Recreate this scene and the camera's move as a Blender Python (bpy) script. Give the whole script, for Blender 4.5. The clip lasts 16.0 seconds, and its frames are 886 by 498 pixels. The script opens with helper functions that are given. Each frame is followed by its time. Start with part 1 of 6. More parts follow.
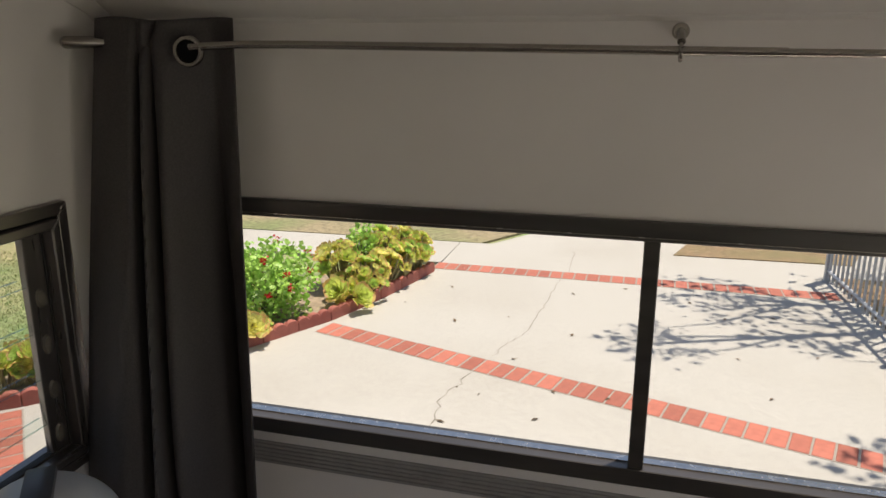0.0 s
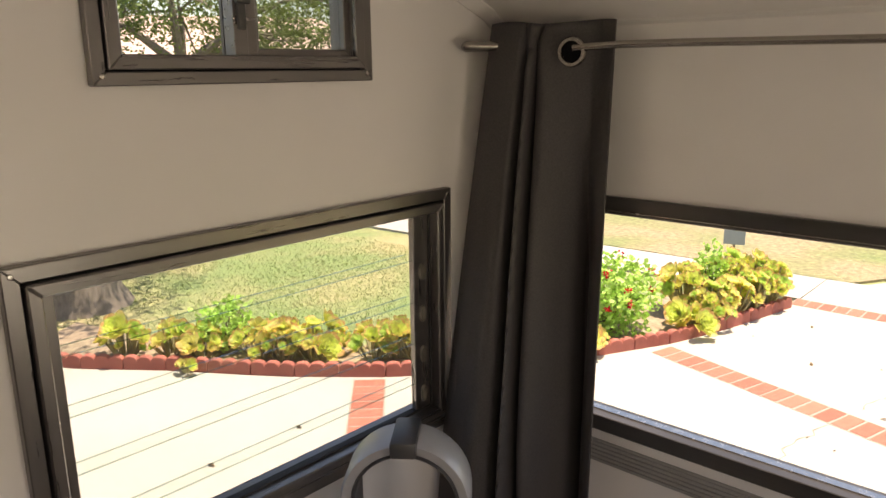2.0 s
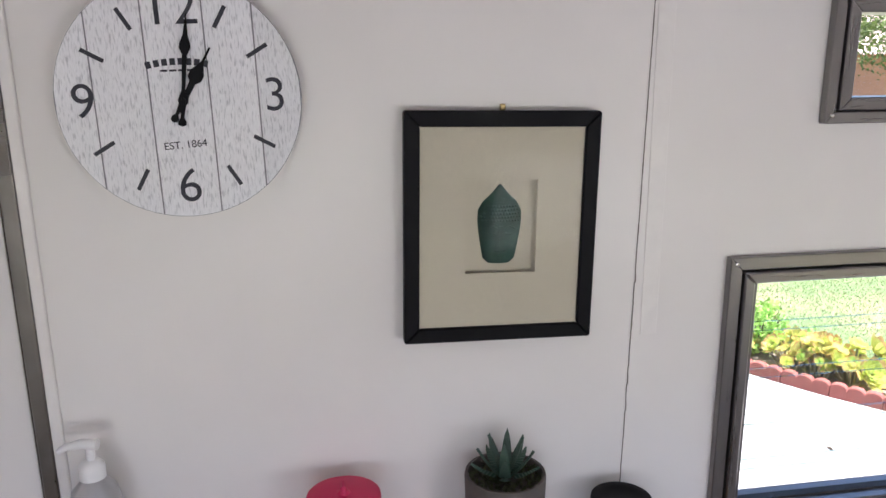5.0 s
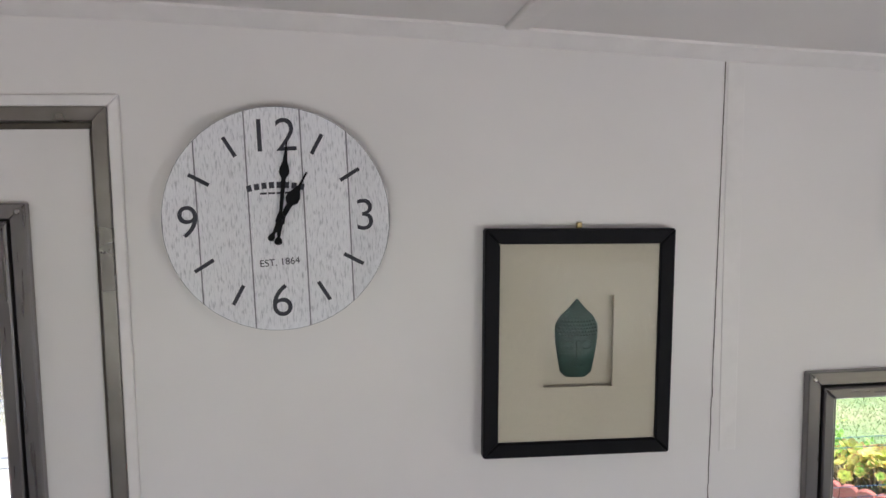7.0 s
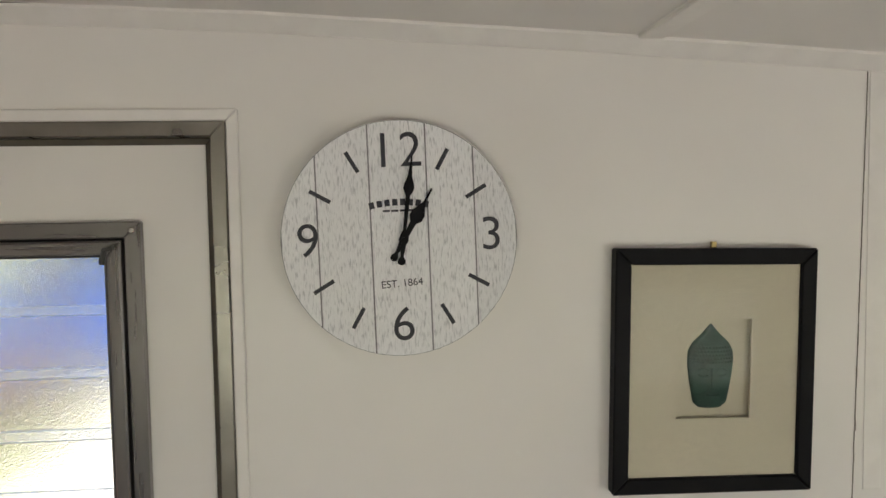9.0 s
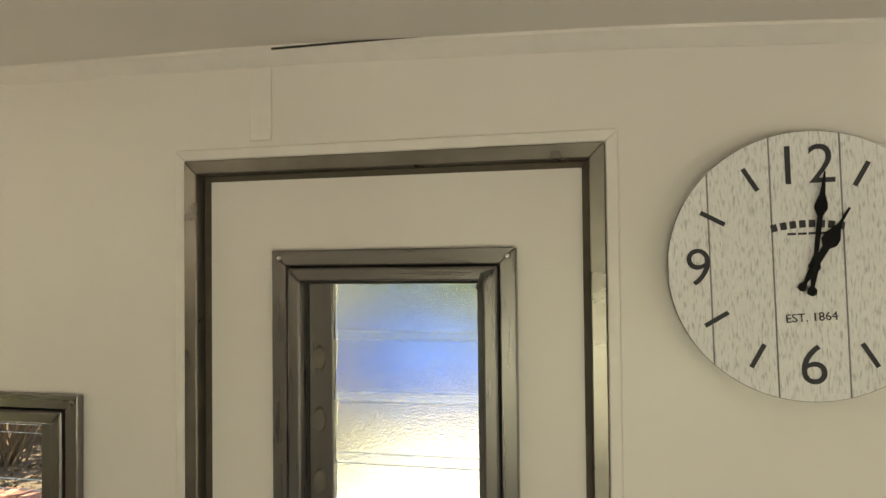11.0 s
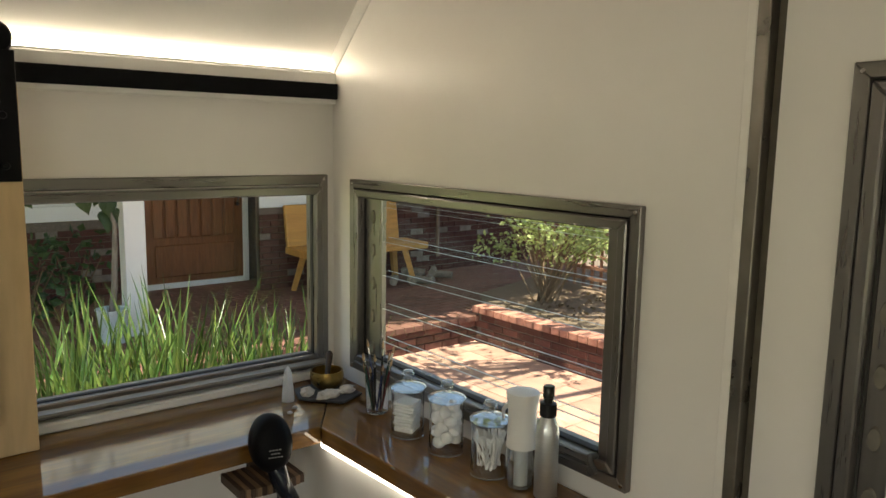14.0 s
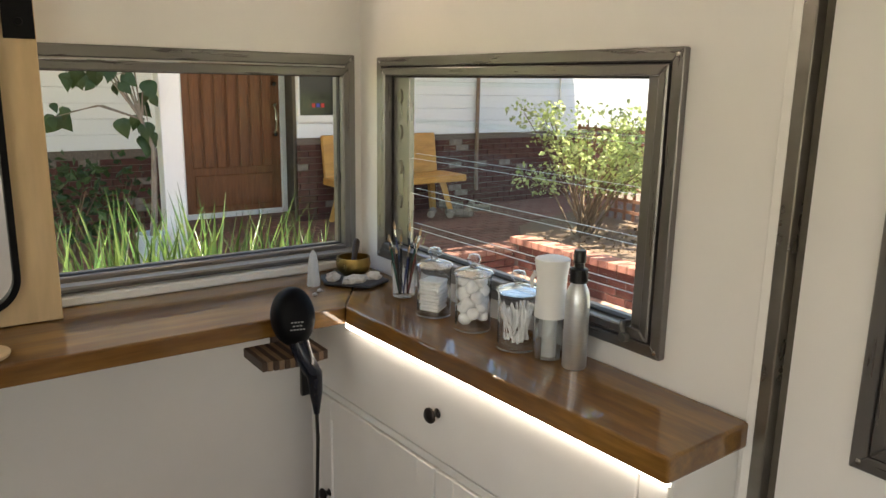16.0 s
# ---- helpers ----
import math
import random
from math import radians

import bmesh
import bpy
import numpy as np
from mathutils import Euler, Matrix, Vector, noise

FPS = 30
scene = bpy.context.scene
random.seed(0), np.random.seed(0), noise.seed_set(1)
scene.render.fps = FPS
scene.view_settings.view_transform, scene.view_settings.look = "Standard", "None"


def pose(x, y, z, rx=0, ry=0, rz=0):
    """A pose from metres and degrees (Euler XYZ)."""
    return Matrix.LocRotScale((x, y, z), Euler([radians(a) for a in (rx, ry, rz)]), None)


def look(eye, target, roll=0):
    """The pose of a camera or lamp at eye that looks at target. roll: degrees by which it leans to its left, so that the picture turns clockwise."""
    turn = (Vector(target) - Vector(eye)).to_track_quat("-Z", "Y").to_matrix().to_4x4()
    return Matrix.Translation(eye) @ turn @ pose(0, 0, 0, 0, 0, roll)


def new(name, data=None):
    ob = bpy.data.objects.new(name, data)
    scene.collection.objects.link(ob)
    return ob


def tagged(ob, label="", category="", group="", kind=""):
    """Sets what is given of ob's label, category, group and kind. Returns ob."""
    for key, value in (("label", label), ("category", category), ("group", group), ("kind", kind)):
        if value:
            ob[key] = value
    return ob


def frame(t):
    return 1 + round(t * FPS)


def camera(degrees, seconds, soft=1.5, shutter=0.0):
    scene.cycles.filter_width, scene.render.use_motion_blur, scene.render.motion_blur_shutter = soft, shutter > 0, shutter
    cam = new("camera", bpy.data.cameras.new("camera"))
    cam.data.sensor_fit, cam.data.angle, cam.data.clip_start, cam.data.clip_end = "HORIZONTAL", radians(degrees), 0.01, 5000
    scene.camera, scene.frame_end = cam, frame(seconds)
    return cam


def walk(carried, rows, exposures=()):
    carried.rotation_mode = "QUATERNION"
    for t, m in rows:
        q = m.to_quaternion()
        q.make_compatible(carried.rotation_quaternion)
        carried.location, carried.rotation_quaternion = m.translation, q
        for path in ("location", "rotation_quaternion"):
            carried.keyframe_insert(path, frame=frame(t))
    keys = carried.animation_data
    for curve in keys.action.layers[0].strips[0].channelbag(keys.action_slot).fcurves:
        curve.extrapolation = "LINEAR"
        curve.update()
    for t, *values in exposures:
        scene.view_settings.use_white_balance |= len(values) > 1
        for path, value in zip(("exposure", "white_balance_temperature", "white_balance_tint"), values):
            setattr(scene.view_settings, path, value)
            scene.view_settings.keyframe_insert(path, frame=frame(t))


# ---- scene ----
cam = camera(61.7, 16.0)
PATH = [
    (0, (0.022, 0.036, 1.625), (-0.49, 1.897, 1.102), 0.1),
    (0.5, (0.003, 0.058, 1.619), (-0.733, 1.851, 1.127), -0.2),
    (1, (-0.013, 0.051, 1.616), (-0.953, 1.749, 1.133), -0.3),
    (1.5, (-0.006, 0.029, 1.61), (-1.131, 1.612, 1.133), -0.4),
    (2, (0.0, 0.008, 1.59), (-1.302, 1.453, 1.122), -0.6),
    (2.5, (0.008, -0.063, 1.586), (-1.456, 1.222, 1.135), -0.5),
    (3, (0.021, -0.138, 1.593), (-1.581, 0.971, 1.142), -0.6),
    (3.5, (0.057, -0.193, 1.609), (-1.668, 0.714, 1.16), -0.7),
    (4, (0.081, -0.257, 1.625), (-1.735, 0.45, 1.174), -0.7),
    (4.5, (0.085, -0.304, 1.653), (-1.785, 0.211, 1.165), -0.4),
    (5, (0.096, -0.341, 1.66), (-1.823, -0.033, 1.19), -0.5),
    (7.5, (0.112, -0.431, 1.684), (-1.864, -0.184, 1.502), -0.7),
    (8, (0.099, -0.455, 1.678), (-1.877, -0.206, 1.494), -0.7),
    (10.5, (-0.016, -0.694, 1.647), (-2.0, -0.944, 1.687), -0.6),
    (11, (-0.01, -0.723, 1.63), (-1.954, -1.19, 1.675), -0.6),
    (11.5, (-0.008, -0.736, 1.612), (-1.888, -1.417, 1.662), -0.4),
    (12, (-0.004, -0.75, 1.592), (-1.794, -1.641, 1.651), -0.1),
    (12.5, (0.017, -0.759, 1.597), (-1.652, -1.86, 1.621), -0.0),
    (13, (0.029, -0.77, 1.58), (-1.5, -2.059, 1.544), 0.5),
    (13.5, (0.048, -0.763, 1.571), (-1.335, -2.2, 1.421), 0.7),
    (14, (0.059, -0.763, 1.545), (-1.181, -2.306, 1.258), 1.0),
    (14.5, (0.013, -0.772, 1.502), (-1.126, -2.361, 1.079), 0.7),
    (15, (0.01, -0.784, 1.444), (-1.132, -2.37, 1.02), 1.2),
    (15.5, (0.014, -0.783, 1.424), (-1.126, -2.369, 0.992), 1.0),
    (16, (0.01, -0.78, 1.386), (-1.13, -2.365, 0.953), 1.0),
]
EXPOSURES = [
    (0.0, 0.23, 7150, 18), (1.0, 0.41, 7400, 18), (1.5, 0.80, 8000, 22), (2.0, 1.08, 8100, 23), (2.5, 1.18, 7100, 23), (3.0, 1.50, 6350, 25), (3.5, 1.75, 6000, 28), (5.0, 1.87, 5900, 24), (7.5, 1.56, 5900, 21), (8.0, 1.55, 5900, 20), (10.5, 1.66, 8000, 6), (13.0, 1.24, 8000, 6), (14.0, 1.38, 7800, 7), (14.5, 1.72, 7600, 9), (16.0, 1.98, 7550, 13),
]
walk(cam, [(t, look(eye, target, roll)) for t, eye, target, roll in PATH], EXPOSURES)
# ---- body ----
# ---- world and sun ----
FILL_GAIN = 1.5
SUN_FROM = Vector((0.16, 0.17, 1.0)).normalized()
world = bpy.data.worlds.new("sky")
scene.world = world
world.use_nodes = True
sky = world.node_tree.nodes.new("ShaderNodeTexSky")
sky.sky_type, sky.sun_disc = "NISHITA", False
sky.sun_elevation = math.asin(SUN_FROM.z)
sky.sun_rotation = math.atan2(SUN_FROM.x, SUN_FROM.y)
world.node_tree.links.new(sky.outputs[0], world.node_tree.nodes["Background"].inputs[0])
world.node_tree.nodes["Background"].inputs[1].default_value = 0.12
sun = new("sun", bpy.data.lights.new("sun", "SUN"))
sun.data.energy, sun.data.angle, sun.data.color = 5.0, radians(0.55), (1.0, 0.95, 0.87)
sun.matrix_world = look(SUN_FROM * 30, (0, 0, 0))
# fill lamps added outside the unseen east windows to brighten the room
for y0, y1, z0, z1, gain in ((0.33, 1.03, 0.93, 1.33, 1.35), (-1.2, -0.1, 1.0, 1.5, 0.75)):
    lamp = new("window_daylight", bpy.data.lights.new("window_daylight", "AREA"))
    lamp.data.shape, lamp.data.size, lamp.data.size_y = "RECTANGLE", y1 - y0, z1 - z0
    lamp.data.energy, lamp.data.color = gain * FILL_GAIN * math.pi * (y1 - y0) * (z1 - z0), (1.0, 0.97, 0.93)
    lamp.matrix_world = look((0.99, (y0 + y1) / 2, (z0 + z1) / 2), (0, (y0 + y1) / 2, (z0 + z1) / 2))


# ---- materials ----
def material(name, color, rough=0.5, metal=0.0, grain=0.0, scale=20.0, bump=0.0, bump_scale=80.0, vary=0.0, stretch=(1, 1, 1),
             second=None, second_scale=3.0, second_amount=0.5, coat=0.0, trans=0.0, ior=1.45, spec=0.5, island=False):
    """Base colour with fine grain, large patches towards a second colour, variation from piece to piece, and fine relief."""
    m = bpy.data.materials.new(name)
    m.use_nodes = True
    nt = m.node_tree
    n, l = nt.nodes, nt.links
    b = n["Principled BSDF"]
    b.inputs["Roughness"].default_value = rough
    b.inputs["Metallic"].default_value = metal
    b.inputs["Coat Weight"].default_value = coat
    b.inputs["Coat Roughness"].default_value = 0.03
    b.inputs["Transmission Weight"].default_value = trans
    b.inputs["IOR"].default_value = ior
    b.inputs["Specular IOR Level"].default_value = spec
    co = n.new("ShaderNodeTexCoord")
    mp = n.new("ShaderNodeMapping")
    mp.inputs["Scale"].default_value = stretch
    l.new(co.outputs["Object"], mp.inputs["Vector"])
    col = n.new("ShaderNodeRGB")
    col.outputs[0].default_value = (*color, 1)
    out = col.outputs[0]
    if second:
        t = n.new("ShaderNodeTexNoise")
        t.inputs["Scale"].default_value, t.inputs["Detail"].default_value = second_scale, 6
        l.new(mp.outputs[0], t.inputs["Vector"])
        r = n.new("ShaderNodeMapRange")
        r.inputs["From Min"].default_value, r.inputs["From Max"].default_value = 0.42, 0.68
        r.inputs["To Max"].default_value = second_amount
        l.new(t.outputs["Fac"], r.inputs["Value"])
        mix = n.new("ShaderNodeMix")
        mix.data_type = "RGBA"
        l.new(r.outputs[0], mix.inputs["Factor"])
        l.new(out, mix.inputs["A"])
        mix.inputs["B"].default_value = (*second, 1)
        out = mix.outputs["Result"]
    if grain:
        t = n.new("ShaderNodeTexNoise")
        t.inputs["Scale"].default_value, t.inputs["Detail"].default_value = scale, 5
        l.new(mp.outputs[0], t.inputs["Vector"])
        r = n.new("ShaderNodeMapRange")
        r.inputs["From Min"].default_value, r.inputs["From Max"].default_value = 0.25, 0.75
        r.inputs["To Min"].default_value, r.inputs["To Max"].default_value = 1 - grain, 1 + grain
        l.new(t.outputs["Fac"], r.inputs["Value"])
        hs = n.new("ShaderNodeHueSaturation")
        l.new(r.outputs[0], hs.inputs["Value"])
        l.new(out, hs.inputs["Color"])
        out = hs.outputs[0]
        rr = n.new("ShaderNodeMapRange")
        rr.inputs["To Min"].default_value, rr.inputs["To Max"].default_value = max(rough - 0.1, 0.02), min(rough + 0.1, 1)
        l.new(t.outputs["Fac"], rr.inputs["Value"])
        l.new(rr.outputs[0], b.inputs["Roughness"])
    if vary:
        if island:
            oi = n.new("ShaderNodeNewGeometry").outputs["Random Per Island"]
        else:
            oi = n.new("ShaderNodeObjectInfo").outputs["Random"]
        r = n.new("ShaderNodeMapRange")
        r.inputs["To Min"].default_value, r.inputs["To Max"].default_value = 1 - vary, 1 + vary
        l.new(oi, r.inputs["Value"])
        hs = n.new("ShaderNodeHueSaturation")
        l.new(r.outputs[0], hs.inputs["Value"])
        l.new(out, hs.inputs["Color"])
        out = hs.outputs[0]
    l.new(out, b.inputs["Base Color"])
    if bump:
        t = n.new("ShaderNodeTexNoise")
        t.inputs["Scale"].default_value, t.inputs["Detail"].default_value = bump_scale, 4
        l.new(mp.outputs[0], t.inputs["Vector"])
        bp = n.new("ShaderNodeBump")
        bp.inputs["Strength"].default_value, bp.inputs["Distance"].default_value = bump, 0.004
        l.new(t.outputs["Fac"], bp.inputs["Height"])
        l.new(bp.outputs[0], b.inputs["Normal"])
    return m


def glow(name, color, strength):
    m = material(name, (0.9, 0.9, 0.9))
    b = m.node_tree.nodes["Principled BSDF"]
    b.inputs["Emission Color"].default_value = (*color, 1)
    b.inputs["Emission Strength"].default_value = strength
    return m


def leafy(name, color, second=None, vary=0.35, rough=0.45):
    """Leaf material: light shines through a little."""
    m = material(name, color, rough, second=second, second_scale=9, second_amount=0.7, vary=vary, island=True, grain=0.15, scale=60)
    b = m.node_tree.nodes["Principled BSDF"]
    tr = m.node_tree.nodes.new("ShaderNodeBsdfTranslucent")
    mx = m.node_tree.nodes.new("ShaderNodeMixShader")
    mx.inputs[0].default_value = 0.3
    src = b.inputs["Base Color"].links[0].from_socket
    m.node_tree.links.new(src, tr.inputs[0])
    m.node_tree.links.new(b.outputs[0], mx.inputs[1])
    m.node_tree.links.new(tr.outputs[0], mx.inputs[2])
    m.node_tree.links.new(mx.outputs[0], m.node_tree.nodes["Material Output"].inputs[0])
    return m


PAINT = material("cream satin paint", (0.80, 0.775, 0.745), 0.33, grain=0.03, scale=4, bump=0.12, bump_scale=14, second=(0.77, 0.735, 0.69), second_scale=1.6, second_amount=0.4)
CEIL = material("cream ceiling paint", (0.79, 0.765, 0.73), 0.32, grain=0.03, scale=4, bump=0.10, bump_scale=9)
TRIM = material("painted trim", (0.81, 0.785, 0.75), 0.35, grain=0.04, scale=30, bump=0.1, bump_scale=50)
WHITE = material("white cabinet paint", (0.82, 0.80, 0.77), 0.35, grain=0.03, scale=8, bump=0.06, bump_scale=60)
JAMB = material("worn aluminium jamb", (0.27, 0.25, 0.225), 0.3, 0.9, grain=0.2, scale=14, bump=0.08, bump_scale=60, second=(0.28, 0.26, 0.23), second_scale=6, second_amount=0.6)
ALU = material("aged aluminium", (0.25, 0.235, 0.228), 0.30, 0.9, grain=0.05, scale=120, stretch=(0.06, 1, 1), second=(0.17, 0.158, 0.15), second_scale=9, second_amount=0.35)
ALU_UP = material("aged aluminium upright", (0.25, 0.235, 0.228), 0.30, 0.9, grain=0.05, scale=120, stretch=(1, 1, 0.06), second=(0.17, 0.158, 0.15), second_scale=9, second_amount=0.35)
ALU_DARK = material("dark channel metal", (0.10, 0.10, 0.095), 0.5, 0.5, grain=0.2, scale=40)
STEEL = material("brushed nickel", (0.55, 0.53, 0.50), 0.25, 1.0, grain=0.1, scale=60)
BLACK = material("black frame paint", (0.005, 0.005, 0.006), 0.5, spec=0.15, grain=0.3, scale=25, bump=0.1, bump_scale=40)
RUBBER = material("dark rubber gasket", (0.03, 0.028, 0.026), 0.7, grain=0.2, scale=40)
LED_LOW = glow("under-shelf strip diffuser", (1.0, 0.95, 0.87), 3.0)
LED = glow("light strip diffuser", (1.0, 0.93, 0.82), 6.2)


def pane_glass(name, tint, gain=1.0, rough=0.0):
    """Thin glass: clear, with a mirror gloss that grows at grazing angles."""
    m = bpy.data.materials.new(name)
    m.use_nodes = True
    n, l = m.node_tree.nodes, m.node_tree.links
    n.remove(n["Principled BSDF"])
    clear, gloss, mix, fr, mul = n.new("ShaderNodeBsdfTransparent"), n.new("ShaderNodeBsdfGlossy"), n.new("ShaderNodeMixShader"), n.new("ShaderNodeLayerWeight"), n.new("ShaderNodeMath")
    clear.inputs[0].default_value = (*tint, 1)
    gloss.inputs["Roughness"].default_value = rough
    mul.operation, mul.inputs[1].default_value = "POWER", 4.0
    add = n.new("ShaderNodeMath")
    add.operation, add.inputs[1].default_value, add.inputs[2].default_value = "MULTIPLY_ADD", 0.85 * gain, 0.05 * gain
    l.new(fr.outputs["Facing"], mul.inputs[0])
    l.new(mul.outputs[0], add.inputs[0])
    l.new(add.outputs[0], mix.inputs[0])
    l.new(clear.outputs[0], mix.inputs[1])
    l.new(gloss.outputs[0], mix.inputs[2])
    l.new(mix.outputs[0], n["Material Output"].inputs[0])
    return m


GLASS = pane_glass("clear glass", (0.96, 0.985, 0.975), 0.10)
WOODTOP = material("varnished worktop wood", (0.145, 0.060, 0.011), 0.5, spec=0.15, grain=0.25, scale=14, stretch=(1, 9, 9), coat=1.0, second=(0.31, 0.155, 0.035), second_scale=2.5, second_amount=0.7)
WOODTOP_Y = material("varnished worktop wood across", (0.145, 0.060, 0.011), 0.5, spec=0.15, grain=0.25, scale=14, stretch=(9, 1, 9), coat=1.0, second=(0.31, 0.155, 0.035), second_scale=2.5, second_amount=0.7)
for wood in (WOODTOP, WOODTOP_Y):
    wood.node_tree.nodes["Principled BSDF"].inputs["Coat IOR"].default_value = 1.55
    wood.node_tree.nodes["Principled BSDF"].inputs["Coat Roughness"].default_value = 0.03
PLY = material("birch plywood", (0.62, 0.44, 0.25), 0.5, grain=0.12, scale=7, stretch=(6, 6, 1), second=(0.70, 0.53, 0.33), second_scale=3)
CURTAIN = material("charcoal curtain fabric", (0.062, 0.056, 0.055), 0.6, grain=0.25, scale=300, bump=0.3, bump_scale=400)
CONCRETE = material("sunlit concrete", (0.42, 0.40, 0.36), 0.9, grain=0.07, scale=30, bump=0.3, bump_scale=60, second=(0.37, 0.345, 0.30), second_scale=0.9, second_amount=0.6)
BRICK = material("red paving brick", (0.40, 0.13, 0.09), 0.85, grain=0.18, scale=25, bump=0.3, bump_scale=60, vary=0.2)
MORTAR = material("mortar", (0.30, 0.26, 0.22), 0.9, grain=0.1, scale=40)
GRASS = material("lawn", (0.17, 0.235, 0.09), 0.9, grain=0.5, scale=22, second=(0.40, 0.33, 0.18), second_scale=0.8, second_amount=0.95, bump=0.8, bump_scale=60)
SOIL = material("planting soil", (0.30, 0.23, 0.16), 0.95, grain=0.4, scale=30, bump=0.6, bump_scale=30)


# ---- mesh helpers ----
def box(bm, x0, x1, y0, y1, z0, z1, m=None):
    vs = [bm.verts.new(Vector((x, y, z)) if m is None else m @ Vector((x, y, z))) for x in (x0, x1) for y in (y0, y1) for z in (z0, z1)]
    for f in ((0, 1, 3, 2), (4, 6, 7, 5), (0, 4, 5, 1), (2, 3, 7, 6), (0, 2, 6, 4), (1, 5, 7, 3)):
        bm.faces.new([vs[i] for i in f])
    return vs


def bevelled(bm, width=0.002, segments=1):
    bmesh.ops.recalc_face_normals(bm, faces=bm.faces)
    bmesh.ops.bevel(bm, geom=[e for e in bm.edges if e.is_manifold and e.calc_face_angle(0) > 0.6], offset=width, segments=segments, affect="EDGES", profile=0.5)
    return bm


def lathe(bm, profile, m=None, n=24, a0=0.0, a1=360.0):
    """Turns (radius, height) pairs round z."""
    full = a1 - a0 >= 360
    rings = []
    for k in range(n if full else n + 1):
        a = radians(a0 + (a1 - a0) * k / n)
        ring = [Vector((r * math.cos(a), r * math.sin(a), z)) for r, z in profile]
        rings.append([bm.verts.new(m @ v if m else v) for v in ring])
    for k in range(len(rings) if full else len(rings) - 1):
        a, b = rings[k], rings[(k + 1) % len(rings)]
        for i in range(len(profile) - 1):
            bm.faces.new((a[i], b[i], b[i + 1], a[i + 1]))
    bmesh.ops.remove_doubles(bm, verts=bm.verts, dist=1e-6)
    return bm


def tube(bm, points, radius, n=8, caps=True):
    """A round bar along points; radius may be a list."""
    pts = [Vector(p) for p in points]
    rad = radius if isinstance(radius, (list, tuple)) else [radius] * len(pts)
    up, rings = Vector((0.13, 0.27, 0.95)), []
    for i, p in enumerate(pts):
        d = (pts[min(i + 1, len(pts) - 1)] - pts[max(i - 1, 0)]).normalized()
        side = d.cross(up)
        if side.length < 0.1:
            side = d.cross(Vector((1, 0, 0)))
        side.normalize()
        over = side.cross(d)
        rings.append([bm.verts.new(p + rad[i] * (math.cos(2 * math.pi * k / n) * side + math.sin(2 * math.pi * k / n) * over)) for k in range(n)])
    for a, b in zip(rings, rings[1:]):
        for k in range(n):
            bm.faces.new((a[k], a[(k + 1) % n], b[(k + 1) % n], b[k]))
    if caps:
        bm.faces.new(rings[0][::-1]), bm.faces.new(rings[-1])
    return bm


def mesh_of(name, bm, mat, smooth=False):
    bmesh.ops.recalc_face_normals(bm, faces=bm.faces)
    me = bpy.data.meshes.new(name)
    bm.to_mesh(me)
    bm.free()
    me.materials.append(mat)
    if smooth:
        me.shade_smooth()
        me.set_sharp_from_angle(angle=radians(38))
    return me


SITE = Matrix()


def part(name, bm, mat, parent=None, label="", smooth=False, m=None):
    ob = new(name, mesh_of(name, bm, mat, smooth))
    if m is not None:
        ob.matrix_basis = m
    if parent is not None:
        ob.parent = parent
    else:
        ob.matrix_basis = SITE @ ob.matrix_basis
    if label:
        ob["label"] = label
    return ob


def thing(name, label, category, m=None, group="", kind=""):
    ob = new(name)
    ob.empty_display_size = 0.05
    ob.matrix_basis = SITE @ (m if m is not None else Matrix())
    return tagged(ob, label, category, group, kind)


def one(x0, x1, y0, y1, z0, z1, bevel=0.0, segments=1):
    bm = bmesh.new()
    box(bm, x0, x1, y0, y1, z0, z1)
    return bevelled(bm, bevel, segments) if bevel else bm


def prism(bm, pts, z0, z1):
    lo, hi = [bm.verts.new((x, y, z0)) for x, y in pts], [bm.verts.new((x, y, z1)) for x, y in pts]
    bm.faces.new(lo), bm.faces.new(hi)
    for k in range(len(pts)):
        bm.faces.new((lo[k], lo[(k + 1) % len(pts)], hi[(k + 1) % len(pts)], hi[k]))
    return bm


def wall_mesh(u0, u1, w0, w1, holes, thick, m):
    """A wall in the plane of u and w, its room face at d = 0 and its outer face at d = -thick, with holes (u0, u1, w0, w1) right through."""
    us = sorted({u0, u1, *(h[0] for h in holes), *(h[1] for h in holes)})
    ws = sorted({w0, w1, *(h[2] for h in holes), *(h[3] for h in holes)})
    solid = {}
    for i in range(len(us) - 1):
        for j in range(len(ws) - 1):
            cu, cw = (us[i] + us[i + 1]) / 2, (ws[j] + ws[j + 1]) / 2
            solid[i, j] = not any(h[0] < cu < h[1] and h[2] < cw < h[3] for h in holes)
    bm = bmesh.new()
    quad = lambda *p: bm.faces.new([bm.verts.new(m @ Vector(q)) for q in p])
    for (i, j), s in solid.items():
        if not s:
            continue
        a, b, c, d = us[i], us[i + 1], ws[j], ws[j + 1]
        quad((a, 0, c), (b, 0, c), (b, 0, d), (a, 0, d))
        quad((a, -thick, c), (b, -thick, c), (b, -thick, d), (a, -thick, d))
        for (di, dj), e in {(-1, 0): ((a, c), (a, d)), (1, 0): ((b, c), (b, d)), (0, -1): ((a, c), (b, c)), (0, 1): ((a, d), (b, d))}.items():
            if not solid.get((i + di, j + dj), False):
                (p, q), (r, t) = e
                quad((p, 0, q), (r, 0, t), (r, -thick, t), (p, -thick, q))
    bmesh.ops.remove_doubles(bm, verts=bm.verts, dist=1e-5)
    return bm


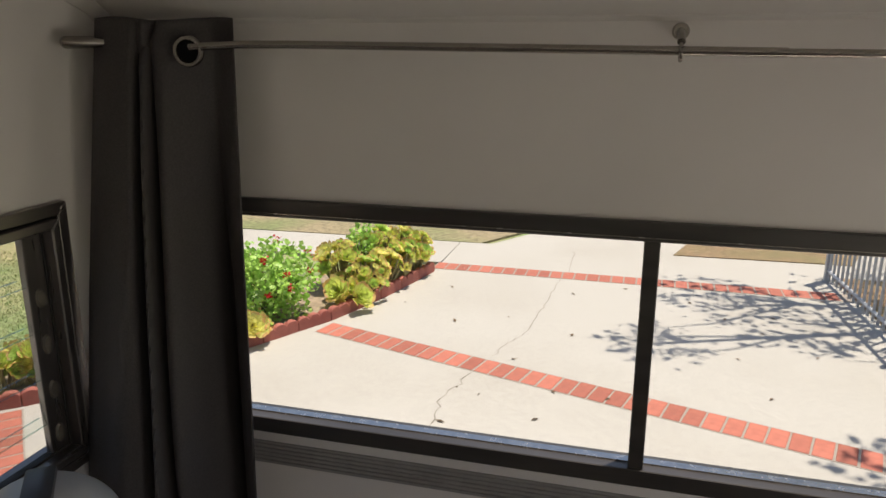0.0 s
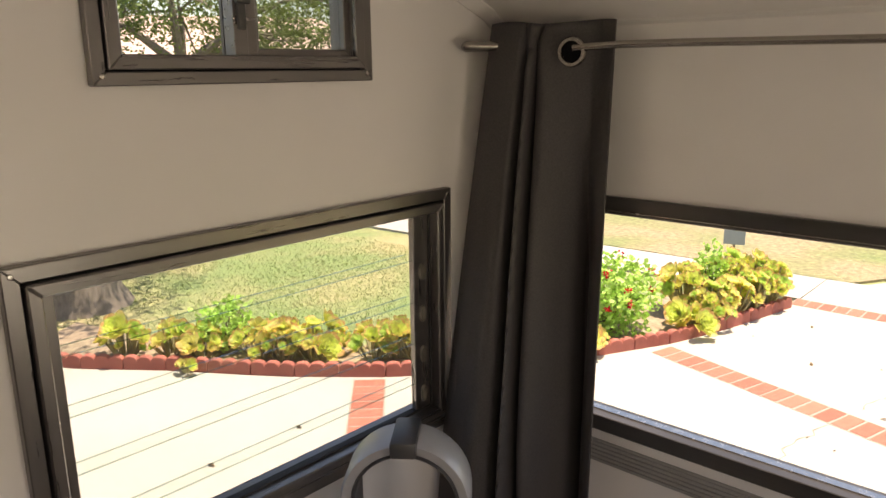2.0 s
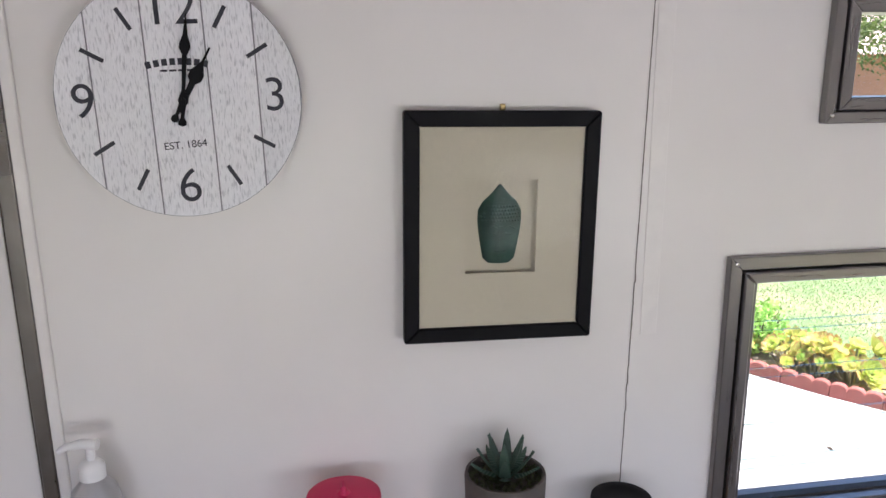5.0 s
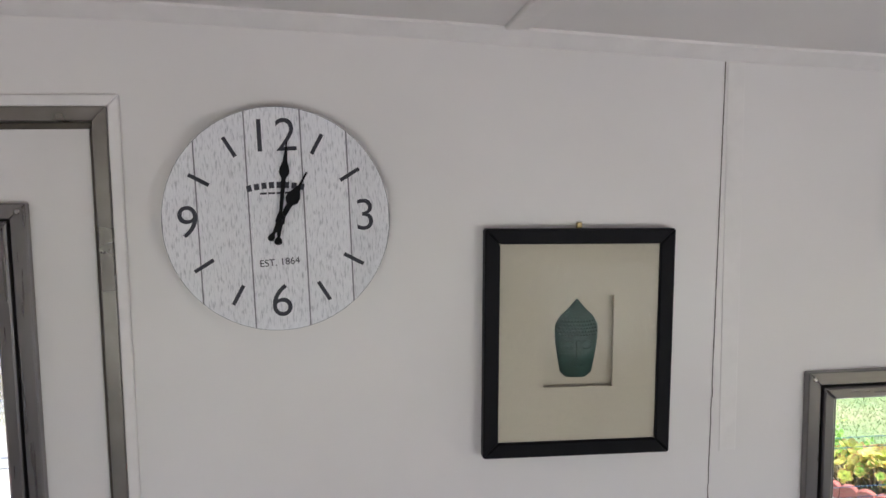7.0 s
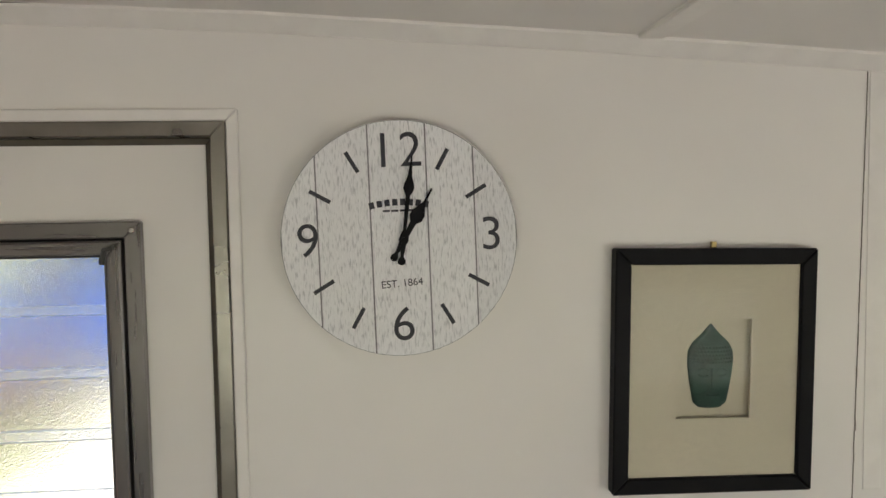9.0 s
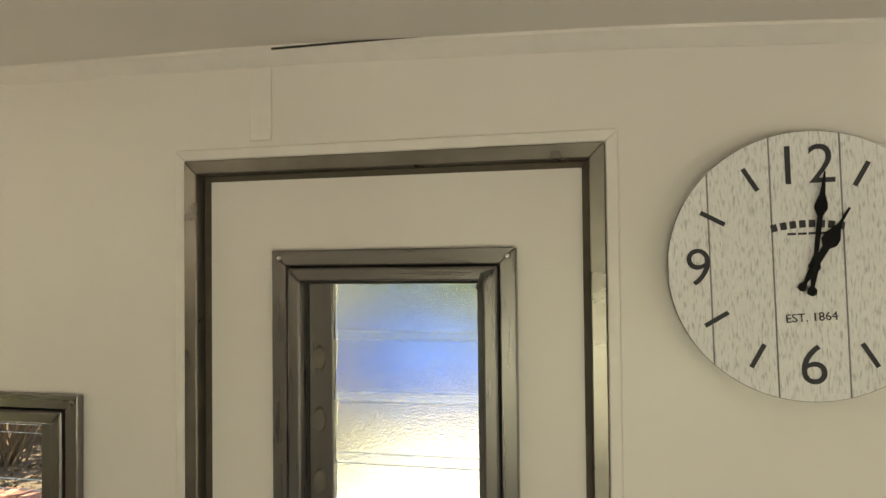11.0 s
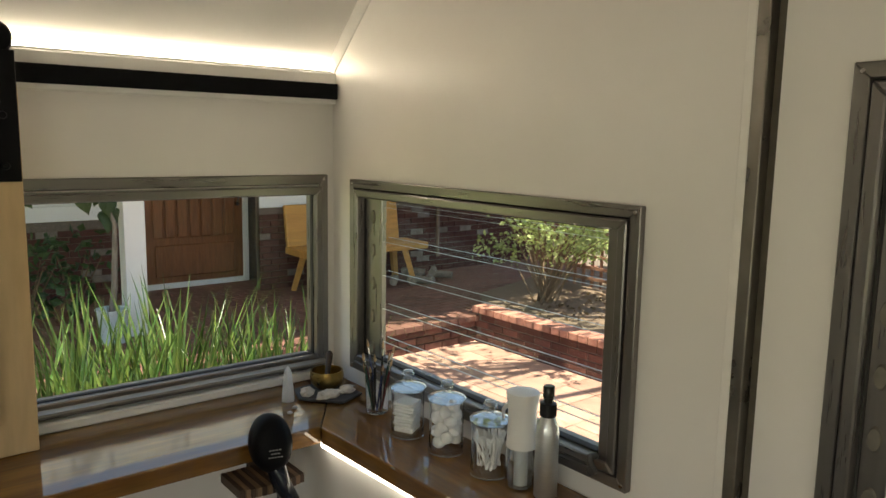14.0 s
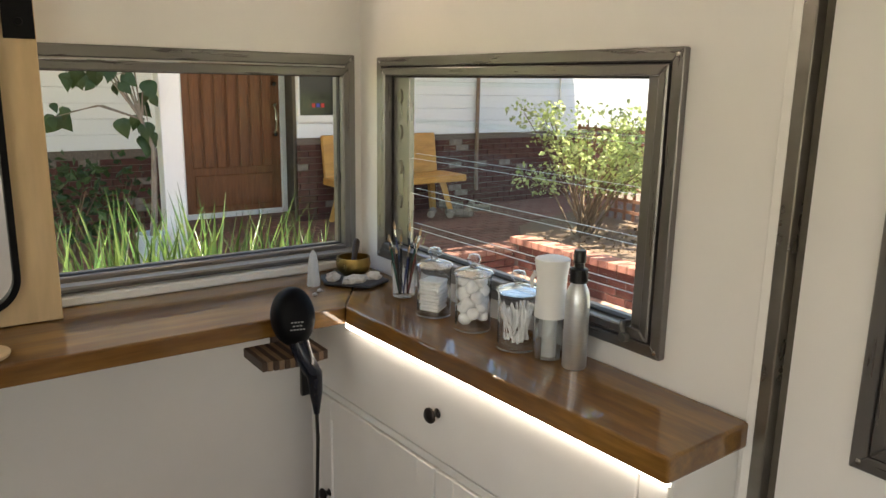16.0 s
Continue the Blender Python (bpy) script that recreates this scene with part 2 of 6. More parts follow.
# wall frames of reference: u along the wall, d into the room, w up
WEST = Matrix(((0, 1, 0, -0.95), (1, 0, 0, 0), (0, 0, 1, 0), (0, 0, 0, 1)))
REAR = Matrix(((1, 0, 0, 0), (0, 1, 0, -2.49), (0, 0, 1, 0), (0, 0, 0, 1)))
FRONT = Matrix(((1, 0, 0, 0), (0, -1, 0, 1.25), (0, 0, 1, 0), (0, 0, 0, 1)))
EAST = Matrix(((0, -1, 0, 0.95), (1, 0, 0, 0), (0, 0, 1, 0), (0, 0, 0, 1)))
THICK = 0.045
GROUND = -0.38

# ---- the trailer's shell ----
HOLES_W = [(0.297, 1.052, 0.904, 1.351), (0.432, 0.856, 1.595, 1.75), (-2.365, -1.513, 0.973, 1.427), (-1.306, -0.757, 0.0, 1.765)]
tagged(part("wall_west", wall_mesh(-2.53, 1.29, -0.02, 2.0, HOLES_W, THICK, WEST), PAINT), "cream satin painted trailer side wall with windows and door", "wall", kind="structure")
tagged(part("wall_rear", wall_mesh(-0.95, 0.95, -0.02, 2.0, [(-0.905, 0.18, 0.966, 1.425)], THICK, REAR), PAINT), "cream painted rear wall with a wide window", "wall", kind="structure")
tagged(part("wall_front", wall_mesh(-0.95, 0.95, -0.02, 2.0, [(-0.80, 0.80, 0.90, 1.335)], THICK, FRONT), PAINT), "cream painted front wall with a wide window", "wall", kind="structure")
tagged(part("wall_east", wall_mesh(-2.53, 1.29, -0.02, 2.0, [(0.305, 1.05, 0.905, 1.347), (-1.2, -0.1, 1.0, 1.5)], THICK, EAST), PAINT), "plain cream painted trailer side wall", "wall", kind="structure")
FLOORING = material("grey vinyl floor", (0.30, 0.27, 0.23), 0.45, grain=0.15, scale=12, stretch=(8, 1, 1), second=(0.22, 0.19, 0.16), second_scale=2)
tagged(part("floor", one(-1.0, 1.0, -2.54, 1.30, -0.10, 0.0), FLOORING), "grey brown vinyl trailer floor", "floor", kind="structure")

PROFILE = [(1.25, 1.665), (1.19, 1.705), (1.08, 1.748), (0.9, 1.79), (0.65, 1.825), (0.37, 1.855), (0.13, 1.868), (-0.29, 1.895), (-0.7, 1.917), (-1.2, 1.932), (-1.7, 1.935), (-2.0, 1.925), (-2.31, 1.897), (-2.49, 1.727)]


def swept(profile, x0, x1, rise):
    bm = bmesh.new()
    rows = []
    for x in (x0, x1):
        rows.append([bm.verts.new((x, y, z)) for y, z in profile] + [bm.verts.new((x, y, z + rise)) for y, z in reversed(profile)])
    n = len(rows[0])
    for k in range(n):
        bm.faces.new((rows[0][k], rows[0][(k + 1) % n], rows[1][(k + 1) % n], rows[1][k]))
    for k in range(n // 2 - 1):
        for r in rows:
            bm.faces.new((r[k], r[k + 1], r[n - 2 - k], r[n - 1 - k]))
    return bm


tagged(part("ceiling", swept([(1.31, 1.62)] + PROFILE + [(-2.55, 1.67)], -1.01, 1.01, 0.05), CEIL, smooth=True), "curved cream painted trailer ceiling", "ceiling", kind="structure")


def cove(drop, proud, x_wall, side):
    """Trim strip that follows the ceiling's curve along a side wall."""
    bm = bmesh.new()
    prev = None
    for y, z in PROFILE:
        ring = [bm.verts.new((x_wall + side * d, y, z + h)) for d, h in ((0, 0.004), (0, -drop), (proud, -drop), (drop, -proud), (drop, 0.004))]
        if prev:
            for k in range(5):
                bm.faces.new((prev[k], prev[(k + 1) % 5], ring[(k + 1) % 5], ring[k]))
        prev = ring
    return bm


tagged(part("trim", cove(0.022, 0.004, -0.95, 1), TRIM), "painted cove trim along the ceiling edge", "trim", kind="structure")
tagged(part("trim", cove(0.022, 0.004, 0.95, -1), TRIM), "painted cove trim along the ceiling edge", "trim", kind="structure")
tagged(part("trim", one(-0.926, 0.926, -2.325, -2.295, 1.884, 1.905, 0.002), TRIM), "painted ceiling batten over the rear slope", "trim", kind="structure")
tagged(part("trim", one(-0.945, 0.945, 1.236, 1.25, 1.67, 1.70, 0.003), TRIM), "painted batten along the front wall's top", "trim", kind="structure")
tagged(part("trim", one(-0.926, 0.926, -0.20, -0.165, 1.883, 1.8915, 0.002), TRIM), "painted batten across the ceiling", "trim", kind="structure")
tagged(part("trim", one(-0.95, -0.946, -1.222, -1.19, 1.806, 1.907, 0.001), TRIM), "short painted batten above the door", "trim", kind="structure")
bm = bmesh.new()
for k in range(60):
    z = 0.92 + k * (1.845 - 0.92) / 60
    w = 0.0007 + 0.0004 * noise.noise((0, 0, z * 40))
    y = 0.122 + 0.016 * (z - 1.06) / 0.8 + (0.0016 if z < 1.35 else 0.0004) * noise.noise((3, 0, z * (70 if z < 1.35 else 12)))
    box(bm, -0.9496, -0.949, y - w, y + w, z, z + (1.845 - 0.92) / 60)
tagged(part("trim", bm, material("joint shadow line", (0.16, 0.14, 0.12), 0.8)), "dark narrow joint between two wall panels", "trim", kind="structure")
tagged(part("trim", one(-0.95, -0.9487, 0.141, 0.168, 1.25, 1.846, 0.0005), TRIM), "flat painted panel strip on the wall", "trim", kind="structure")


# ---- windows ----
def ring_bars(parent, name, u0, u1, w0, w1, width, d0, d1, mat, m, bevel=0.0015):
    """Four mitred bars round an opening."""
    outer, inner = [(u0, w0), (u1, w0), (u1, w1), (u0, w1)], [(u0 + width, w0 + width), (u1 - width, w0 + width), (u1 - width, w1 - width), (u0 + width, w1 - width)]
    for k in range(4):
        bm = bmesh.new()
        q = [outer[k], outer[(k + 1) % 4], inner[(k + 1) % 4], inner[k]]
        lo, hi = [bm.verts.new((u, d0, w)) for u, w in q], [bm.verts.new((u, d1, w)) for u, w in q]
        bm.faces.new(lo), bm.faces.new(hi)
        for i in range(4):
            bm.faces.new((lo[i], lo[(i + 1) % 4], hi[(i + 1) % 4], hi[i]))
        part(name, bevelled(bm, bevel), ALU_UP if mat is ALU and k % 2 else mat, parent, m=m)


def screws(parent, places, d, m):
    for u, w in places:
        bm = bmesh.new()
        lathe(bm, [(0, 0.0018), (0.003, 0.0014), (0.0042, 0), (0, 0)], Matrix.Translation((u, d, w)) @ Matrix.Rotation(radians(-90), 4, "X"), 10)
        part("screw", bm, STEEL, parent, smooth=True, m=m)


def glass_sheet(parent, name, u0, u1, w0, w1, d, m, mat=None, thick=0.003, label=""):
    ob = part(name, one(u0, u1, d - thick, d, w0, w1), mat or GLASS, parent, label, m=m)
    ob.visible_shadow = False
    return ob


def jalousie(name, u0, u1, w0, w1, m, clips, pitch, first, label, pane=None, tilt=10, crank=None, kind="structure", parent=None, flange=0.021, lo_wide=0.012, edge=None, screen=False):
    """Aluminium louvre window: mitred flange, deep inner frame, clip channels at both ends, glass slats."""
    win = thing(name, label, "window", kind=kind) if parent is None else part(name, one(u0 + 0.004, u1 - 0.004, -0.004, -0.001, w0 + 0.002, w0 + 0.004), ALU, parent, m=m)
    sub = Matrix() if parent is not None else m
    pm = Matrix() if parent is not None else m
    ring_bars(win, "flange", u0, u1, w0, w1, flange, 0.0, 0.015, ALU, pm)
    screws(win, [(u0 + 0.011, w1 - 0.011), (u1 - 0.011, w1 - 0.011), (u0 + 0.011, w0 + 0.011), (u1 - 0.011, w0 + 0.011)], 0.015, pm)
    f = flange + 0.0035
    ring_bars(win, "seal", u0 + flange - 0.001, u1 - flange + 0.001, w0 + flange - 0.001, w1 - flange + 0.001, 0.006, -0.02, 0.002, RUBBER, pm, 0.0005)
    ring_bars(win, "window_frame", u0 + f, u1 - f, w0 + f, w1 - f, 0.018, -THICK, 0.019, ALU, pm, 0.0025)
    i = f + 0.018
    # dark ring added to draw the shadow line where frame meets glass
    ring_bars(win, "glazing_bead", u0 + i - 0.001, u1 - i + 0.001, w0 + i - 0.001, w1 - i + 0.001, 0.005, -0.02, -0.003, RUBBER, pm, 0.0005)
    if screen:
        part("insect_screen", one(u0 + i, u1 - i, -THICK + 0.004, -THICK + 0.005, w0 + i, w1 - i), SCREEN, win, "fine grey insect screen", m=pm).visible_shadow = False
    a, b, lo, hi = u0 + i, u1 - i, w0 + i, w1 - i
    sides = ("lo", "hi")
    for s in sides:
        wide = clips if s == "hi" else lo_wide
        e0, e1 = (b - wide, b) if s == "hi" else (a, a + wide)
        part("clip_channel", one(e0, e1, -0.020, 0.004 if wide > 0.02 and s == "lo" else -0.006, lo, hi, 0.0015), ALU_DARK if wide < 0.013 else ALU_UP, win, m=pm)
    # toothed clip plate beside the slats
    bm = bmesh.new()
    k = 0
    w = first
    while w < hi - 0.012:
        lathe(bm, [(0, 0.004), (0.010, 0.004), (0.012, 0), (0, 0)], Matrix.Translation((b - clips * 0.5, -0.006, w - pitch * 0.35)) @ Matrix.Rotation(radians(-90), 4, "X") @ Matrix.Diagonal((0.8, 1.5, 1, 1)), 14)
        w += pitch
    if clips > 0.015:
        part("clip_plate", bm, CLIP, win, "toothed metal louvre clips", smooth=True, m=pm)
    else:
        bm.free()
    g0, g1 = a + lo_wide, b - clips
    w = first - pitch
    while w < hi:
        z0, z1 = max(w - 0.004, lo - 0.001), min(w + pitch + 0.006, hi + 0.001)
        if z1 - z0 > 0.012:
            bm = bmesh.new()
            lean = math.tan(radians(tilt)) * (z1 - z0)
            q = [(g0, -0.016 + lean / 2, z0), (g1, -0.016 + lean / 2, z0), (g1, -0.016 - lean / 2, z1), (g0, -0.016 - lean / 2, z1)]
            lo_v = [bm.verts.new(p) for p in q]
            hi_v = [bm.verts.new((p[0], p[1] - 0.005, p[2])) for p in q]
            bm.faces.new(lo_v), bm.faces.new(hi_v)
            for t in range(4):
                bm.faces.new((lo_v[t], lo_v[(t + 1) % 4], hi_v[(t + 1) % 4], hi_v[t]))
            ob = part("louvre_pane", bm, pane or GLASS, win, m=pm)
            if pane is None:
                ob.data.materials.append(edge or GLASS_EDGE)
                for f in ob.data.polygons:
                    if abs(f.normal.z) > 0.8:
                        f.material_index = 1
            else:
                ob.data.materials.append(GLASS_RIM)
                for f in ob.data.polygons:
                    if abs(f.normal.z) > 0.8:
                        f.material_index = 1
            ob.visible_shadow = False
        w += pitch
    if crank:
        cu, cw = crank
        bm = bmesh.new()
        tube(bm, [(cu, 0.020, cw), (cu, 0.034, cw), (cu - 0.006, 0.042, cw - 0.004), (cu - 0.014, 0.044, cw - 0.014)], [0.006, 0.007, 0.006, 0.005], 10)
        lathe(bm, [(0, 0.012), (0.008, 0.010), (0.009, 0), (0, 0)], Matrix.Translation((cu - 0.014, 0.042, cw - 0.016)) @ Matrix.Rotation(radians(-90), 4, "X"), 12)
        part("crank_handle", bm, ALU_DARK, win, smooth=True, m=pm)
    return win


CLIP = material("worn louvre clip", (0.24, 0.22, 0.19), 0.45, 0.6, grain=0.25, scale=60, second=(0.20, 0.18, 0.15), second_scale=30, second_amount=0.7)
SCREEN = bpy.data.materials.new("grey insect mesh")
SCREEN.use_nodes = True
sn, sl = SCREEN.node_tree.nodes, SCREEN.node_tree.links
mesh_mix, mesh_clear = sn.new("ShaderNodeMixShader"), sn.new("ShaderNodeBsdfTransparent")
mesh_mix.inputs[0].default_value = 0.10
sn["Principled BSDF"].inputs["Base Color"].default_value = (0.10, 0.10, 0.098, 1)
sn["Principled BSDF"].inputs["Roughness"].default_value = 0.6
sl.new(mesh_clear.outputs[0], mesh_mix.inputs[1])
sl.new(sn["Principled BSDF"].outputs[0], mesh_mix.inputs[2])
sl.new(mesh_mix.outputs[0], sn["Material Output"].inputs[0])
MIRROR_U = Matrix.Diagonal((-1, 1, 1, 1))
GLASS_EDGE = pane_glass("green glass edge", (0.50, 0.66, 0.61), 1.2)
GLASS_RIM = material("ground glass edge", (0.50, 0.55, 0.54), 0.3, grain=0.1, scale=30)
SHADE_PANE = material("obscure glass", (0.95, 0.98, 1.0), 0.03, trans=1.0, ior=1.45, bump=1.0, bump_scale=400)
SHADE_PANE.node_tree.nodes["Bump"].inputs["Distance"].default_value = 0.0005
jalousie("window_6", 0.287, 1.070, 0.885, 1.367, EAST, 0.058, 0.084, 0.99, "aluminium louvre window in the opposite wall")
jalousie("window_7", -1.22, -0.08, 0.98, 1.52, EAST, 0.05, 0.084, 1.07, "aluminium louvre window in the opposite wall")
jalousie("window_1", 0.279, 1.071, 0.884, 1.371, WEST, 0.043, 0.084, 0.99, "aluminium louvre window with clear glass slats", lo_wide=0.02, screen=True)
jalousie("window_2", 1.493, 2.384, 0.955, 1.447, WEST @ MIRROR_U, 0.075, 0.084, 1.05, "aluminium louvre window with clear slats beside the worktop", crank=(1.555, 1.005), lo_wide=0.029, edge=GLASS_RIM)

win = thing("window_3", "small two-pane aluminium window high on the wall", "window", kind="structure")
ring_bars(win, "flange", 0.412, 0.876, 1.575, 1.772, 0.018, 0.0, 0.015, ALU, WEST)
ring_bars(win, "seal", 0.429, 0.859, 1.592, 1.757, 0.005, -0.02, 0.002, RUBBER, WEST, 0.0005)
screws(win, [(0.424, 1.587), (0.864, 1.587)], 0.015, WEST)
ring_bars(win, "window_frame", 0.432, 0.856, 1.595, 1.756, 0.019, -THICK, 0.020, ALU, WEST)
part("mullion", one(0.612, 0.634, -0.006, 0.021, 1.612, 1.74, 0.0015), ALU, win, m=WEST)
part("mullion", one(0.634, 0.652, -0.006, 0.017, 1.612, 1.74, 0.0015), ALU, win, m=WEST)
part("mullion", one(0.611, 0.660, -0.012, -0.0065, 1.612, 1.745), ALU_UP, win, m=WEST)
bm = bmesh.new()
box(bm, 0.616, 0.630, 0.020, 0.026, 1.648, 1.70)
box(bm, 0.612, 0.634, 0.024, 0.034, 1.682, 1.698)
part("latch", bevelled(bm, 0.002), ALU_DARK, win, "dark window latch", m=WEST)
ring_bars(win, "sash", 0.652, 0.838, 1.612, 1.75, 0.012, -0.012, 0.004, ALU, WEST)
glass_sheet(win, "pane", 0.450, 0.611, 1.614, 1.742, -0.008, WEST)
HAZY = pane_glass("dusty glass", (0.80, 0.84, 0.82), 1.0, 0.1)
glass_sheet(win, "pane", 0.664, 0.826, 1.624, 1.742, -0.006, WEST, HAZY)

win = thing("window_4", "wide fixed aluminium window in the rear wall", "window", kind="structure")
ring_bars(win, "flange", -0.931, 0.20, 0.935, 1.454, 0.026, 0.0, 0.006, ALU, REAR, 0.0025)
screws(win, [(-0.919, 1.442), (-0.919, 0.947)], 0.006, REAR)
ring_bars(win, "window_frame", -0.913, 0.18, 0.951, 1.423, 0.021, -THICK, 0.014, ALU, REAR, 0.003)
# thin dark ring drawn along the pane's edge
ring_bars(win, "glazing_bead", -0.893, 0.16, 0.971, 1.403, 0.003, -0.02, -0.006, RUBBER, REAR, 0.0005)
sill = prism(bmesh.new(), [(0.028, 0.0), (0.028, 0.006), (-0.020, 0.024), (-0.020, 0.0)], -0.911, 0.178)
# same aluminium as the frame; paler, duller colour holds the light it catches
part("window_sill", sill, material("brightened aluminium sill", (0.40, 0.385, 0.36), 0.5, 0.45, grain=0.12, scale=40, stretch=(1, 1, 0.1)), win, "sloped aluminium sill", m=REAR @ Matrix(((0, 0, 1, 0), (1, 0, 0, 0), (0, 1, 0, 0.950), (0, 0, 0, 1))))
glass_sheet(win, "pane", -0.895, 0.162, 0.969, 1.405, -0.025, REAR)

win = thing("window_5", "wide dark-framed window in the front wall", "window", kind="structure")
DARKFRAME = material("dark bronze frame", (0.11, 0.105, 0.10), 0.35, 0.7, grain=0.2, scale=30, stretch=(0.1, 1, 1))
ring_bars(win, "window_frame", -0.83, 0.83, 0.878, 1.357, 0.033, -THICK, 0.012, DARKFRAME, FRONT)
part("mullion", one(0.028, 0.054, -0.035, 0.008, 0.911, 1.324, 0.002), DARKFRAME, win, m=FRONT)
part("glazing_bead", one(-0.794, 0.794, -0.03, -0.012, 0.911, 0.9135), STEEL, win, m=FRONT)
part("glazing_bead", one(-0.794, 0.794, 0.012, 0.0135, 1.330, 1.3315), STEEL, win, m=FRONT)
glass_sheet(win, "pane", -0.795, 0.029, 0.909, 1.326, -0.025, FRONT)
glass_sheet(win, "pane", 0.053, 0.795, 0.909, 1.326, -0.025, FRONT)
bm = bmesh.new()
for k in range(5):
    box(bm, -0.93, 0.93, 0.0, 0.008, 0.806 + 0.009 * k, 0.812 + 0.009 * k)
box(bm, -0.93, 0.93, 0.0, 0.004, 0.803, 0.853)
part("ribbed_trim", bevelled(bm, 0.001), material("grey ribbed strip", (0.30, 0.29, 0.28), 0.5, grain=0.1), win, "grey ribbed strip below the window", m=FRONT)

# ---- door ----
SEAL = material("brown weather seal", (0.10, 0.085, 0.065), 0.7, grain=0.2, scale=40)
door = thing("door_1", "cream trailer door with a tall obscured louvre window", "door", kind="structure")
part("door_leaf", wall_mesh(-1.290, -0.770, 0.012, 1.752, [(-1.170, -0.873, 0.928, 1.632)], 0.03, WEST @ Matrix.Translation((0, -0.010, 0))), PAINT, door)
ring_bars(door, "jamb", -1.322, -0.7405, -0.02, 1.781, 0.0195, -THICK, 0.010, JAMB, WEST)
ring_bars(door, "seal", -1.3025, -0.760, 0.0, 1.7615, 0.0135, -0.04, -0.012, SEAL, WEST)
ring_bars(door, "casing", -1.337, -0.7245, -0.03, 1.797, 0.0155, 0.0, 0.008, TRIM, WEST)
bm = bmesh.new()
tube(bm, [(-0.9, 0.012, 1.60), (-0.893, 0.02, 1.618), (-0.882, 0.022, 1.621)], 0.004, 8)
jw = jalousie("door_window", 0.853, 1.190, 0.907, 1.653, WEST @ MIRROR_U @ Matrix.Translation((0, -0.010, 0)), 0.038, 0.084, 1.03, "", SHADE_PANE, parent=door)
part("latch_lever", bm, ALU_DARK, door, "small dark lever", smooth=True, m=WEST)

# ---- light strips, rail and mirror at the rear ----
rail = thing("wall_rail", "black flat steel rail on a white board", "rail")
part("board", one(-0.945, 0.945, -2.49, -2.462, 1.634, 1.714, 0.003), WHITE, rail)
part("bar", one(-0.944, 0.945, -2.462, -2.455, 1.647, 1.686, 0.001), BLACK, rail)
strip = thing("light_strip", "glowing warm white light strip on the rail board", "lamp")
part("channel", one(-0.93, 0.94, -2.488, -2.466, 1.714, 1.719), WHITE, strip)
part("diffuser", one(-0.928, 0.94, -2.486, -2.468, 1.719, 1.734, 0.002), LED, strip)

mirror = thing("hanging_mirror", "rounded black-framed mirror on a birch plywood sliding panel", "mirror")
part("panel", one(-0.204, 0.62, -2.405, -2.380, 0.913, 1.64, 0.002), PLY, mirror, "birch plywood panel")
for x in (-0.172, 0.56):
    st = part("strap", one(x - 0.03, x + 0.022, -2.380, -2.374, 1.455, 1.70, 0.001), BLACK, mirror, "black steel hanger strap")
    for z in (1.485, 1.58):
        bm = bmesh.new()
        lathe(bm, [(0, 0.006), (0.006, 0.005), (0.008, 0), (0, 0)], Matrix.Translation((x - 0.004, -2.374, z)) @ Matrix.Rotation(radians(-90), 4, "X"), 12)
        part("bolt", bm, BLACK, st, smooth=True)
    bm = bmesh.new()
    lathe(bm, [(0, 0.012), (0.03, 0.012), (0.034, 0.008), (0.034, -0.008), (0.03, -0.012), (0, -0.012)], Matrix.Translation((x - 0.004, -2.44, 1.727)) @ Matrix.Rotation(radians(-90), 4, "X"), 24)
    part("wheel", bm, BLACK, st, smooth=True)


def rounded_rect(u0, u1, w0, w1, r, n=8):
    pts = []
    for cu, cw, a in ((u1 - r, w1 - r, 0), (u0 + r, w1 - r, 90), (u0 + r, w0 + r, 180), (u1 - r, w0 + r, 270)):
        for k in range(n + 1):
            t = radians(a + 90 * k / n)
            pts.append((cu + r * math.cos(t), cw + r * math.sin(t)))
    return pts


bm = bmesh.new()
loop = rounded_rect(-0.135, 0.50, 0.945, 1.60, 0.07)
loop_in = rounded_rect(-0.123, 0.488, 0.957, 1.588, 0.058)
rings = [[bm.verts.new((u, y, w)) for u, w in lp] for lp, y in ((loop, -2.380), (loop, -2.356), (loop_in, -2.356), (loop_in, -2.372))]
for a, b in zip(rings, rings[1:]):
    for k in range(len(a)):
        bm.faces.new((a[k], a[(k + 1) % len(a)], b[(k + 1) % len(a)], b[k]))
part("frame", bm, BLACK, mirror, "thin black frame")
bm = bmesh.new()
bm.faces.new([bm.verts.new((u, -2.370, w)) for u, w in loop_in])
part("mirror_glass", bm, material("mirror", (0.92, 0.93, 0.92), 0.01, 1.0), mirror)

# ---- worktop and cabinet ----
top = thing("worktop", "varnished wooden worktop with a mitred corner", "worktop")
bm = bmesh.new()


part("board", bevelled(prism(bm, [(-0.948, -2.488), (0.948, -2.488), (0.948, -2.160), (-0.723, -2.160)], 0.871, 0.911), 0.004, 2), WOODTOP, top)
part("board", bevelled(prism(bmesh.new(), [(-0.948, -2.4865), (-0.723, -2.1585), (-0.756, -1.328), (-0.948, -1.332)], 0.8715, 0.911), 0.004, 2), WOODTOP_Y, top)
part("back_ledge", one(-0.946, 0.946, -2.488, -2.462, 0.9115, 0.934, 0.004), TRIM, top, "painted ledge under the rear window")

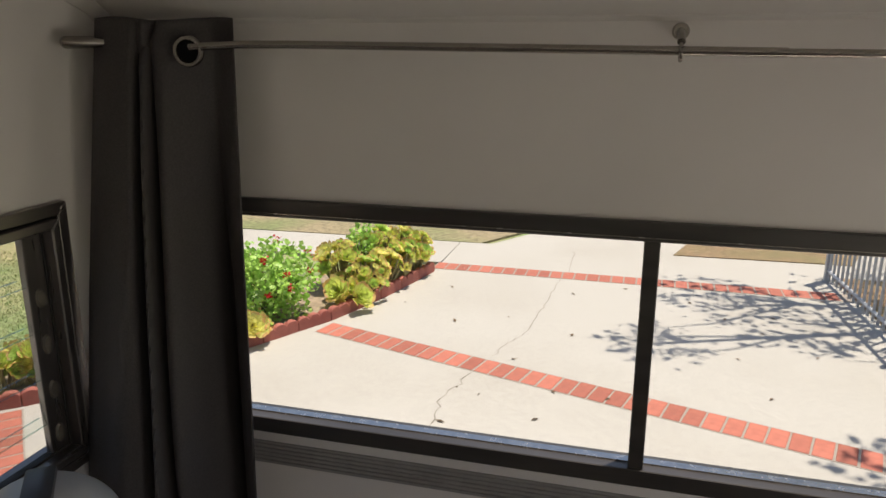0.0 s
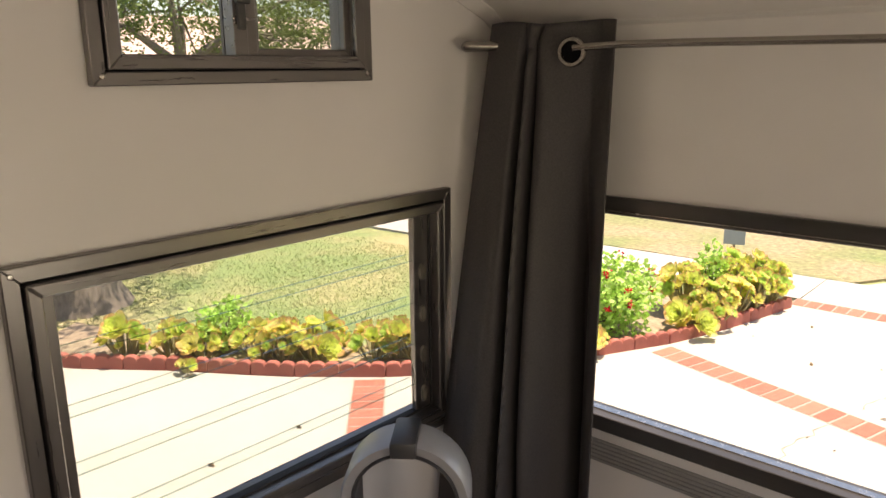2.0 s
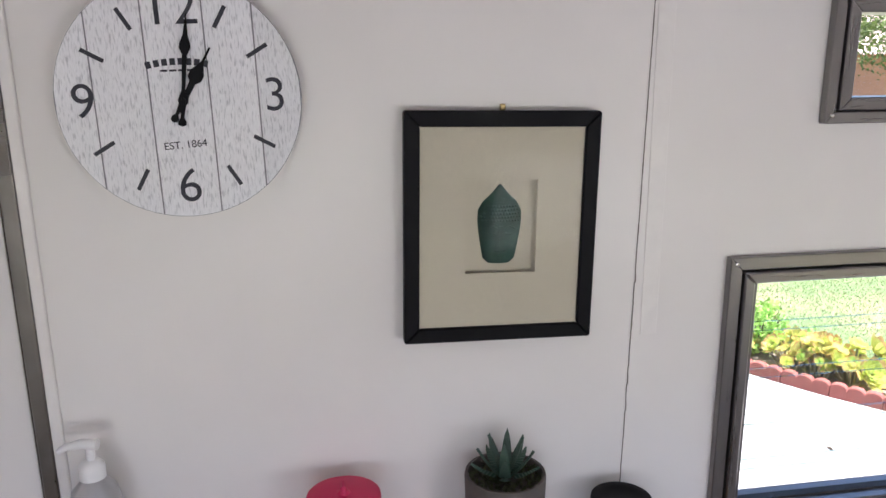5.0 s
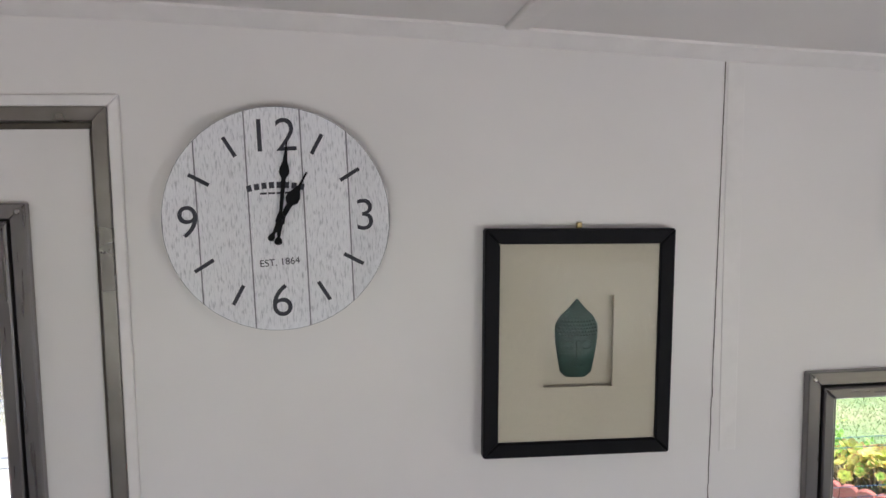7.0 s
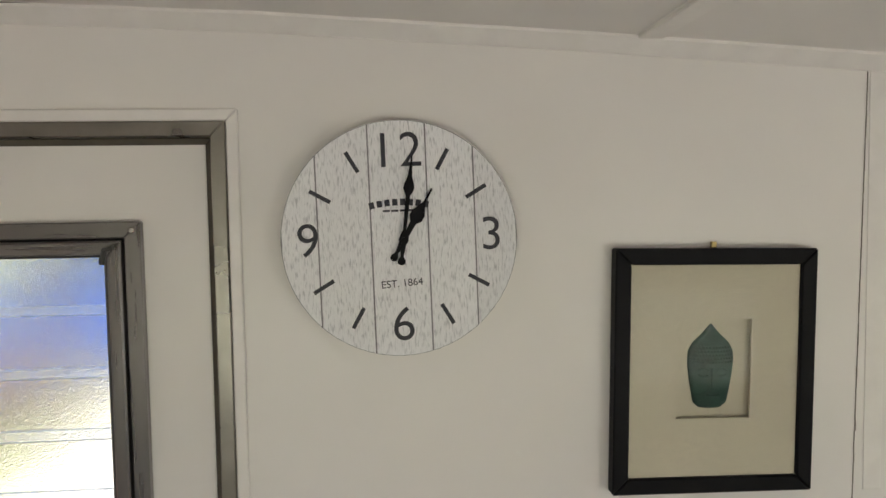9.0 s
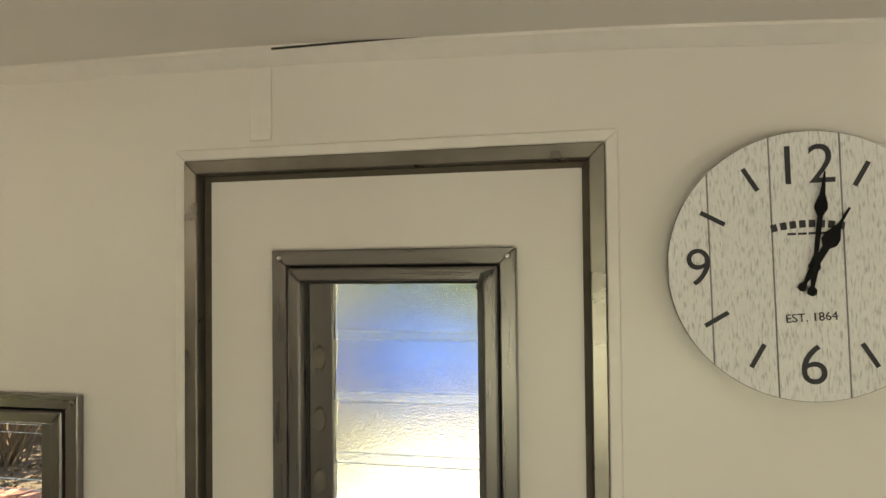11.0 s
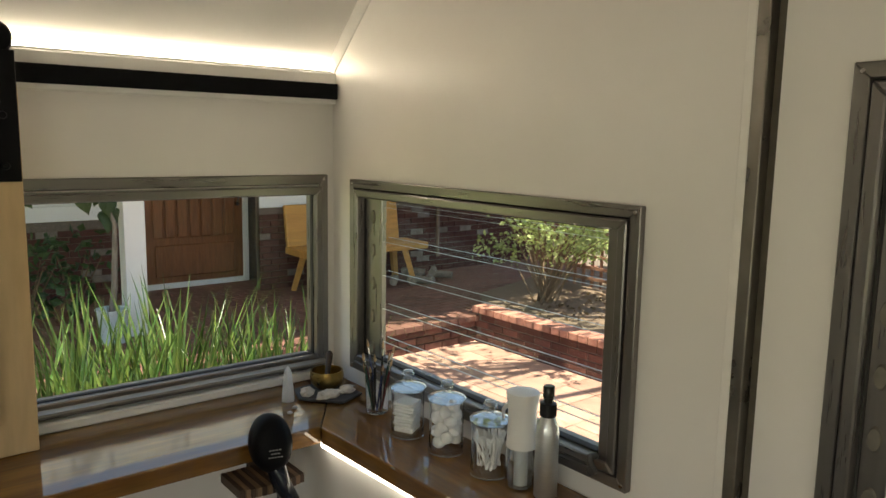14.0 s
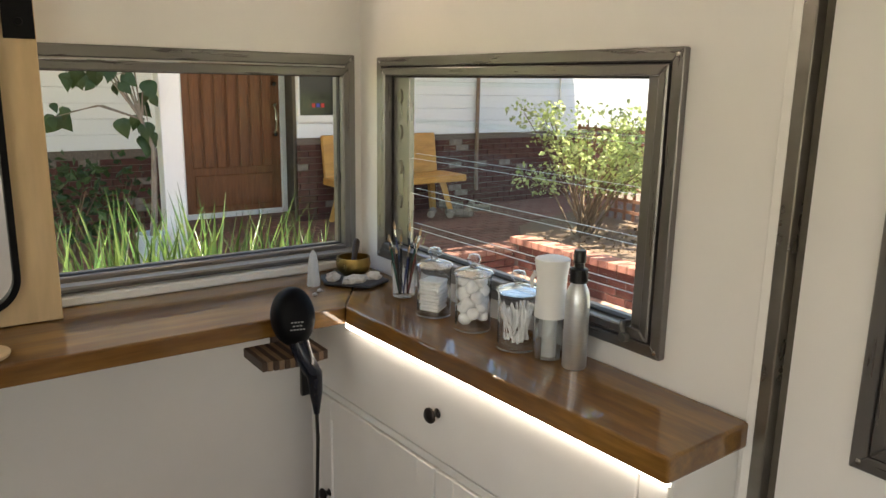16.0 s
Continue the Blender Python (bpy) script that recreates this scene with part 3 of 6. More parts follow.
cab = thing("cabinet", "white painted cabinet with a drawer and panelled doors", "cabinet")
part("body", one(-0.948, -0.752, -2.372, -1.345, 0.0, 0.870, 0.001), WHITE, cab)
bm = bmesh.new()
for y0, y1, z0, z1 in ((-2.372, -2.325, 0, 0.870), (-1.392, -1.345, 0, 0.870), (-2.325, -1.392, 0.866, 0.870), (-2.325, -1.392, 0.0, 0.06), (-2.325, -1.392, 0.655, 0.672)):
    box(bm, -0.752, -0.738, y0, y1, z0, z1)
part("face_frame", bevelled(bm, 0.0015), WHITE, cab)
dr = part("drawer", one(-0.751, -0.737, -2.322, -1.395, 0.675, 0.864, 0.002), WHITE, cab)
KNOBM = material("dark bronze knob", (0.025, 0.02, 0.018), 0.4, 0.6)


def knob(x, y, z, parent):
    bm = bmesh.new()
    lathe(bm, [(0, 0.026), (0.010, 0.025), (0.0155, 0.020), (0.0155, 0.016), (0.008, 0.010), (0.006, 0.004), (0.010, 0), (0, 0)], Matrix.Translation((x, y, z)) @ Matrix.Rotation(radians(90), 4, "Y"), 20)
    part("knob", bm, KNOBM, parent, "dark bronze knob", smooth=True)


knob(-0.737, -1.852, 0.772, dr)
for y0, y1, ky in ((-2.322, -1.860, -2.28), (-1.856, -1.395, -1.43)):
    d = part("door", one(-0.751, -0.742, y0 + 0.05, y1 - 0.05, 0.115, 0.60), WHITE, cab)
    bm = bmesh.new()
    for a, b, c, e in ((y0, y0 + 0.055, 0.063, 0.652), (y1 - 0.055, y1, 0.063, 0.652), (y0 + 0.055, y1 - 0.055, 0.597, 0.652), (y0 + 0.055, y1 - 0.055, 0.063, 0.118)):
        box(bm, -0.751, -0.737, a, b, c, e)
    part("door_frame", bevelled(bm, 0.002), WHITE, d)
    knob(-0.737, ky, 0.40, d)
strip = thing("light_strip", "glowing white light strip under the worktop edge", "lamp")
part("diffuser", one(-0.738, -0.728, -2.17, -1.34, 0.858, 0.870, 0.001), LED_LOW, strip)
part("channel", one(-0.7385, -0.7379, -2.17, -1.34, 0.854, 0.8575), WHITE, strip)
for ob in (cab, strip):
    for o in ob.children_recursive:
        for v in o.data.vertices:
            if v.co.x > -0.90:
                v.co.x -= 0.045 * max(v.co.y + 2.18, 0) / 0.85
tagged(part("trim", one(-0.929, -0.9275, -1.18, -0.92, 1.925, 1.928), RUBBER), "dark gap above the cove trim", "trim", kind="structure")
# ---- curtain and rod ----
ROD = material("satin nickel rod", (0.33, 0.31, 0.28), 0.25, 1.0)
rod = thing("curtain_rod", "brushed nickel curtain rod with a wall bracket", "curtain rod")
bm = bmesh.new()
tube(bm, [(-0.872, 1.152, 1.632), (-0.75, 1.182, 1.632)], 0.0065, 14)
tube(bm, [(-0.721, 1.150, 1.626), (-0.64, 1.172, 1.630), (-0.55, 1.182, 1.630), (0.20, 1.182, 1.620)], 0.0065, 14)
part("rod_tube", bm, ROD, rod, smooth=True)
bm = bmesh.new()
tube(bm, [(0.18, 1.182, 1.620), (0.94, 1.182, 1.613)], 0.0056, 14)
part("rod_tube", bm, ROD, rod, smooth=True)
bm = bmesh.new()
tube(bm, [(-0.870, 1.150, 1.633), (-0.900, 1.108, 1.633), (-0.918, 1.100, 1.633), (-0.930, 1.112, 1.633), (-0.937, 1.14, 1.634), (-0.938, 1.249, 1.636)], [0.007, 0.010, 0.0105, 0.0105, 0.010, 0.010], 14)
part("end_elbow", bm, ROD, rod, smooth=True)
bm = bmesh.new()
lathe(bm, [(0, 0.008), (0.010, 0.007), (0.013, 0.0), (0, 0)], Matrix.Translation((0.058, 1.25, 1.650)) @ Matrix.Rotation(radians(90), 4, "X"), 20)
tube(bm, [(0.058, 1.247, 1.650), (0.058, 1.20, 1.644), (0.058, 1.182, 1.634)], 0.006, 10)
tube(bm, [(0.058, 1.182 + 0.012 * math.cos(a), 1.6205 + 0.012 * math.sin(a)) for a in [radians(90 + 30 * k) for k in range(13)]], 0.003, 8)
part("bracket", bm, ROD, rod, smooth=True)

curtain = thing("curtain", "charcoal grey grommet curtain drawn into the corner", "curtain")
bm = bmesh.new()
NU, NV = 160, 120
grid = []
for j in range(NV + 1):
    v = j / NV
    z = 1.672 - v * 1.05
    row = []
    for i in range(NU + 1):
        u = i / NU
        left = Vector((-0.895 - 0.043 * min(v * 1.3, 1), 1.150 - 0.125 * v))
        right = Vector((-0.668 + 0.006 * v, 1.205 - 0.055 * v))
        p = left.lerp(right, u)
        ease = min(max((u - 0.55) / 0.35, 0), 1)
        p.y = left.y + (right.y - left.y) * (ease * ease * (3 - 2 * ease))
        amp = 0.009 + 0.034 * min(v * 2.2, 1)
        c = 0.34 + 0.17 * v
        full = min(1, 0.35 + v * 3)
        fold = 0.9 * math.sin(2 * math.pi * (0.9 * u + 0.12 - 0.08 * v)) + 0.12 * math.sin(2 * math.pi * (3.3 * u + 0.3 * v))
        fold -= 1.7 * math.exp(-((u - c) / 0.030) ** 2) * full
        fold += 0.7 * math.exp(-((u - c - 0.055) / 0.020) ** 2) * full
        fold -= 1.3 * math.exp(-((u - c - 0.105) / 0.026) ** 2) * full
        fold += 0.5 * math.exp(-((u - c - 0.19) / 0.06) ** 2) * full
        fold -= 1.4 * math.exp(-((u - 0.80 - 0.07 * v) / 0.045) ** 2) * min(1, v * 2)
        fold -= 1.3 * math.exp(-((u - 0.50 + 2.2 * v) / 0.025) ** 2) * max(0, 1 - v * 9)
        p += Vector((0.25, -0.97)) * amp * fold * (0.6 + 0.4 * math.sin(u * math.pi))
        row.append(bm.verts.new((min(max(p.x, -0.938), -0.60), min(p.y, 1.236), z + 0.003 * math.sin(u * 9))))
    grid.append(row)
for a, b in zip(grid, grid[1:]):
    for i in range(NU):
        bm.faces.new((a[i], a[i + 1], b[i + 1], b[i]))
cloth = part("cloth", bm, CURTAIN, curtain, smooth=True)
sol = cloth.modifiers.new("thickness", "SOLIDIFY")
sol.thickness = 0.003
bm = bmesh.new()
lathe(bm, [(0.017, 0.002), (0.019, 0.005), (0.024, 0.005), (0.026, 0.001), (0.026, -0.003), (0.017, -0.003), (0.017, 0.002)], Matrix.Translation((-0.723, 1.150, 1.619)) @ Matrix.Rotation(radians(90), 4, "X") @ Matrix.Rotation(radians(12), 4, "Y"), 28)
part("grommet", bm, ROD, curtain, "brushed nickel ring", smooth=True)
bm = bmesh.new()
lathe(bm, [(0, 0.0005), (0.0175, 0.0005), (0.0175, -0.002), (0, -0.002)], Matrix.Translation((-0.723, 1.1505, 1.619)) @ Matrix.Rotation(radians(90), 4, "X") @ Matrix.Rotation(radians(12), 4, "Y"), 24)
part("grommet_hole", bm, BLACK, curtain, smooth=True)


# ---- clock ----
def text_mesh(body, size, depth=0.0006, spacing=1.0, thin=0.0):
    cu = bpy.data.curves.new("text", "FONT")
    cu.body, cu.size, cu.extrude, cu.align_x, cu.align_y, cu.space_character, cu.offset = body, size, depth, "CENTER", "CENTER", spacing, -thin
    ob = bpy.data.objects.new("text", cu)
    scene.collection.objects.link(ob)
    bpy.context.view_layer.update()
    me = bpy.data.meshes.new_from_object(ob.evaluated_get(bpy.context.evaluated_depsgraph_get()))
    bpy.data.objects.remove(ob)
    return me


# in the clock's frame x is to the viewer's right, y up, z out of the wall
CLOCK = Matrix(((0, 0, 1, -0.9425), (1, 0, 0, -0.518), (0, 1, 0, 1.6255), (0, 0, 0, 1))) @ Matrix.Rotation(radians(1.4), 4, "Z")
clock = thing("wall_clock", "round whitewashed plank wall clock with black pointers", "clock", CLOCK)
PLANK = material("whitewashed plank print", (0.80, 0.80, 0.81), 0.6, grain=0.07, scale=420, stretch=(1.5, 0.28, 1), second=(0.36, 0.36, 0.38), second_scale=300, second_amount=0.5, vary=0.05, bump=0.1, bump_scale=40)
for nd in PLANK.node_tree.nodes:
    if nd.type == "MAP_RANGE" and abs(nd.inputs["From Max"].default_value - 0.68) < 1e-4:
        nd.inputs["From Min"].default_value, nd.inputs["From Max"].default_value, nd.inputs["To Max"].default_value = 0.52, 0.72, 0.72
INK = material("charcoal ink", (0.035, 0.035, 0.045), 0.6)
R = 0.152
edges = [-R, -0.105, -0.037, 0.037, 0.098, R]
for a, b in zip(edges, edges[1:]):
    bm = bmesh.new()
    n = 14
    xs = [a + 0.0010 + (b - a - 0.0020) * k / n for k in range(n + 1)]
    top_p = [(x, math.sqrt(max(R * R - x * x, 0))) for x in xs]
    pts = top_p + [(x, -y) for x, y in reversed(top_p)]
    pts = [p for k, p in enumerate(pts) if k == 0 or (abs(p[0] - pts[k - 1][0]) + abs(p[1] - pts[k - 1][1])) > 1e-5]
    lo, hi = [bm.verts.new((x, y, 0.012)) for x, y in pts], [bm.verts.new((x, y, 0.026)) for x, y in pts]
    bm.faces.new(lo), bm.faces.new(hi)
    for k in range(len(pts)):
        bm.faces.new((lo[k], lo[(k + 1) % len(pts)], hi[(k + 1) % len(pts)], hi[k]))
    part("plank", bm, PLANK, clock)
bm = bmesh.new()
lathe(bm, [(0, -0.0073), (0.09, -0.0073), (0.10, 0.0), (0.1528, 0.010), (0.1528, 0.0252), (0, 0.0252)], None, 64)
part("backing", bm, material("grey plank joint", (0.22, 0.22, 0.23), 0.7, grain=0.2), clock, smooth=True)
for body, x, y, size in (("12", 0.0, 0.112, 0.064), ("3", 0.119, 0.0, 0.062), ("6", 0.0, -0.113, 0.064), ("9", -0.118, 0.0, 0.062)):
    me = text_mesh(body, size, spacing=1.1, thin=0.0003)
    me.materials.append(INK)
    ob = new("numeral", me)
    ob.parent, ob.matrix_basis = clock, Matrix.Translation((x, y, 0.0265))
me = text_mesh("EST. 1864", 0.0135)
me.materials.append(INK)
ob = new("lettering", me)
ob.parent, ob.matrix_basis = clock, Matrix.Translation((0.0, -0.058, 0.0265)) @ Matrix.Rotation(radians(3), 4, "Z")
for k in range(8):
    x = -0.035 + 0.010 * k
    bm = bmesh.new()
    box(bm, -0.0034, 0.0034, -0.0042, 0.0042, 0.0262, 0.0268, Matrix.Translation((x, 0.0475 - 3.0 * x * x, 0)) @ Matrix.Rotation(-6.0 * x, 4, "Z"))
    part("lettering_bar", bm, INK, clock)
for k in range(4):
    x = -0.0165 + 0.011 * k
    part("lettering_bar", one(x - 0.0045, x + 0.0045, 0.0352, 0.0378, 0.0262, 0.0268), INK, clock)
for k in range(12):
    if k % 3:
        a = radians(30 * k)
        bm = bmesh.new()
        box(bm, -0.0026, 0.0026, 0.116 - 0.015, 0.116 + 0.015, 0.0262, 0.0268, Matrix.Rotation(-a, 4, "Z"))
        part("hour_mark", bm, INK, clock)
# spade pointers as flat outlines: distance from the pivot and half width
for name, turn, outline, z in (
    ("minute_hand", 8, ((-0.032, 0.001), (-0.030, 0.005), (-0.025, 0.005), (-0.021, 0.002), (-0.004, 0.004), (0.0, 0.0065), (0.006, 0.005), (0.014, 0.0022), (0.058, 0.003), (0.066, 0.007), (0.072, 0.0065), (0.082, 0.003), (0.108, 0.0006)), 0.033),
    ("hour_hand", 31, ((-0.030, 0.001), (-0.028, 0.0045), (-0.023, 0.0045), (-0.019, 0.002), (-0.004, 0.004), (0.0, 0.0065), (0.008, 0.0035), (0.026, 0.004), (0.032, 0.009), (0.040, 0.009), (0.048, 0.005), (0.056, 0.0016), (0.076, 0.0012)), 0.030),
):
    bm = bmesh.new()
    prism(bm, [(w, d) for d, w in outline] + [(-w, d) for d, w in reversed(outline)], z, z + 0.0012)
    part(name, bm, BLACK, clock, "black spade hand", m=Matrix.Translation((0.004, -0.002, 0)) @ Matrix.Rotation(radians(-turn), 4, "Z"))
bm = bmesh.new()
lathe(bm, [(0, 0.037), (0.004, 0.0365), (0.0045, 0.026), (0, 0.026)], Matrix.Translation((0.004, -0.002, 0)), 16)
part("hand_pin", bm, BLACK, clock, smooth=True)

# ---- framed relief ----
PIC = Matrix(((0, 0, 1, -0.95), (1, 0, 0, -0.0905), (0, 1, 0, 1.4345), (0, 0, 0, 1))) @ Matrix.Rotation(radians(-1.0), 4, "Z")
pic = thing("framed_relief", "black framed shadow box with a green carved mask", "picture", PIC)


def mitred(parent, name, x0, x1, y0, y1, width, z0, z1, mat, bevel=0.002, label=""):
    outer, inner = [(x0, y0), (x1, y0), (x1, y1), (x0, y1)], [(x0 + width, y0 + width), (x1 - width, y0 + width), (x1 - width, y1 - width), (x0 + width, y1 - width)]
    for k in range(4):
        part(name, bevelled(prism(bmesh.new(), [outer[k], outer[(k + 1) % 4], inner[(k + 1) % 4], inner[k]], z0, z1), bevel), mat, parent, label)


mitred(pic, "frame_bar", -0.142, 0.142, -0.169, 0.169, 0.022, 0.004, 0.026, BLACK)
MAT = material("cream mat board", (0.62, 0.56, 0.44), 0.85, grain=0.06, scale=150, second=(0.56, 0.50, 0.39), second_scale=6, second_amount=0.4)
part("mat_board", wall_mesh(-0.121, 0.121, -0.148, 0.148, [(-0.052, 0.053, -0.066, 0.071)], 0.004, Matrix(((1, 0, 0, 0), (0, 0, 1, 0), (0, 1, 0, 0.019), (0, 0, 0, 1)))), MAT, pic, "cream mat board with a deep opening")
part("backing_board", one(-0.121, 0.121, -0.148, 0.148, 0.004, 0.0065), MAT, pic)
gl = part("glazing", one(-0.1205, 0.1205, -0.1475, 0.1475, 0.0205, 0.0225), pane_glass("picture glass", (0.97, 0.98, 0.975), 0.06), pic)
gl.visible_shadow = False
part("hanger", one(-0.004, 0.004, 0.169, 0.178, 0.006, 0.012, 0.001), material("brass hook", (0.35, 0.27, 0.12), 0.4, 0.9), pic)
# plain carved head: a pointed oval relief with a beaded cap
bm = bmesh.new()
outline = ((-0.057, 0.016), (-0.05, 0.024), (-0.032, 0.0275), (-0.012, 0.031), (0.006, 0.033), (0.022, 0.0325), (0.034, 0.026), (0.045, 0.014), (0.053, 0.007), (0.060, 0.001))
rows = []
for y, w in outline:
    rows.append([bm.verts.new((w * math.cos(radians(a)), y + 0.004, 0.0065 + min(w * 0.42, 0.0115) * math.sin(radians(a)))) for a in range(0, 181, 15)])
for a, b in zip(rows, rows[1:]):
    for k in range(len(a) - 1):
        bm.faces.new((a[k], a[k + 1], b[k + 1], b[k]))
for j in range(7):
    y = 0.012 + j * 0.0052
    w = np.interp(y, [o[0] for o in outline], [o[1] for o in outline])
    for k in range(-7, 8):
        x = (k + 0.5 * (j % 2)) * 0.0045
        if abs(x) < w - 0.002:
            zz = 0.0065 + min(w * 0.42, 0.0115) * math.sqrt(max(1 - (x / w) ** 2, 0))
            bmesh.ops.create_icosphere(bm, subdivisions=1, radius=0.0022, matrix=Matrix.Translation((x, y, zz)))
box(bm, -0.003, 0.003, -0.022, 0.004, 0.014, 0.0205)
tube(bm, [(-0.010, -0.034, 0.0175), (0.0, -0.0355, 0.019), (0.010, -0.034, 0.0175)], 0.0016, 6)
for sx in (-1, 1):
    tube(bm, [(sx * 0.005, 0.000, 0.018), (sx * 0.013, 0.004, 0.0172), (sx * 0.021, 0.000, 0.0155)], 0.0012, 6)
    tube(bm, [(sx * 0.007, -0.007, 0.0175), (sx * 0.013, -0.0085, 0.0168), (sx * 0.020, -0.006, 0.0155)], 0.0016, 6)
part("carved_mask", bm, material("green patina", (0.030, 0.066, 0.050), 0.65, grain=0.3, scale=60, second=(0.02, 0.06, 0.045), second_scale=25, second_amount=0.7), pic, "green patina carved mask", smooth=True)

# ---- shelf along the side wall with its things ----
for px, py, pz, r in ((-0.885, -0.672, 0.964, 0.045), (-0.865, -0.334, 0.927, 0.055)):
    bk = thing("stand", "low wooden riser block on the side shelf", "stand", Matrix.Translation((px, py, 0.90)))
    part("block", one(-r, r, -r, r, 0, pz - 0.90, 0.002), WOODTOP_Y, bk)
part_shelf = thing("side_shelf", "varnished wooden shelf along the side wall", "shelf")
part("board", one(-0.947, -0.72, -0.70, 0.24, 0.862, 0.90, 0.004), WOODTOP_Y, part_shelf)
for y in (-0.62, 0.16):
    part("bracket", one(-0.947, -0.76, y - 0.012, y + 0.012, 0.80, 0.861, 0.002), WHITE, part_shelf)


def turned(name, mat, profile, at, label, category, n=28, part_name="body"):
    ob = thing(name, label, category, Matrix.Translation(at))
    bm = bmesh.new()
    lathe(bm, profile, None, n)
    part(part_name, bm, mat, ob, smooth=True)
    return ob


soap = turned("soap_dispenser", material("silver plastic", (0.42, 0.42, 0.43), 0.3, 0.6), [(0, 0), (0.03, 0), (0.033, 0.004), (0.033, 0.12), (0.029, 0.14), (0.016, 0.155), (0.014, 0.158), (0, 0.158)], (-0.885, -0.672, 0.964), "silver pump bottle with a white plastic pump", "bottle")
PLASTIC = material("white plastic", (0.80, 0.80, 0.79), 0.35, grain=0.02)
bm = bmesh.new()
lathe(bm, [(0, 0.157), (0.017, 0.157), (0.017, 0.175), (0.012, 0.182), (0.006, 0.184), (0.006, 0.205), (0, 0.205)], None, 20)
part("collar", bm, PLASTIC, soap, smooth=True)
bm = bmesh.new()
tube(bm, [(0.004, 0.012, 0.207), (0.0, -0.01, 0.208), (-0.002, -0.032, 0.203), (-0.003, -0.041, 0.197)], [0.008, 0.007, 0.005, 0.004], 10)
part("pump_head", bm, PLASTIC, soap, "white pump spout", smooth=True)

pink = turned("canister", material("pink glazed tin", (0.55, 0.02, 0.08), 0.35, grain=0.05), [(0, 0), (0.046, 0), (0.048, 0.003), (0.048, 0.135), (0, 0.135)], (-0.865, -0.334, 0.927), "round canister with a bright pink lid", "canister")
bm = bmesh.new()
lathe(bm, [(0, 0.150), (0.006, 0.150), (0.010, 0.146), (0.044, 0.146), (0.053, 0.142), (0.054, 0.134), (0, 0.134)], None, 32)
part("lid", bm, material("bright pink silicone", (0.62, 0.012, 0.09), 0.5, grain=0.05), pink, "bright pink lid", smooth=True)
bm = bmesh.new()
tube(bm, [(-0.009, 0, 0.147), (-0.006, 0, 0.157), (0.006, 0, 0.157), (0.009, 0, 0.147)], 0.004, 8)
part("lid_tab", bm, material("pink tab", (0.55, 0.01, 0.08), 0.5), pink, smooth=True)

pot = turned("potted_succulent", material("dark clay", (0.10, 0.085, 0.075), 0.8, grain=0.25, scale=40, bump=0.3, bump_scale=60), [(0, 0), (0.05, 0), (0.056, 0.006), (0.061, 0.17), (0.060, 0.176), (0.056, 0.176), (0.054, 0.160), (0, 0.158)], (-0.875, -0.094, 0.90), "small striped succulent in a dark clay pot", "plant", part_name="pot")
MOSS = leafy("moss", (0.05, 0.06, 0.02), (0.09, 0.07, 0.03))
bm = bmesh.new()
rnd = random.Random(4)
for k in range(420):
    a, r = rnd.uniform(0, 6.28), 0.054 * math.sqrt(rnd.random())
    p = Vector((r * math.cos(a), r * math.sin(a), 0.160 + rnd.uniform(0, 0.012)))
    d = Vector((rnd.uniform(-1, 1), rnd.uniform(-1, 1), rnd.uniform(-0.2, 1))) * 0.008
    e = d.cross(Vector((0.3, 0.5, 0.8))).normalized() * 0.003
    bm.faces.new([bm.verts.new(q) for q in (p - e, p + e, p + d)])
part("moss", bm, MOSS, pot, "brown green moss")
ALOE = leafy("striped aloe leaf", (0.035, 0.085, 0.055), (0.09, 0.14, 0.11), 0.2)
wv = ALOE.node_tree.nodes.new("ShaderNodeTexWave")
wv.bands_direction = "Z"
wv.inputs["Scale"].default_value = 120
mixn = ALOE.node_tree.nodes.new("ShaderNodeMix")
mixn.data_type = "RGBA"
old = ALOE.node_tree.nodes["Principled BSDF"].inputs["Base Color"].links[0].from_socket
rampn = ALOE.node_tree.nodes.new("ShaderNodeMapRange")
rampn.inputs["From Min"].default_value, rampn.inputs["From Max"].default_value, rampn.inputs["To Max"].default_value = 0.75, 0.95, 0.6
ALOE.node_tree.links.new(ALOE.node_tree.nodes["Texture Coordinate"].outputs["Object"], wv.inputs["Vector"])
ALOE.node_tree.links.new(wv.outputs["Fac"], rampn.inputs["Value"])
ALOE.node_tree.links.new(rampn.outputs[0], mixn.inputs["Factor"])
ALOE.node_tree.links.new(old, mixn.inputs["A"])
mixn.inputs["B"].default_value = (0.30, 0.36, 0.32, 1)
ALOE.node_tree.links.new(mixn.outputs["Result"], ALOE.node_tree.nodes["Principled BSDF"].inputs["Base Color"])


def leaf_blade(bm, base, direction, length, width, curve, thick=0.0, n=6, up=Vector((0, 0, 1)), shape=None):
    """A tapering leaf that curves upwards, as a shallow keel; thick leaves get an underside."""
    d = direction.normalized()
    side = d.cross(up)
    side = side.normalized() if side.length > 0.05 else Vector((1, 0, 0))
    p = Vector(base)
    prev = None
    for k in range(n + 1):
        t = k / n
        w = width * (shape(t) if shape else math.sin(math.pi * min(0.12 + t * 0.88, 1)) ** 0.8 * (1 - 0.25 * t))
        keel = d.cross(side).normalized()
        mid = p + keel * (-thick if thick else -0.12 * w)
        cur = [bm.verts.new(p - side * w / 2), bm.verts.new(mid), bm.verts.new(p + side * w / 2)]
        if thick:
            cur.append(bm.verts.new(p + keel * thick * 0.4))
        if prev:
            m = len(cur)
            for i in range(m if thick else m - 1):
                bm.faces.new((prev[i], prev[(i + 1) % m], cur[(i + 1) % m], cur[i]))
        prev = cur
        p = p + d * (length / n)
        d = (d + up * curve / n).normalized()


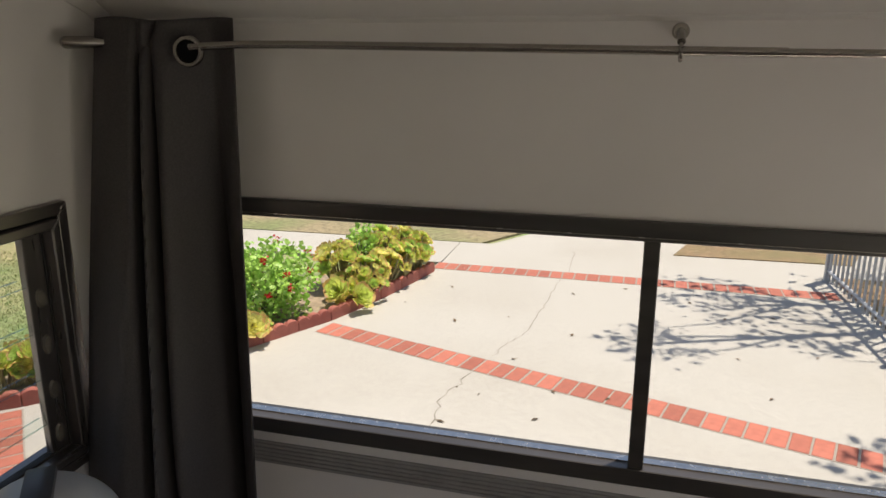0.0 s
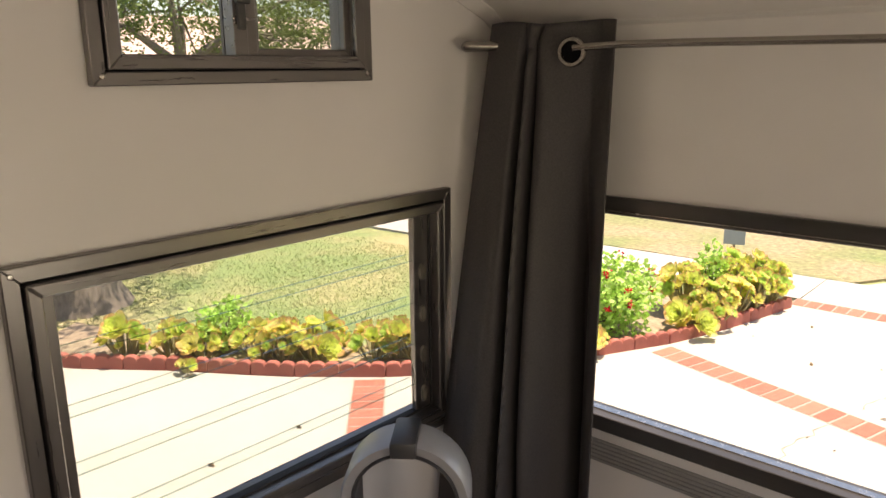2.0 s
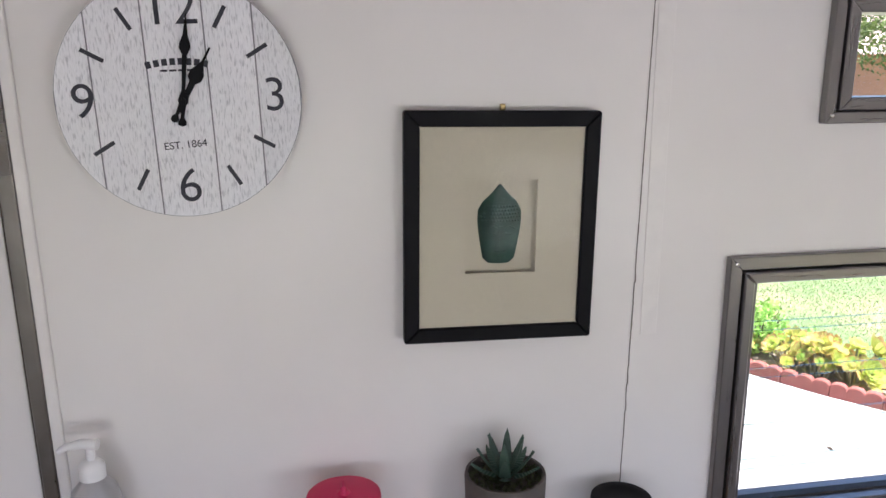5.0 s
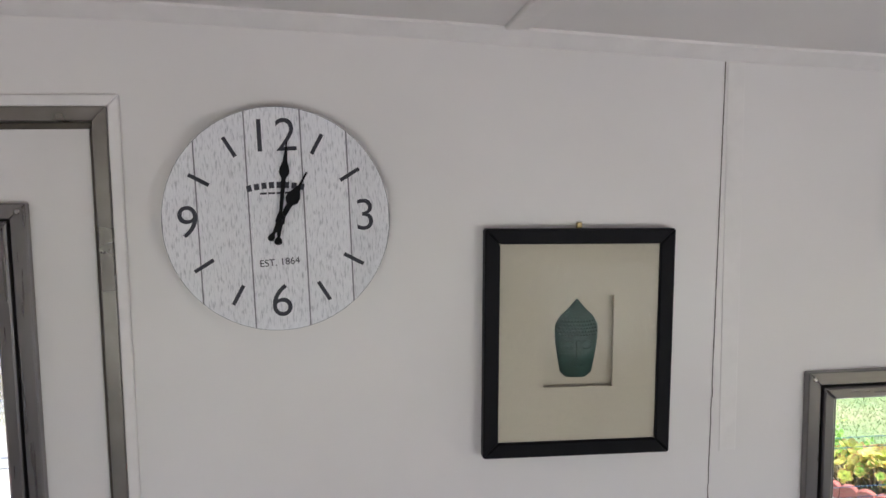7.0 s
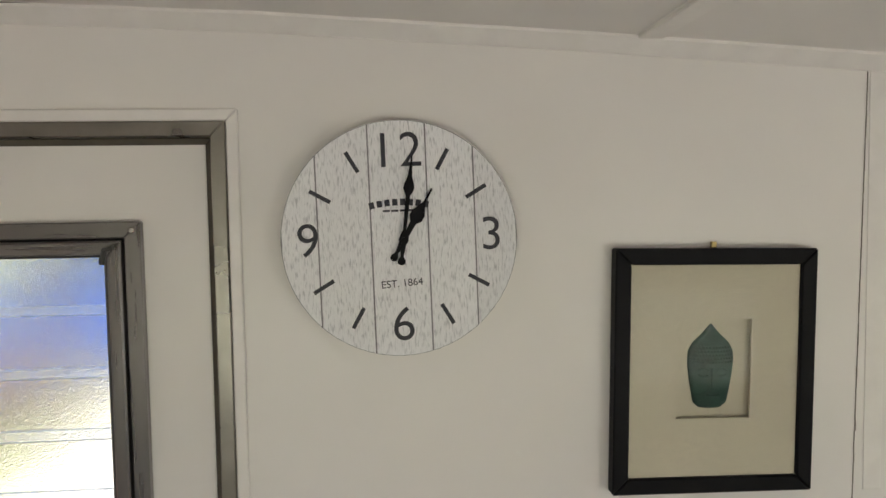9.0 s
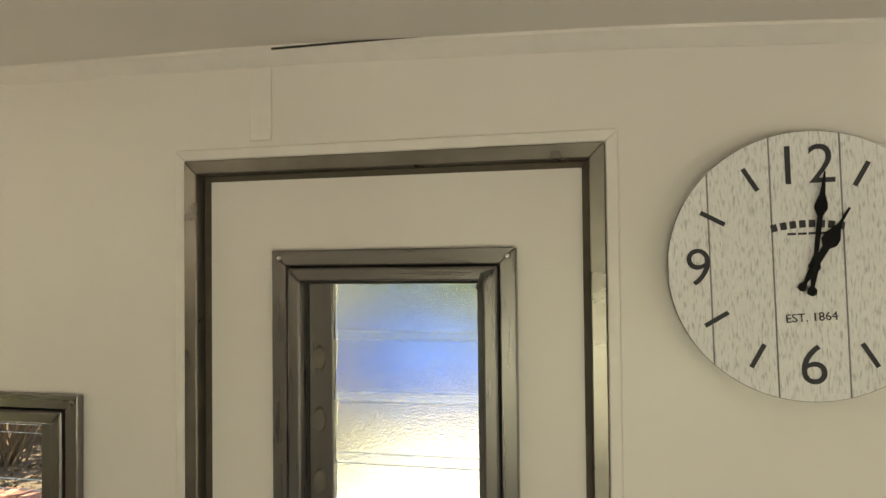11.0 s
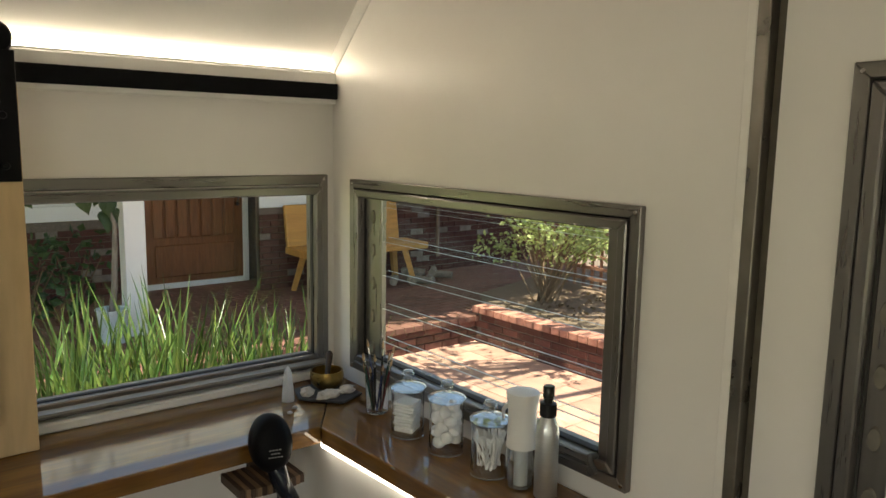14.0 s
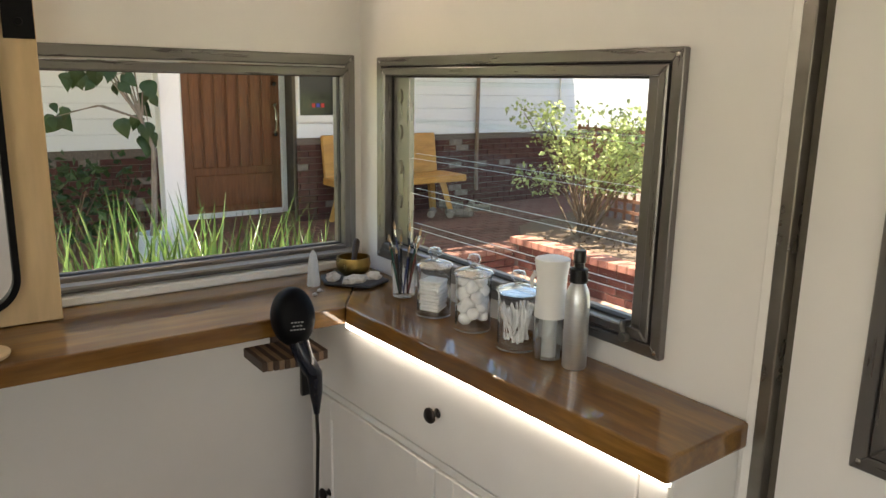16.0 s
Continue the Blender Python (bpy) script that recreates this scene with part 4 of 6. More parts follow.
for ring_n, tiltz, ln, off in ((4, 2.4, 0.066, 0.005), (5, 1.1, 0.058, 0.011), (5, 0.40, 0.044, 0.016)):
    for k in range(ring_n):
        a = 2 * math.pi * k / ring_n + ring_n * 0.7
        bm = bmesh.new()
        leaf_blade(bm, (off * math.cos(a), off * math.sin(a), 0.172), Vector((math.cos(a), math.sin(a), tiltz)), ln, 0.023, 0.5, 0.003, shape=lambda t: (1 - t) ** 0.7 * (0.75 + 0.5 * t))
        part("leaf", bm, ALOE, pot, smooth=True)

pail = turned("lidded_pail", material("black enamel", (0.012, 0.012, 0.013), 0.3, grain=0.1), [(0, 0.035), (0.040, 0.035), (0.042, 0.039), (0.044, 0.138), (0, 0.138)], (-0.875, 0.092, 0.865), "small black lidded pail with a wire handle", "pail")
bm = bmesh.new()
lathe(bm, [(0, 0.147), (0.030, 0.147), (0.034, 0.149), (0.047, 0.147), (0.048, 0.136), (0, 0.136)], None, 32)
part("lid", bm, BLACK, pail, smooth=True)
bm = bmesh.new()
tube(bm, [(0.012, 0.046, 0.138), (0.02, 0.060, 0.135), (0.018, 0.065, 0.12), (0.012, 0.062, 0.09), (0.008, 0.052, 0.07)], 0.002, 6)
part("handle", bm, BLACK, pail, smooth=True)

# ---- tower fan ----
fan = thing("tower_fan", "silver bladeless tower fan with a tall open loop", "fan", Matrix.Translation((-0.80, 0.80, 0)) @ Matrix.Rotation(radians(38), 4, "Z"))
SILVER = material("satin silver plastic", (0.50, 0.51, 0.53), 0.35, 0.25, grain=0.03, scale=60)
bm = bmesh.new()
lathe(bm, [(0, 0.0), (0.11, 0.0), (0.112, 0.01), (0.10, 0.02), (0.075, 0.03), (0.072, 0.20), (0, 0.20)], None, 36)
part("base", bm, SILVER, fan, smooth=True)


def loop_band(r_out, r_in, depth, z_mid, z_top, y_off=0.0, bevel=0.006):
    bm = bmesh.new()
    rows = []
    pts = [(1.0, 0.19), (1.0, 0.5), (1.0, z_mid)] + [(math.cos(radians(a)), z_mid + (z_top - z_mid) * math.sin(radians(a))) for a in range(8, 173, 8)] + [(-1.0, z_mid), (-1.0, 0.5), (-1.0, 0.19)]
    for c, z in pts:
        inner_z = z if z <= z_mid else z_mid + (z - z_mid) * (1 - (r_out - r_in) / (z_top - z_mid))
        xo, xi = c * r_out, c * r_in
        h = depth / 2
        rows.append([bm.verts.new(p) for p in ((xo, y_off - h + bevel, z), (xo, y_off + h - bevel, z), (xo * 0.97, y_off + h, z - (0.003 if z > z_mid else 0)), (xi, y_off + h * 0.9, inner_z), (xi, y_off - h * 0.9, inner_z), (xo * 0.97, y_off - h, z - (0.003 if z > z_mid else 0)))])
    for a, b in zip(rows, rows[1:]):
        for k in range(6):
            bm.faces.new((a[k], a[(k + 1) % 6], b[(k + 1) % 6], b[k]))
    return bm


part("loop", loop_band(0.108, 0.088, 0.085, 0.90, 1.008), SILVER, fan, smooth=True)
part("inner_loop", loop_band(0.0905, 0.084, 0.088, 0.90, 0.990), material("dark grey slot", (0.06, 0.06, 0.065), 0.4), fan, "dark grey inner lip", smooth=True)
part("top_cap", one(-0.022, 0.022, -0.052, 0.047, 0.985, 1.014, 0.006, 2), material("dark grey magnet cap", (0.07, 0.07, 0.075), 0.35), fan, "dark grey remote on the loop's top", smooth=True)

# ---- things on the worktop ----
SITE = Matrix.Translation((0.016, 0.020, 0.011))
GLASSJ = material("jar glass", (0.98, 0.99, 0.99), 0.015, trans=1.0, ior=1.45)
LIDGLASS = pane_glass("lid glass", (0.93, 0.96, 0.97), 3.4)
COTTON = material("white cotton", (0.82, 0.82, 0.81), 0.95, grain=0.05, scale=60, bump=0.5, bump_scale=120)


def apothecary(at, h, r):
    jar = thing("glass_jar", "", "jar", Matrix.Translation(at), group="jars on the worktop")
    bm = bmesh.new()
    lathe(bm, [(0, 0.0), (r * 1.02, 0.0), (r * 1.06, 0.004), (r, 0.010), (r * 0.98, h * 0.5), (r, h - 0.006), (r * 1.04, h), (r * 0.97, h), (r * 0.93, h - 0.008), (r * 0.92, h * 0.5), (r * 0.93, 0.010), (0, 0.008)], None, 36)
    body = part("jar_body", bm, GLASSJ, jar, smooth=True)
    body.visible_shadow = False
    bm = bmesh.new()
    lathe(bm, [(0, h + 0.001), (r * 1.08, h + 0.001), (r * 1.10, h + 0.005), (r * 0.95, h + 0.010), (r * 0.5, h + 0.015), (r * 0.22, h + 0.017), (r * 0.20, h + 0.021), (r * 0.36, h + 0.026), (r * 0.40, h + 0.033), (r * 0.30, h + 0.040), (0, h + 0.043)], None, 30)
    lid = part("lid", bm, LIDGLASS, jar, "clear glass lid with a ball knob", smooth=True)
    lid.visible_shadow = False
    return jar


def cotton_ball(bm, x, y, z, r, seed):
    s = bmesh.ops.create_icosphere(bm, subdivisions=2, radius=r, matrix=Matrix.Translation((x, y, z)))
    for v in s["verts"]:
        d = v.co - Vector((x, y, z))
        v.co += d * 0.25 * noise.noise(v.co * 90 + Vector((seed, 0, 0)))


jar = apothecary((-0.872, -2.034, 0.90), 0.103, 0.036)
jar["label"] = "glass jar with ball lid, holding square cotton pads"
for k in range(9):
    bm = bmesh.new()
    box(bm, -0.024, 0.024, -0.022, 0.022, 0.010 + k * 0.0075, 0.0168 + k * 0.0075, Matrix.Rotation(0.5 + 0.12 * math.sin(k * 2.1), 4, "Z") @ Matrix.Translation((0.001 * (k % 3), 0, 0)))
    part("cotton_pad", bevelled(bm, 0.002), COTTON, jar, smooth=True)
jar = apothecary((-0.884, -1.915, 0.90), 0.110, 0.036)
jar["label"] = "glass jar with ball lid, filled with cotton balls"
rnd = random.Random(7)
for k in range(20):
    bm = bmesh.new()
    a = k * 2.4
    cotton_ball(bm, 0.019 * math.cos(a), 0.019 * math.sin(a), 0.022 + 0.0042 * k, 0.0135, k)
    part("cotton_ball", bm, COTTON, jar, smooth=True)
jar = apothecary((-0.886, -1.785, 0.90), 0.105, 0.0365)
jar["label"] = "glass jar with ball lid, half full of cotton swabs"
for k in range(46):
    a, lean = rnd.uniform(0, 6.28), rnd.uniform(0.25, 0.8)
    b = Vector((rnd.uniform(-0.018, 0.018), rnd.uniform(-0.018, 0.018), 0.011))
    d = Vector((math.cos(a) * lean, math.sin(a) * lean, 1)).normalized()
    e = b + d * 0.074
    rr = math.hypot(e.x, e.y)
    if rr > 0.030:
        e.x, e.y = e.x * 0.030 / rr, e.y * 0.030 / rr
    d = (e - b).normalized()
    bm = bmesh.new()
    ts = (0, 0.004, 0.012, 0.016, 0.058, 0.062, 0.070, 0.074)
    tube(bm, [b + d * t for t in ts], [0.001, 0.0024, 0.0023, 0.0012, 0.0012, 0.0023, 0.0024, 0.001], 6)
    part("cotton_swab", bm, COTTON, jar, smooth=True)

mist = thing("mist_bottle", "clear mist sprayer with a tall white head", "bottle", Matrix.Translation((-0.893, -1.706, 0.90)))
bm = bmesh.new()
lathe(bm, [(0, 0), (0.026, 0), (0.028, 0.003), (0.028, 0.07), (0.026, 0.082), (0.024, 0.082), (0.025, 0.07), (0.025, 0.005), (0, 0.004)], None, 28)
o = part("bottle", bm, LIDGLASS, mist, "clear bottle", smooth=True)
o.visible_shadow = False
bm = bmesh.new()
lathe(bm, [(0, 0.006), (0.013, 0.006), (0.013, 0.082), (0, 0.082)], None, 18)
part("inner_tube", bm, PLASTIC, mist, smooth=True)
bm = bmesh.new()
lathe(bm, [(0, 0.080), (0.0285, 0.080), (0.0275, 0.10), (0.026, 0.13), (0.027, 0.155), (0.031, 0.180), (0.030, 0.184), (0.02, 0.187), (0, 0.188)], None, 32)
part("spray_head", bm, PLASTIC, mist, "white plastic spray head", smooth=True)
bm = bmesh.new()
tube(bm, [(0.012, -0.027, 0.155), (0.014, -0.036, 0.142), (0.012, -0.037, 0.125)], [0.005, 0.004, 0.003], 8)
part("trigger", bm, PLASTIC, mist, smooth=True)

spray = turned("spray_bottle", material("brushed aluminium bottle", (0.66, 0.68, 0.70), 0.38, 0.85, grain=0.06, scale=30, stretch=(1, 1, 12)), [(0, 0), (0.0195, 0), (0.0212, 0.003), (0.0212, 0.118), (0.0195, 0.135), (0.0135, 0.149), (0.011, 0.154), (0, 0.154)], (-0.903, -1.652, 0.90), "brushed aluminium bottle with a black spray top", "bottle", 32)
BPL = material("black plastic", (0.012, 0.012, 0.012), 0.35, grain=0.1)
bm = bmesh.new()
lathe(bm, [(0, 0.152), (0.0145, 0.152), (0.0145, 0.176), (0.009, 0.178), (0.009, 0.186), (0.0105, 0.187), (0.0105, 0.206), (0.009, 0.208), (0, 0.208)], None, 22)
cap = part("spray_top", bm, BPL, spray, "black fine mist top", smooth=True)
bm = bmesh.new()
for k in range(24):
    a = 2 * math.pi * k / 24
    box(bm, 0.0142, 0.0152, -0.0008, 0.0008, 0.153, 0.175, Matrix.Rotation(a, 4, "Z"))
part("ribs", bm, BPL, cap)

cup = thing("brush_cup", "glass tumbler full of make-up brushes", "cup", Matrix.Translation((-0.893, -2.185, 0.90)))
bm = bmesh.new()
lathe(bm, [(0, 0), (0.024, 0), (0.026, 0.003), (0.029, 0.085), (0.0275, 0.085), (0.0245, 0.006), (0, 0.005)], None, 28)
o = part("tumbler", bm, GLASSJ, cup, smooth=True)
o.visible_shadow = False
HANDLES = [BPL, material("dark green lacquer", (0.01, 0.06, 0.04), 0.3), material("dark red lacquer", (0.10, 0.01, 0.01), 0.3), material("deep blue lacquer", (0.01, 0.02, 0.08), 0.3)]
BRISTLE = material("pale bristles", (0.45, 0.30, 0.18), 0.9, grain=0.3, scale=200)
for k in range(11):
    a = k * 2.4
    b = Vector((0.010 * math.cos(a), 0.010 * math.sin(a), 0.008))
    e = Vector((0.026 * math.cos(a + 0.4), 0.026 * math.sin(a + 0.4), 0.086))
    d = (e - b).normalized()
    ln = 0.11 + 0.055 * ((k * 37) % 10) / 10
    bm = bmesh.new()
    tube(bm, [b, b + d * ln * 0.5, b + d * ln * 0.8], [0.0015, 0.0032, 0.0022], 8)
    br = part("brush", bm, HANDLES[k % 4], cup, smooth=True)
    bm = bmesh.new()
    tube(bm, [b + d * ln * 0.79, b + d * ln * 0.9], [0.0023, 0.0026], 8)
    part("ferrule", bm, STEEL, br, smooth=True)
    bm = bmesh.new()
    tube(bm, [b + d * ln * 0.9, b + d * ln * 0.95, b + d * (ln + 0.004)], [0.0026, 0.003, 0.0004], 8)
    part("bristles", bm, BRISTLE, br, smooth=True)

tray = thing("slate_tray", "dark slate tray in the corner", "tray")
part("slab", bevelled(prism(bmesh.new(), [(-0.775, -2.352), (-0.80, -2.425), (-0.90, -2.440), (-0.925, -2.30), (-0.85, -2.268)], 0.902, 0.909), 0.002), material("dark slate", (0.05, 0.05, 0.055), 0.6, grain=0.3, scale=40, bump=0.5, bump_scale=40), tray)
for x, y in ((-0.80, -2.36), (-0.90, -2.42), (-0.90, -2.31), (-0.85, -2.285)):
    part("foot", one(x - 0.004, x + 0.004, y - 0.004, y + 0.004, 0.90, 0.9025), RUBBER, tray)
bowl = turned("singing_bowl", material("hammered brass", (0.40, 0.27, 0.09), 0.3, 1.0, grain=0.25, scale=40, bump=0.5, bump_scale=90), [(0, 0), (0.026, 0.0), (0.040, 0.014), (0.043, 0.030), (0.041, 0.046), (0.038, 0.046), (0.039, 0.030), (0.035, 0.015), (0, 0.006)], (-0.872, -2.385, 0.909), "small hammered brass singing bowl on the tray", "bowl", 32)
mallet = thing("mallet", "dark wooden mallet resting in the brass bowl", "mallet")
bm = bmesh.new()
tube(bm, [(-0.862, -2.370, 0.926), (-0.885, -2.400, 0.958), (-0.897, -2.415, 0.974), (-0.903, -2.423, 0.983), (-0.906, -2.427, 0.987)], [0.0055, 0.0075, 0.0085, 0.0085, 0.004], 12)
part("stick", bm, material("dark mallet wood", (0.045, 0.025, 0.015), 0.5, grain=0.3, scale=30), mallet, smooth=True)
crystal = thing("crystal_point", "frosted white selenite tower", "crystal", Matrix.Translation((-0.757, -2.372, 0.90)))
bm = bmesh.new()
lathe(bm, [(0, 0), (0.0165, 0), (0.0175, 0.004), (0.0125, 0.06), (0.009, 0.076), (0.003, 0.086), (0, 0.087)], None, 6)
part("point", bm, material("selenite", (0.82, 0.83, 0.84), 0.35, trans=0.35, grain=0.08, scale=40, stretch=(6, 6, 1)), crystal)
SHELL = material("white shell", (0.68, 0.63, 0.57), 0.45, grain=0.2, scale=60, second=(0.40, 0.33, 0.27), second_scale=40, second_amount=0.6, bump=0.5, bump_scale=90)


def rock(name, at, size, label, seed):
    ob = thing(name, label, "shell", Matrix.Translation(at))
    bm = bmesh.new()
    s = bmesh.ops.create_icosphere(bm, subdivisions=3, radius=1.0)
    for v in s["verts"]:
        k = 1 + 0.35 * noise.noise(v.co * 2.2 + Vector((seed, 0, 0))) + 0.12 * noise.noise(v.co * 7 + Vector((seed, 3, 0)))
        v.co = Vector((v.co.x * size[0] * k, v.co.y * size[1] * k, max(v.co.z, -0.55) * size[2] * k + size[2] * 0.5))
    part("shell_body", bm, SHELL, ob, smooth=True)


rock("seashell", (-0.802, -2.358, 0.910), (0.017, 0.014, 0.014), "knobbly white seashell on the slate tray", 1)
rock("seashell", (-0.84, -2.318, 0.909), (0.031, 0.018, 0.012), "fan-shaped white shell on the slate tray", 5)
rock("seashell", (-0.892, -2.322, 0.909), (0.021, 0.016, 0.012), "pale rough shell on the slate tray", 9)
rock("pebble", (-0.745, -2.315, 0.901), (0.006, 0.005, 0.004), "tiny white pebble on the worktop", 12)
rock("pebble", (-0.72, -2.29, 0.901), (0.006, 0.005, 0.004), "tiny white pebble on the worktop", 15)

SITE = Matrix()

# ---- hair dryer and holder ----
holder = thing("dryer_holder", "striped laminated wood dryer holder under the worktop", "holder")
STRIPE = [material("walnut strip", (0.05, 0.028, 0.018), 0.5, grain=0.3, scale=20), material("maple strip", (0.20, 0.125, 0.075), 0.5, grain=0.2, scale=20)]
for k in range(13):
    x = -0.506 - 0.0110 * k
    part("strip", one(x - 0.0106, x - 0.0003, -2.20, -2.098 + 0.010 * math.sin(math.pi * k / 12), 0.826, 0.846, 0.0008), STRIPE[k % 2], holder)
part("hanger_plate", one(-0.63, -0.57, -2.215, -2.205, 0.80, 0.857, 0.001), STRIPE[0], holder)
part("back_plate", bevelled(prism(bmesh.new(), [(-0.615, -2.10), (-0.585, -2.10), (-0.585, -2.09), (-0.615, -2.09)], 0.76, 0.826), 0.001), BPL, holder, "dark plate below the holder")
dryer = thing("hair_dryer", "glossy black hair dryer resting in its holder", "hair dryer", Matrix.Translation((-0.005, 0.0, 0.012)))
GLOSSB = material("satin black plastic", (0.004, 0.004, 0.005), 0.5, grain=0.1, scale=30, spec=0.12)
GLOSSH = material("glossy black handle", (0.008, 0.010, 0.018), 0.14, grain=0.1, scale=30)
bm = bmesh.new()
lathe(bm, [(0, 0.008), (0.022, 0.008), (0.034, 0.003), (0.042, -0.008), (0.046, -0.03), (0.045, -0.06), (0.040, -0.08), (0.034, -0.095), (0, -0.095)], Matrix.Translation((-0.569, -2.085, 0.921)) @ Matrix.Rotation(radians(-14), 4, "Z") @ Matrix.Rotation(radians(-74), 4, "X") @ Matrix.Diagonal((0.94, 1.32, 1, 1)), 36)
body = part("barrel", bm, GLOSSB, dryer, smooth=True)
BACK = Matrix.Translation((-0.569, -2.085, 0.921)) @ Matrix.Rotation(radians(-14), 4, "Z") @ Matrix.Rotation(radians(-74), 4, "X")
PALEINK = material("pale grey lettering", (0.28, 0.28, 0.29), 0.5)
for row, (w, n) in enumerate(((0.026, 4), (0.020, 3), (0.030, 5))):
    for k in range(n):
        bm = bmesh.new()
        x = -w / 2 + w * (k + 0.5) / n
        box(bm, x - w / n * 0.36, x + w / n * 0.36, 0.010 + 0.007 * row, 0.0122 + 0.007 * row, 0.0070, 0.0085, BACK)
        part("lettering_bar", bm, PALEINK, dryer)
bm = bmesh.new()
tube(bm, [(-0.574, -2.098, 0.880), (-0.580, -2.078, 0.838), (-0.597, -2.068, 0.80), (-0.599, -2.066, 0.765), (-0.600, -2.066, 0.735), (-0.600, -2.066, 0.715)], [0.021, 0.019, 0.017, 0.014, 0.009, 0.006], 18)
part("handle", bm, GLOSSH, dryer, smooth=True)
bm = bmesh.new()
tube(bm, [(-0.600, -2.066, 0.72), (-0.601, -2.065, 0.66), (-0.598, -2.066, 0.55), (-0.592, -2.07, 0.40), (-0.590, -2.075, 0.2), (-0.59, -2.08, 0.012), (-0.56, -2.10, 0.006)], 0.0038, 8)
part("cable", bm, BPL, dryer, smooth=True)
soapd = thing("wood_dish", "pale wooden dish on the worktop", "dish", Matrix.Translation((-0.045, -2.215, 0.911)))
bm = bmesh.new()
lathe(bm, [(0, 0), (0.04, 0), (0.048, 0.004), (0.050, 0.010), (0.046, 0.011), (0.03, 0.008), (0, 0.007)], None, 28)
part("dish", bm, PLY, soapd, smooth=True)
# ---- outdoors: ground ----
def flat(pts, z, drop=0.06):
    return prism(bmesh.new(), pts, z - drop, z)


def inside(poly, x, y):
    ok, j = False, len(poly) - 1
    for i in range(len(poly)):
        (xi, yi), (xj, yj) = poly[i], poly[j]
        if (yi > y) != (yj > y) and x < (xj - xi) * (y - yi) / (yj - yi) + xi:
            ok = not ok
        j = i
    return ok


BED = [(-5.6, 1.62), (-5.2, 1.80), (-4.55, 2.30), (-3.9, 2.72), (-3.35, 3.18), (-2.95, 3.62), (-2.56, 4.28), (-2.19, 5.0), (-2.0, 5.62), (-1.83, 6.36), (-1.82, 6.52)]
ground = tagged(part("ground", one(-90, 90, -90, 90, GROUND - 0.3, GROUND - 0.03), GRASS), "dry green lawn spreading to the street", "ground", kind="structure")
drive = tagged(part("pavement", flat(BED + [(-1.83, 7.50), (6, 7.9), (6, -3.2), (-9, -3.2), (-9, 1.2)], GROUND), CONCRETE), "pale concrete driveway with cracks and brick bands", "driveway", kind="structure")
walkway = tagged(part("pavement", flat([(-1.835, 6.70), (-1.835, 7.50), (-4.4, 7.40), (-12, 7.1), (-12, 6.2), (-4.0, 6.60)], GROUND), CONCRETE), "pale concrete sidewalk", "sidewalk", kind="structure")
apron = tagged(part("pavement", flat([(-1.5, 7.52), (6, 7.93), (6, 14), (0.6, 14), (-0.3, 9.5)], GROUND - 0.002), CONCRETE), "pale concrete driveway apron", "driveway", kind="structure")
ASPHALT = material("asphalt", (0.06, 0.06, 0.062), 0.9, grain=0.2, scale=60)
tagged(part("road", flat([(-80, 12.5), (80, 14), (80, 22), (-80, 20)], GROUND + 0.004), ASPHALT), "grey asphalt street", "road", kind="structure")
tagged(part("road", flat([(-30, -40), (-22, -40), (-12.5, 12), (-20, 12)], GROUND + 0.004), ASPHALT), "grey asphalt side street", "road", kind="structure")

# cracks in the slab
CRACK = material("dark crack", (0.20, 0.18, 0.15), 0.95, grain=0.3)
rnd = random.Random(11)
for path, w in (([(-0.648, 6.49), (-0.70, 5.6), (-0.742, 5.05), (-0.86, 4.75), (-0.90, 4.55)], 0.008), ([(-0.90, 4.40), (-0.99, 4.24), (-1.05, 3.9), (-1.02, 3.6), (-1.08, 3.2)], 0.010), ([(-0.60, 6.7), (-0.62, 7.5)], 0.008)):
    bm = bmesh.new()
    pts = []
    for (ax, ay), (bx, by) in zip(path, path[1:]):
        n = max(3, int(math.hypot(bx - ax, by - ay) / 0.05))
        pts += [(ax + (bx - ax) * k / n + rnd.gauss(0, 0.012 if w > 0.008 else 0.007), ay + (by - ay) * k / n) for k in range(n)]
    for (ax, ay), (bx, by) in zip(pts, pts[1:]):
        ww = w * rnd.uniform(0.3, 1.0)
        bm.faces.new([bm.verts.new(q) for q in ((ax - ww / 2, ay, GROUND + 0.0012), (ax + ww / 2, ay, GROUND + 0.0012), (bx + ww / 2, by, GROUND + 0.0012), (bx - ww / 2, by, GROUND + 0.0012))])
    part("crack", bm, CRACK, drive, "thin dark crack")
DRYLEAF = leafy("dry leaf litter", (0.16, 0.10, 0.05), (0.10, 0.08, 0.05), 0.4)
bm = bmesh.new()
for k in range(60):
    x, y = rnd.uniform(-4, 1.6), rnd.uniform(1.6, 6.5)
    if inside(BED + [(-9, 9), (-9, 1)], x, y):
        continue
    a, s = rnd.uniform(0, 6.28), rnd.uniform(0.012, 0.035)
    c, d = math.cos(a) * s, math.sin(a) * s
    z = GROUND + 0.004
    bm.faces.new([bm.verts.new(q) for q in ((x - c, y - d, z), (x + d * 0.35, y - c * 0.35, z + 0.006), (x + c, y + d, z + 0.002), (x - d * 0.35, y + c * 0.35, z + 0.004))])
tagged(part("fallen_leaves", bm, DRYLEAF), "scattered dry brown leaves on the concrete", "leaves", kind="stuff")


# ---- brick pieces share one mesh ----
def brick_mesh(name, lx, ly, lz, mat, bevel=0.004):
    bm = bmesh.new()
    box(bm, -lx / 2, lx / 2, -ly / 2, ly / 2, 0, lz)
    return mesh_of(name, bevelled(bm, bevel), mat)


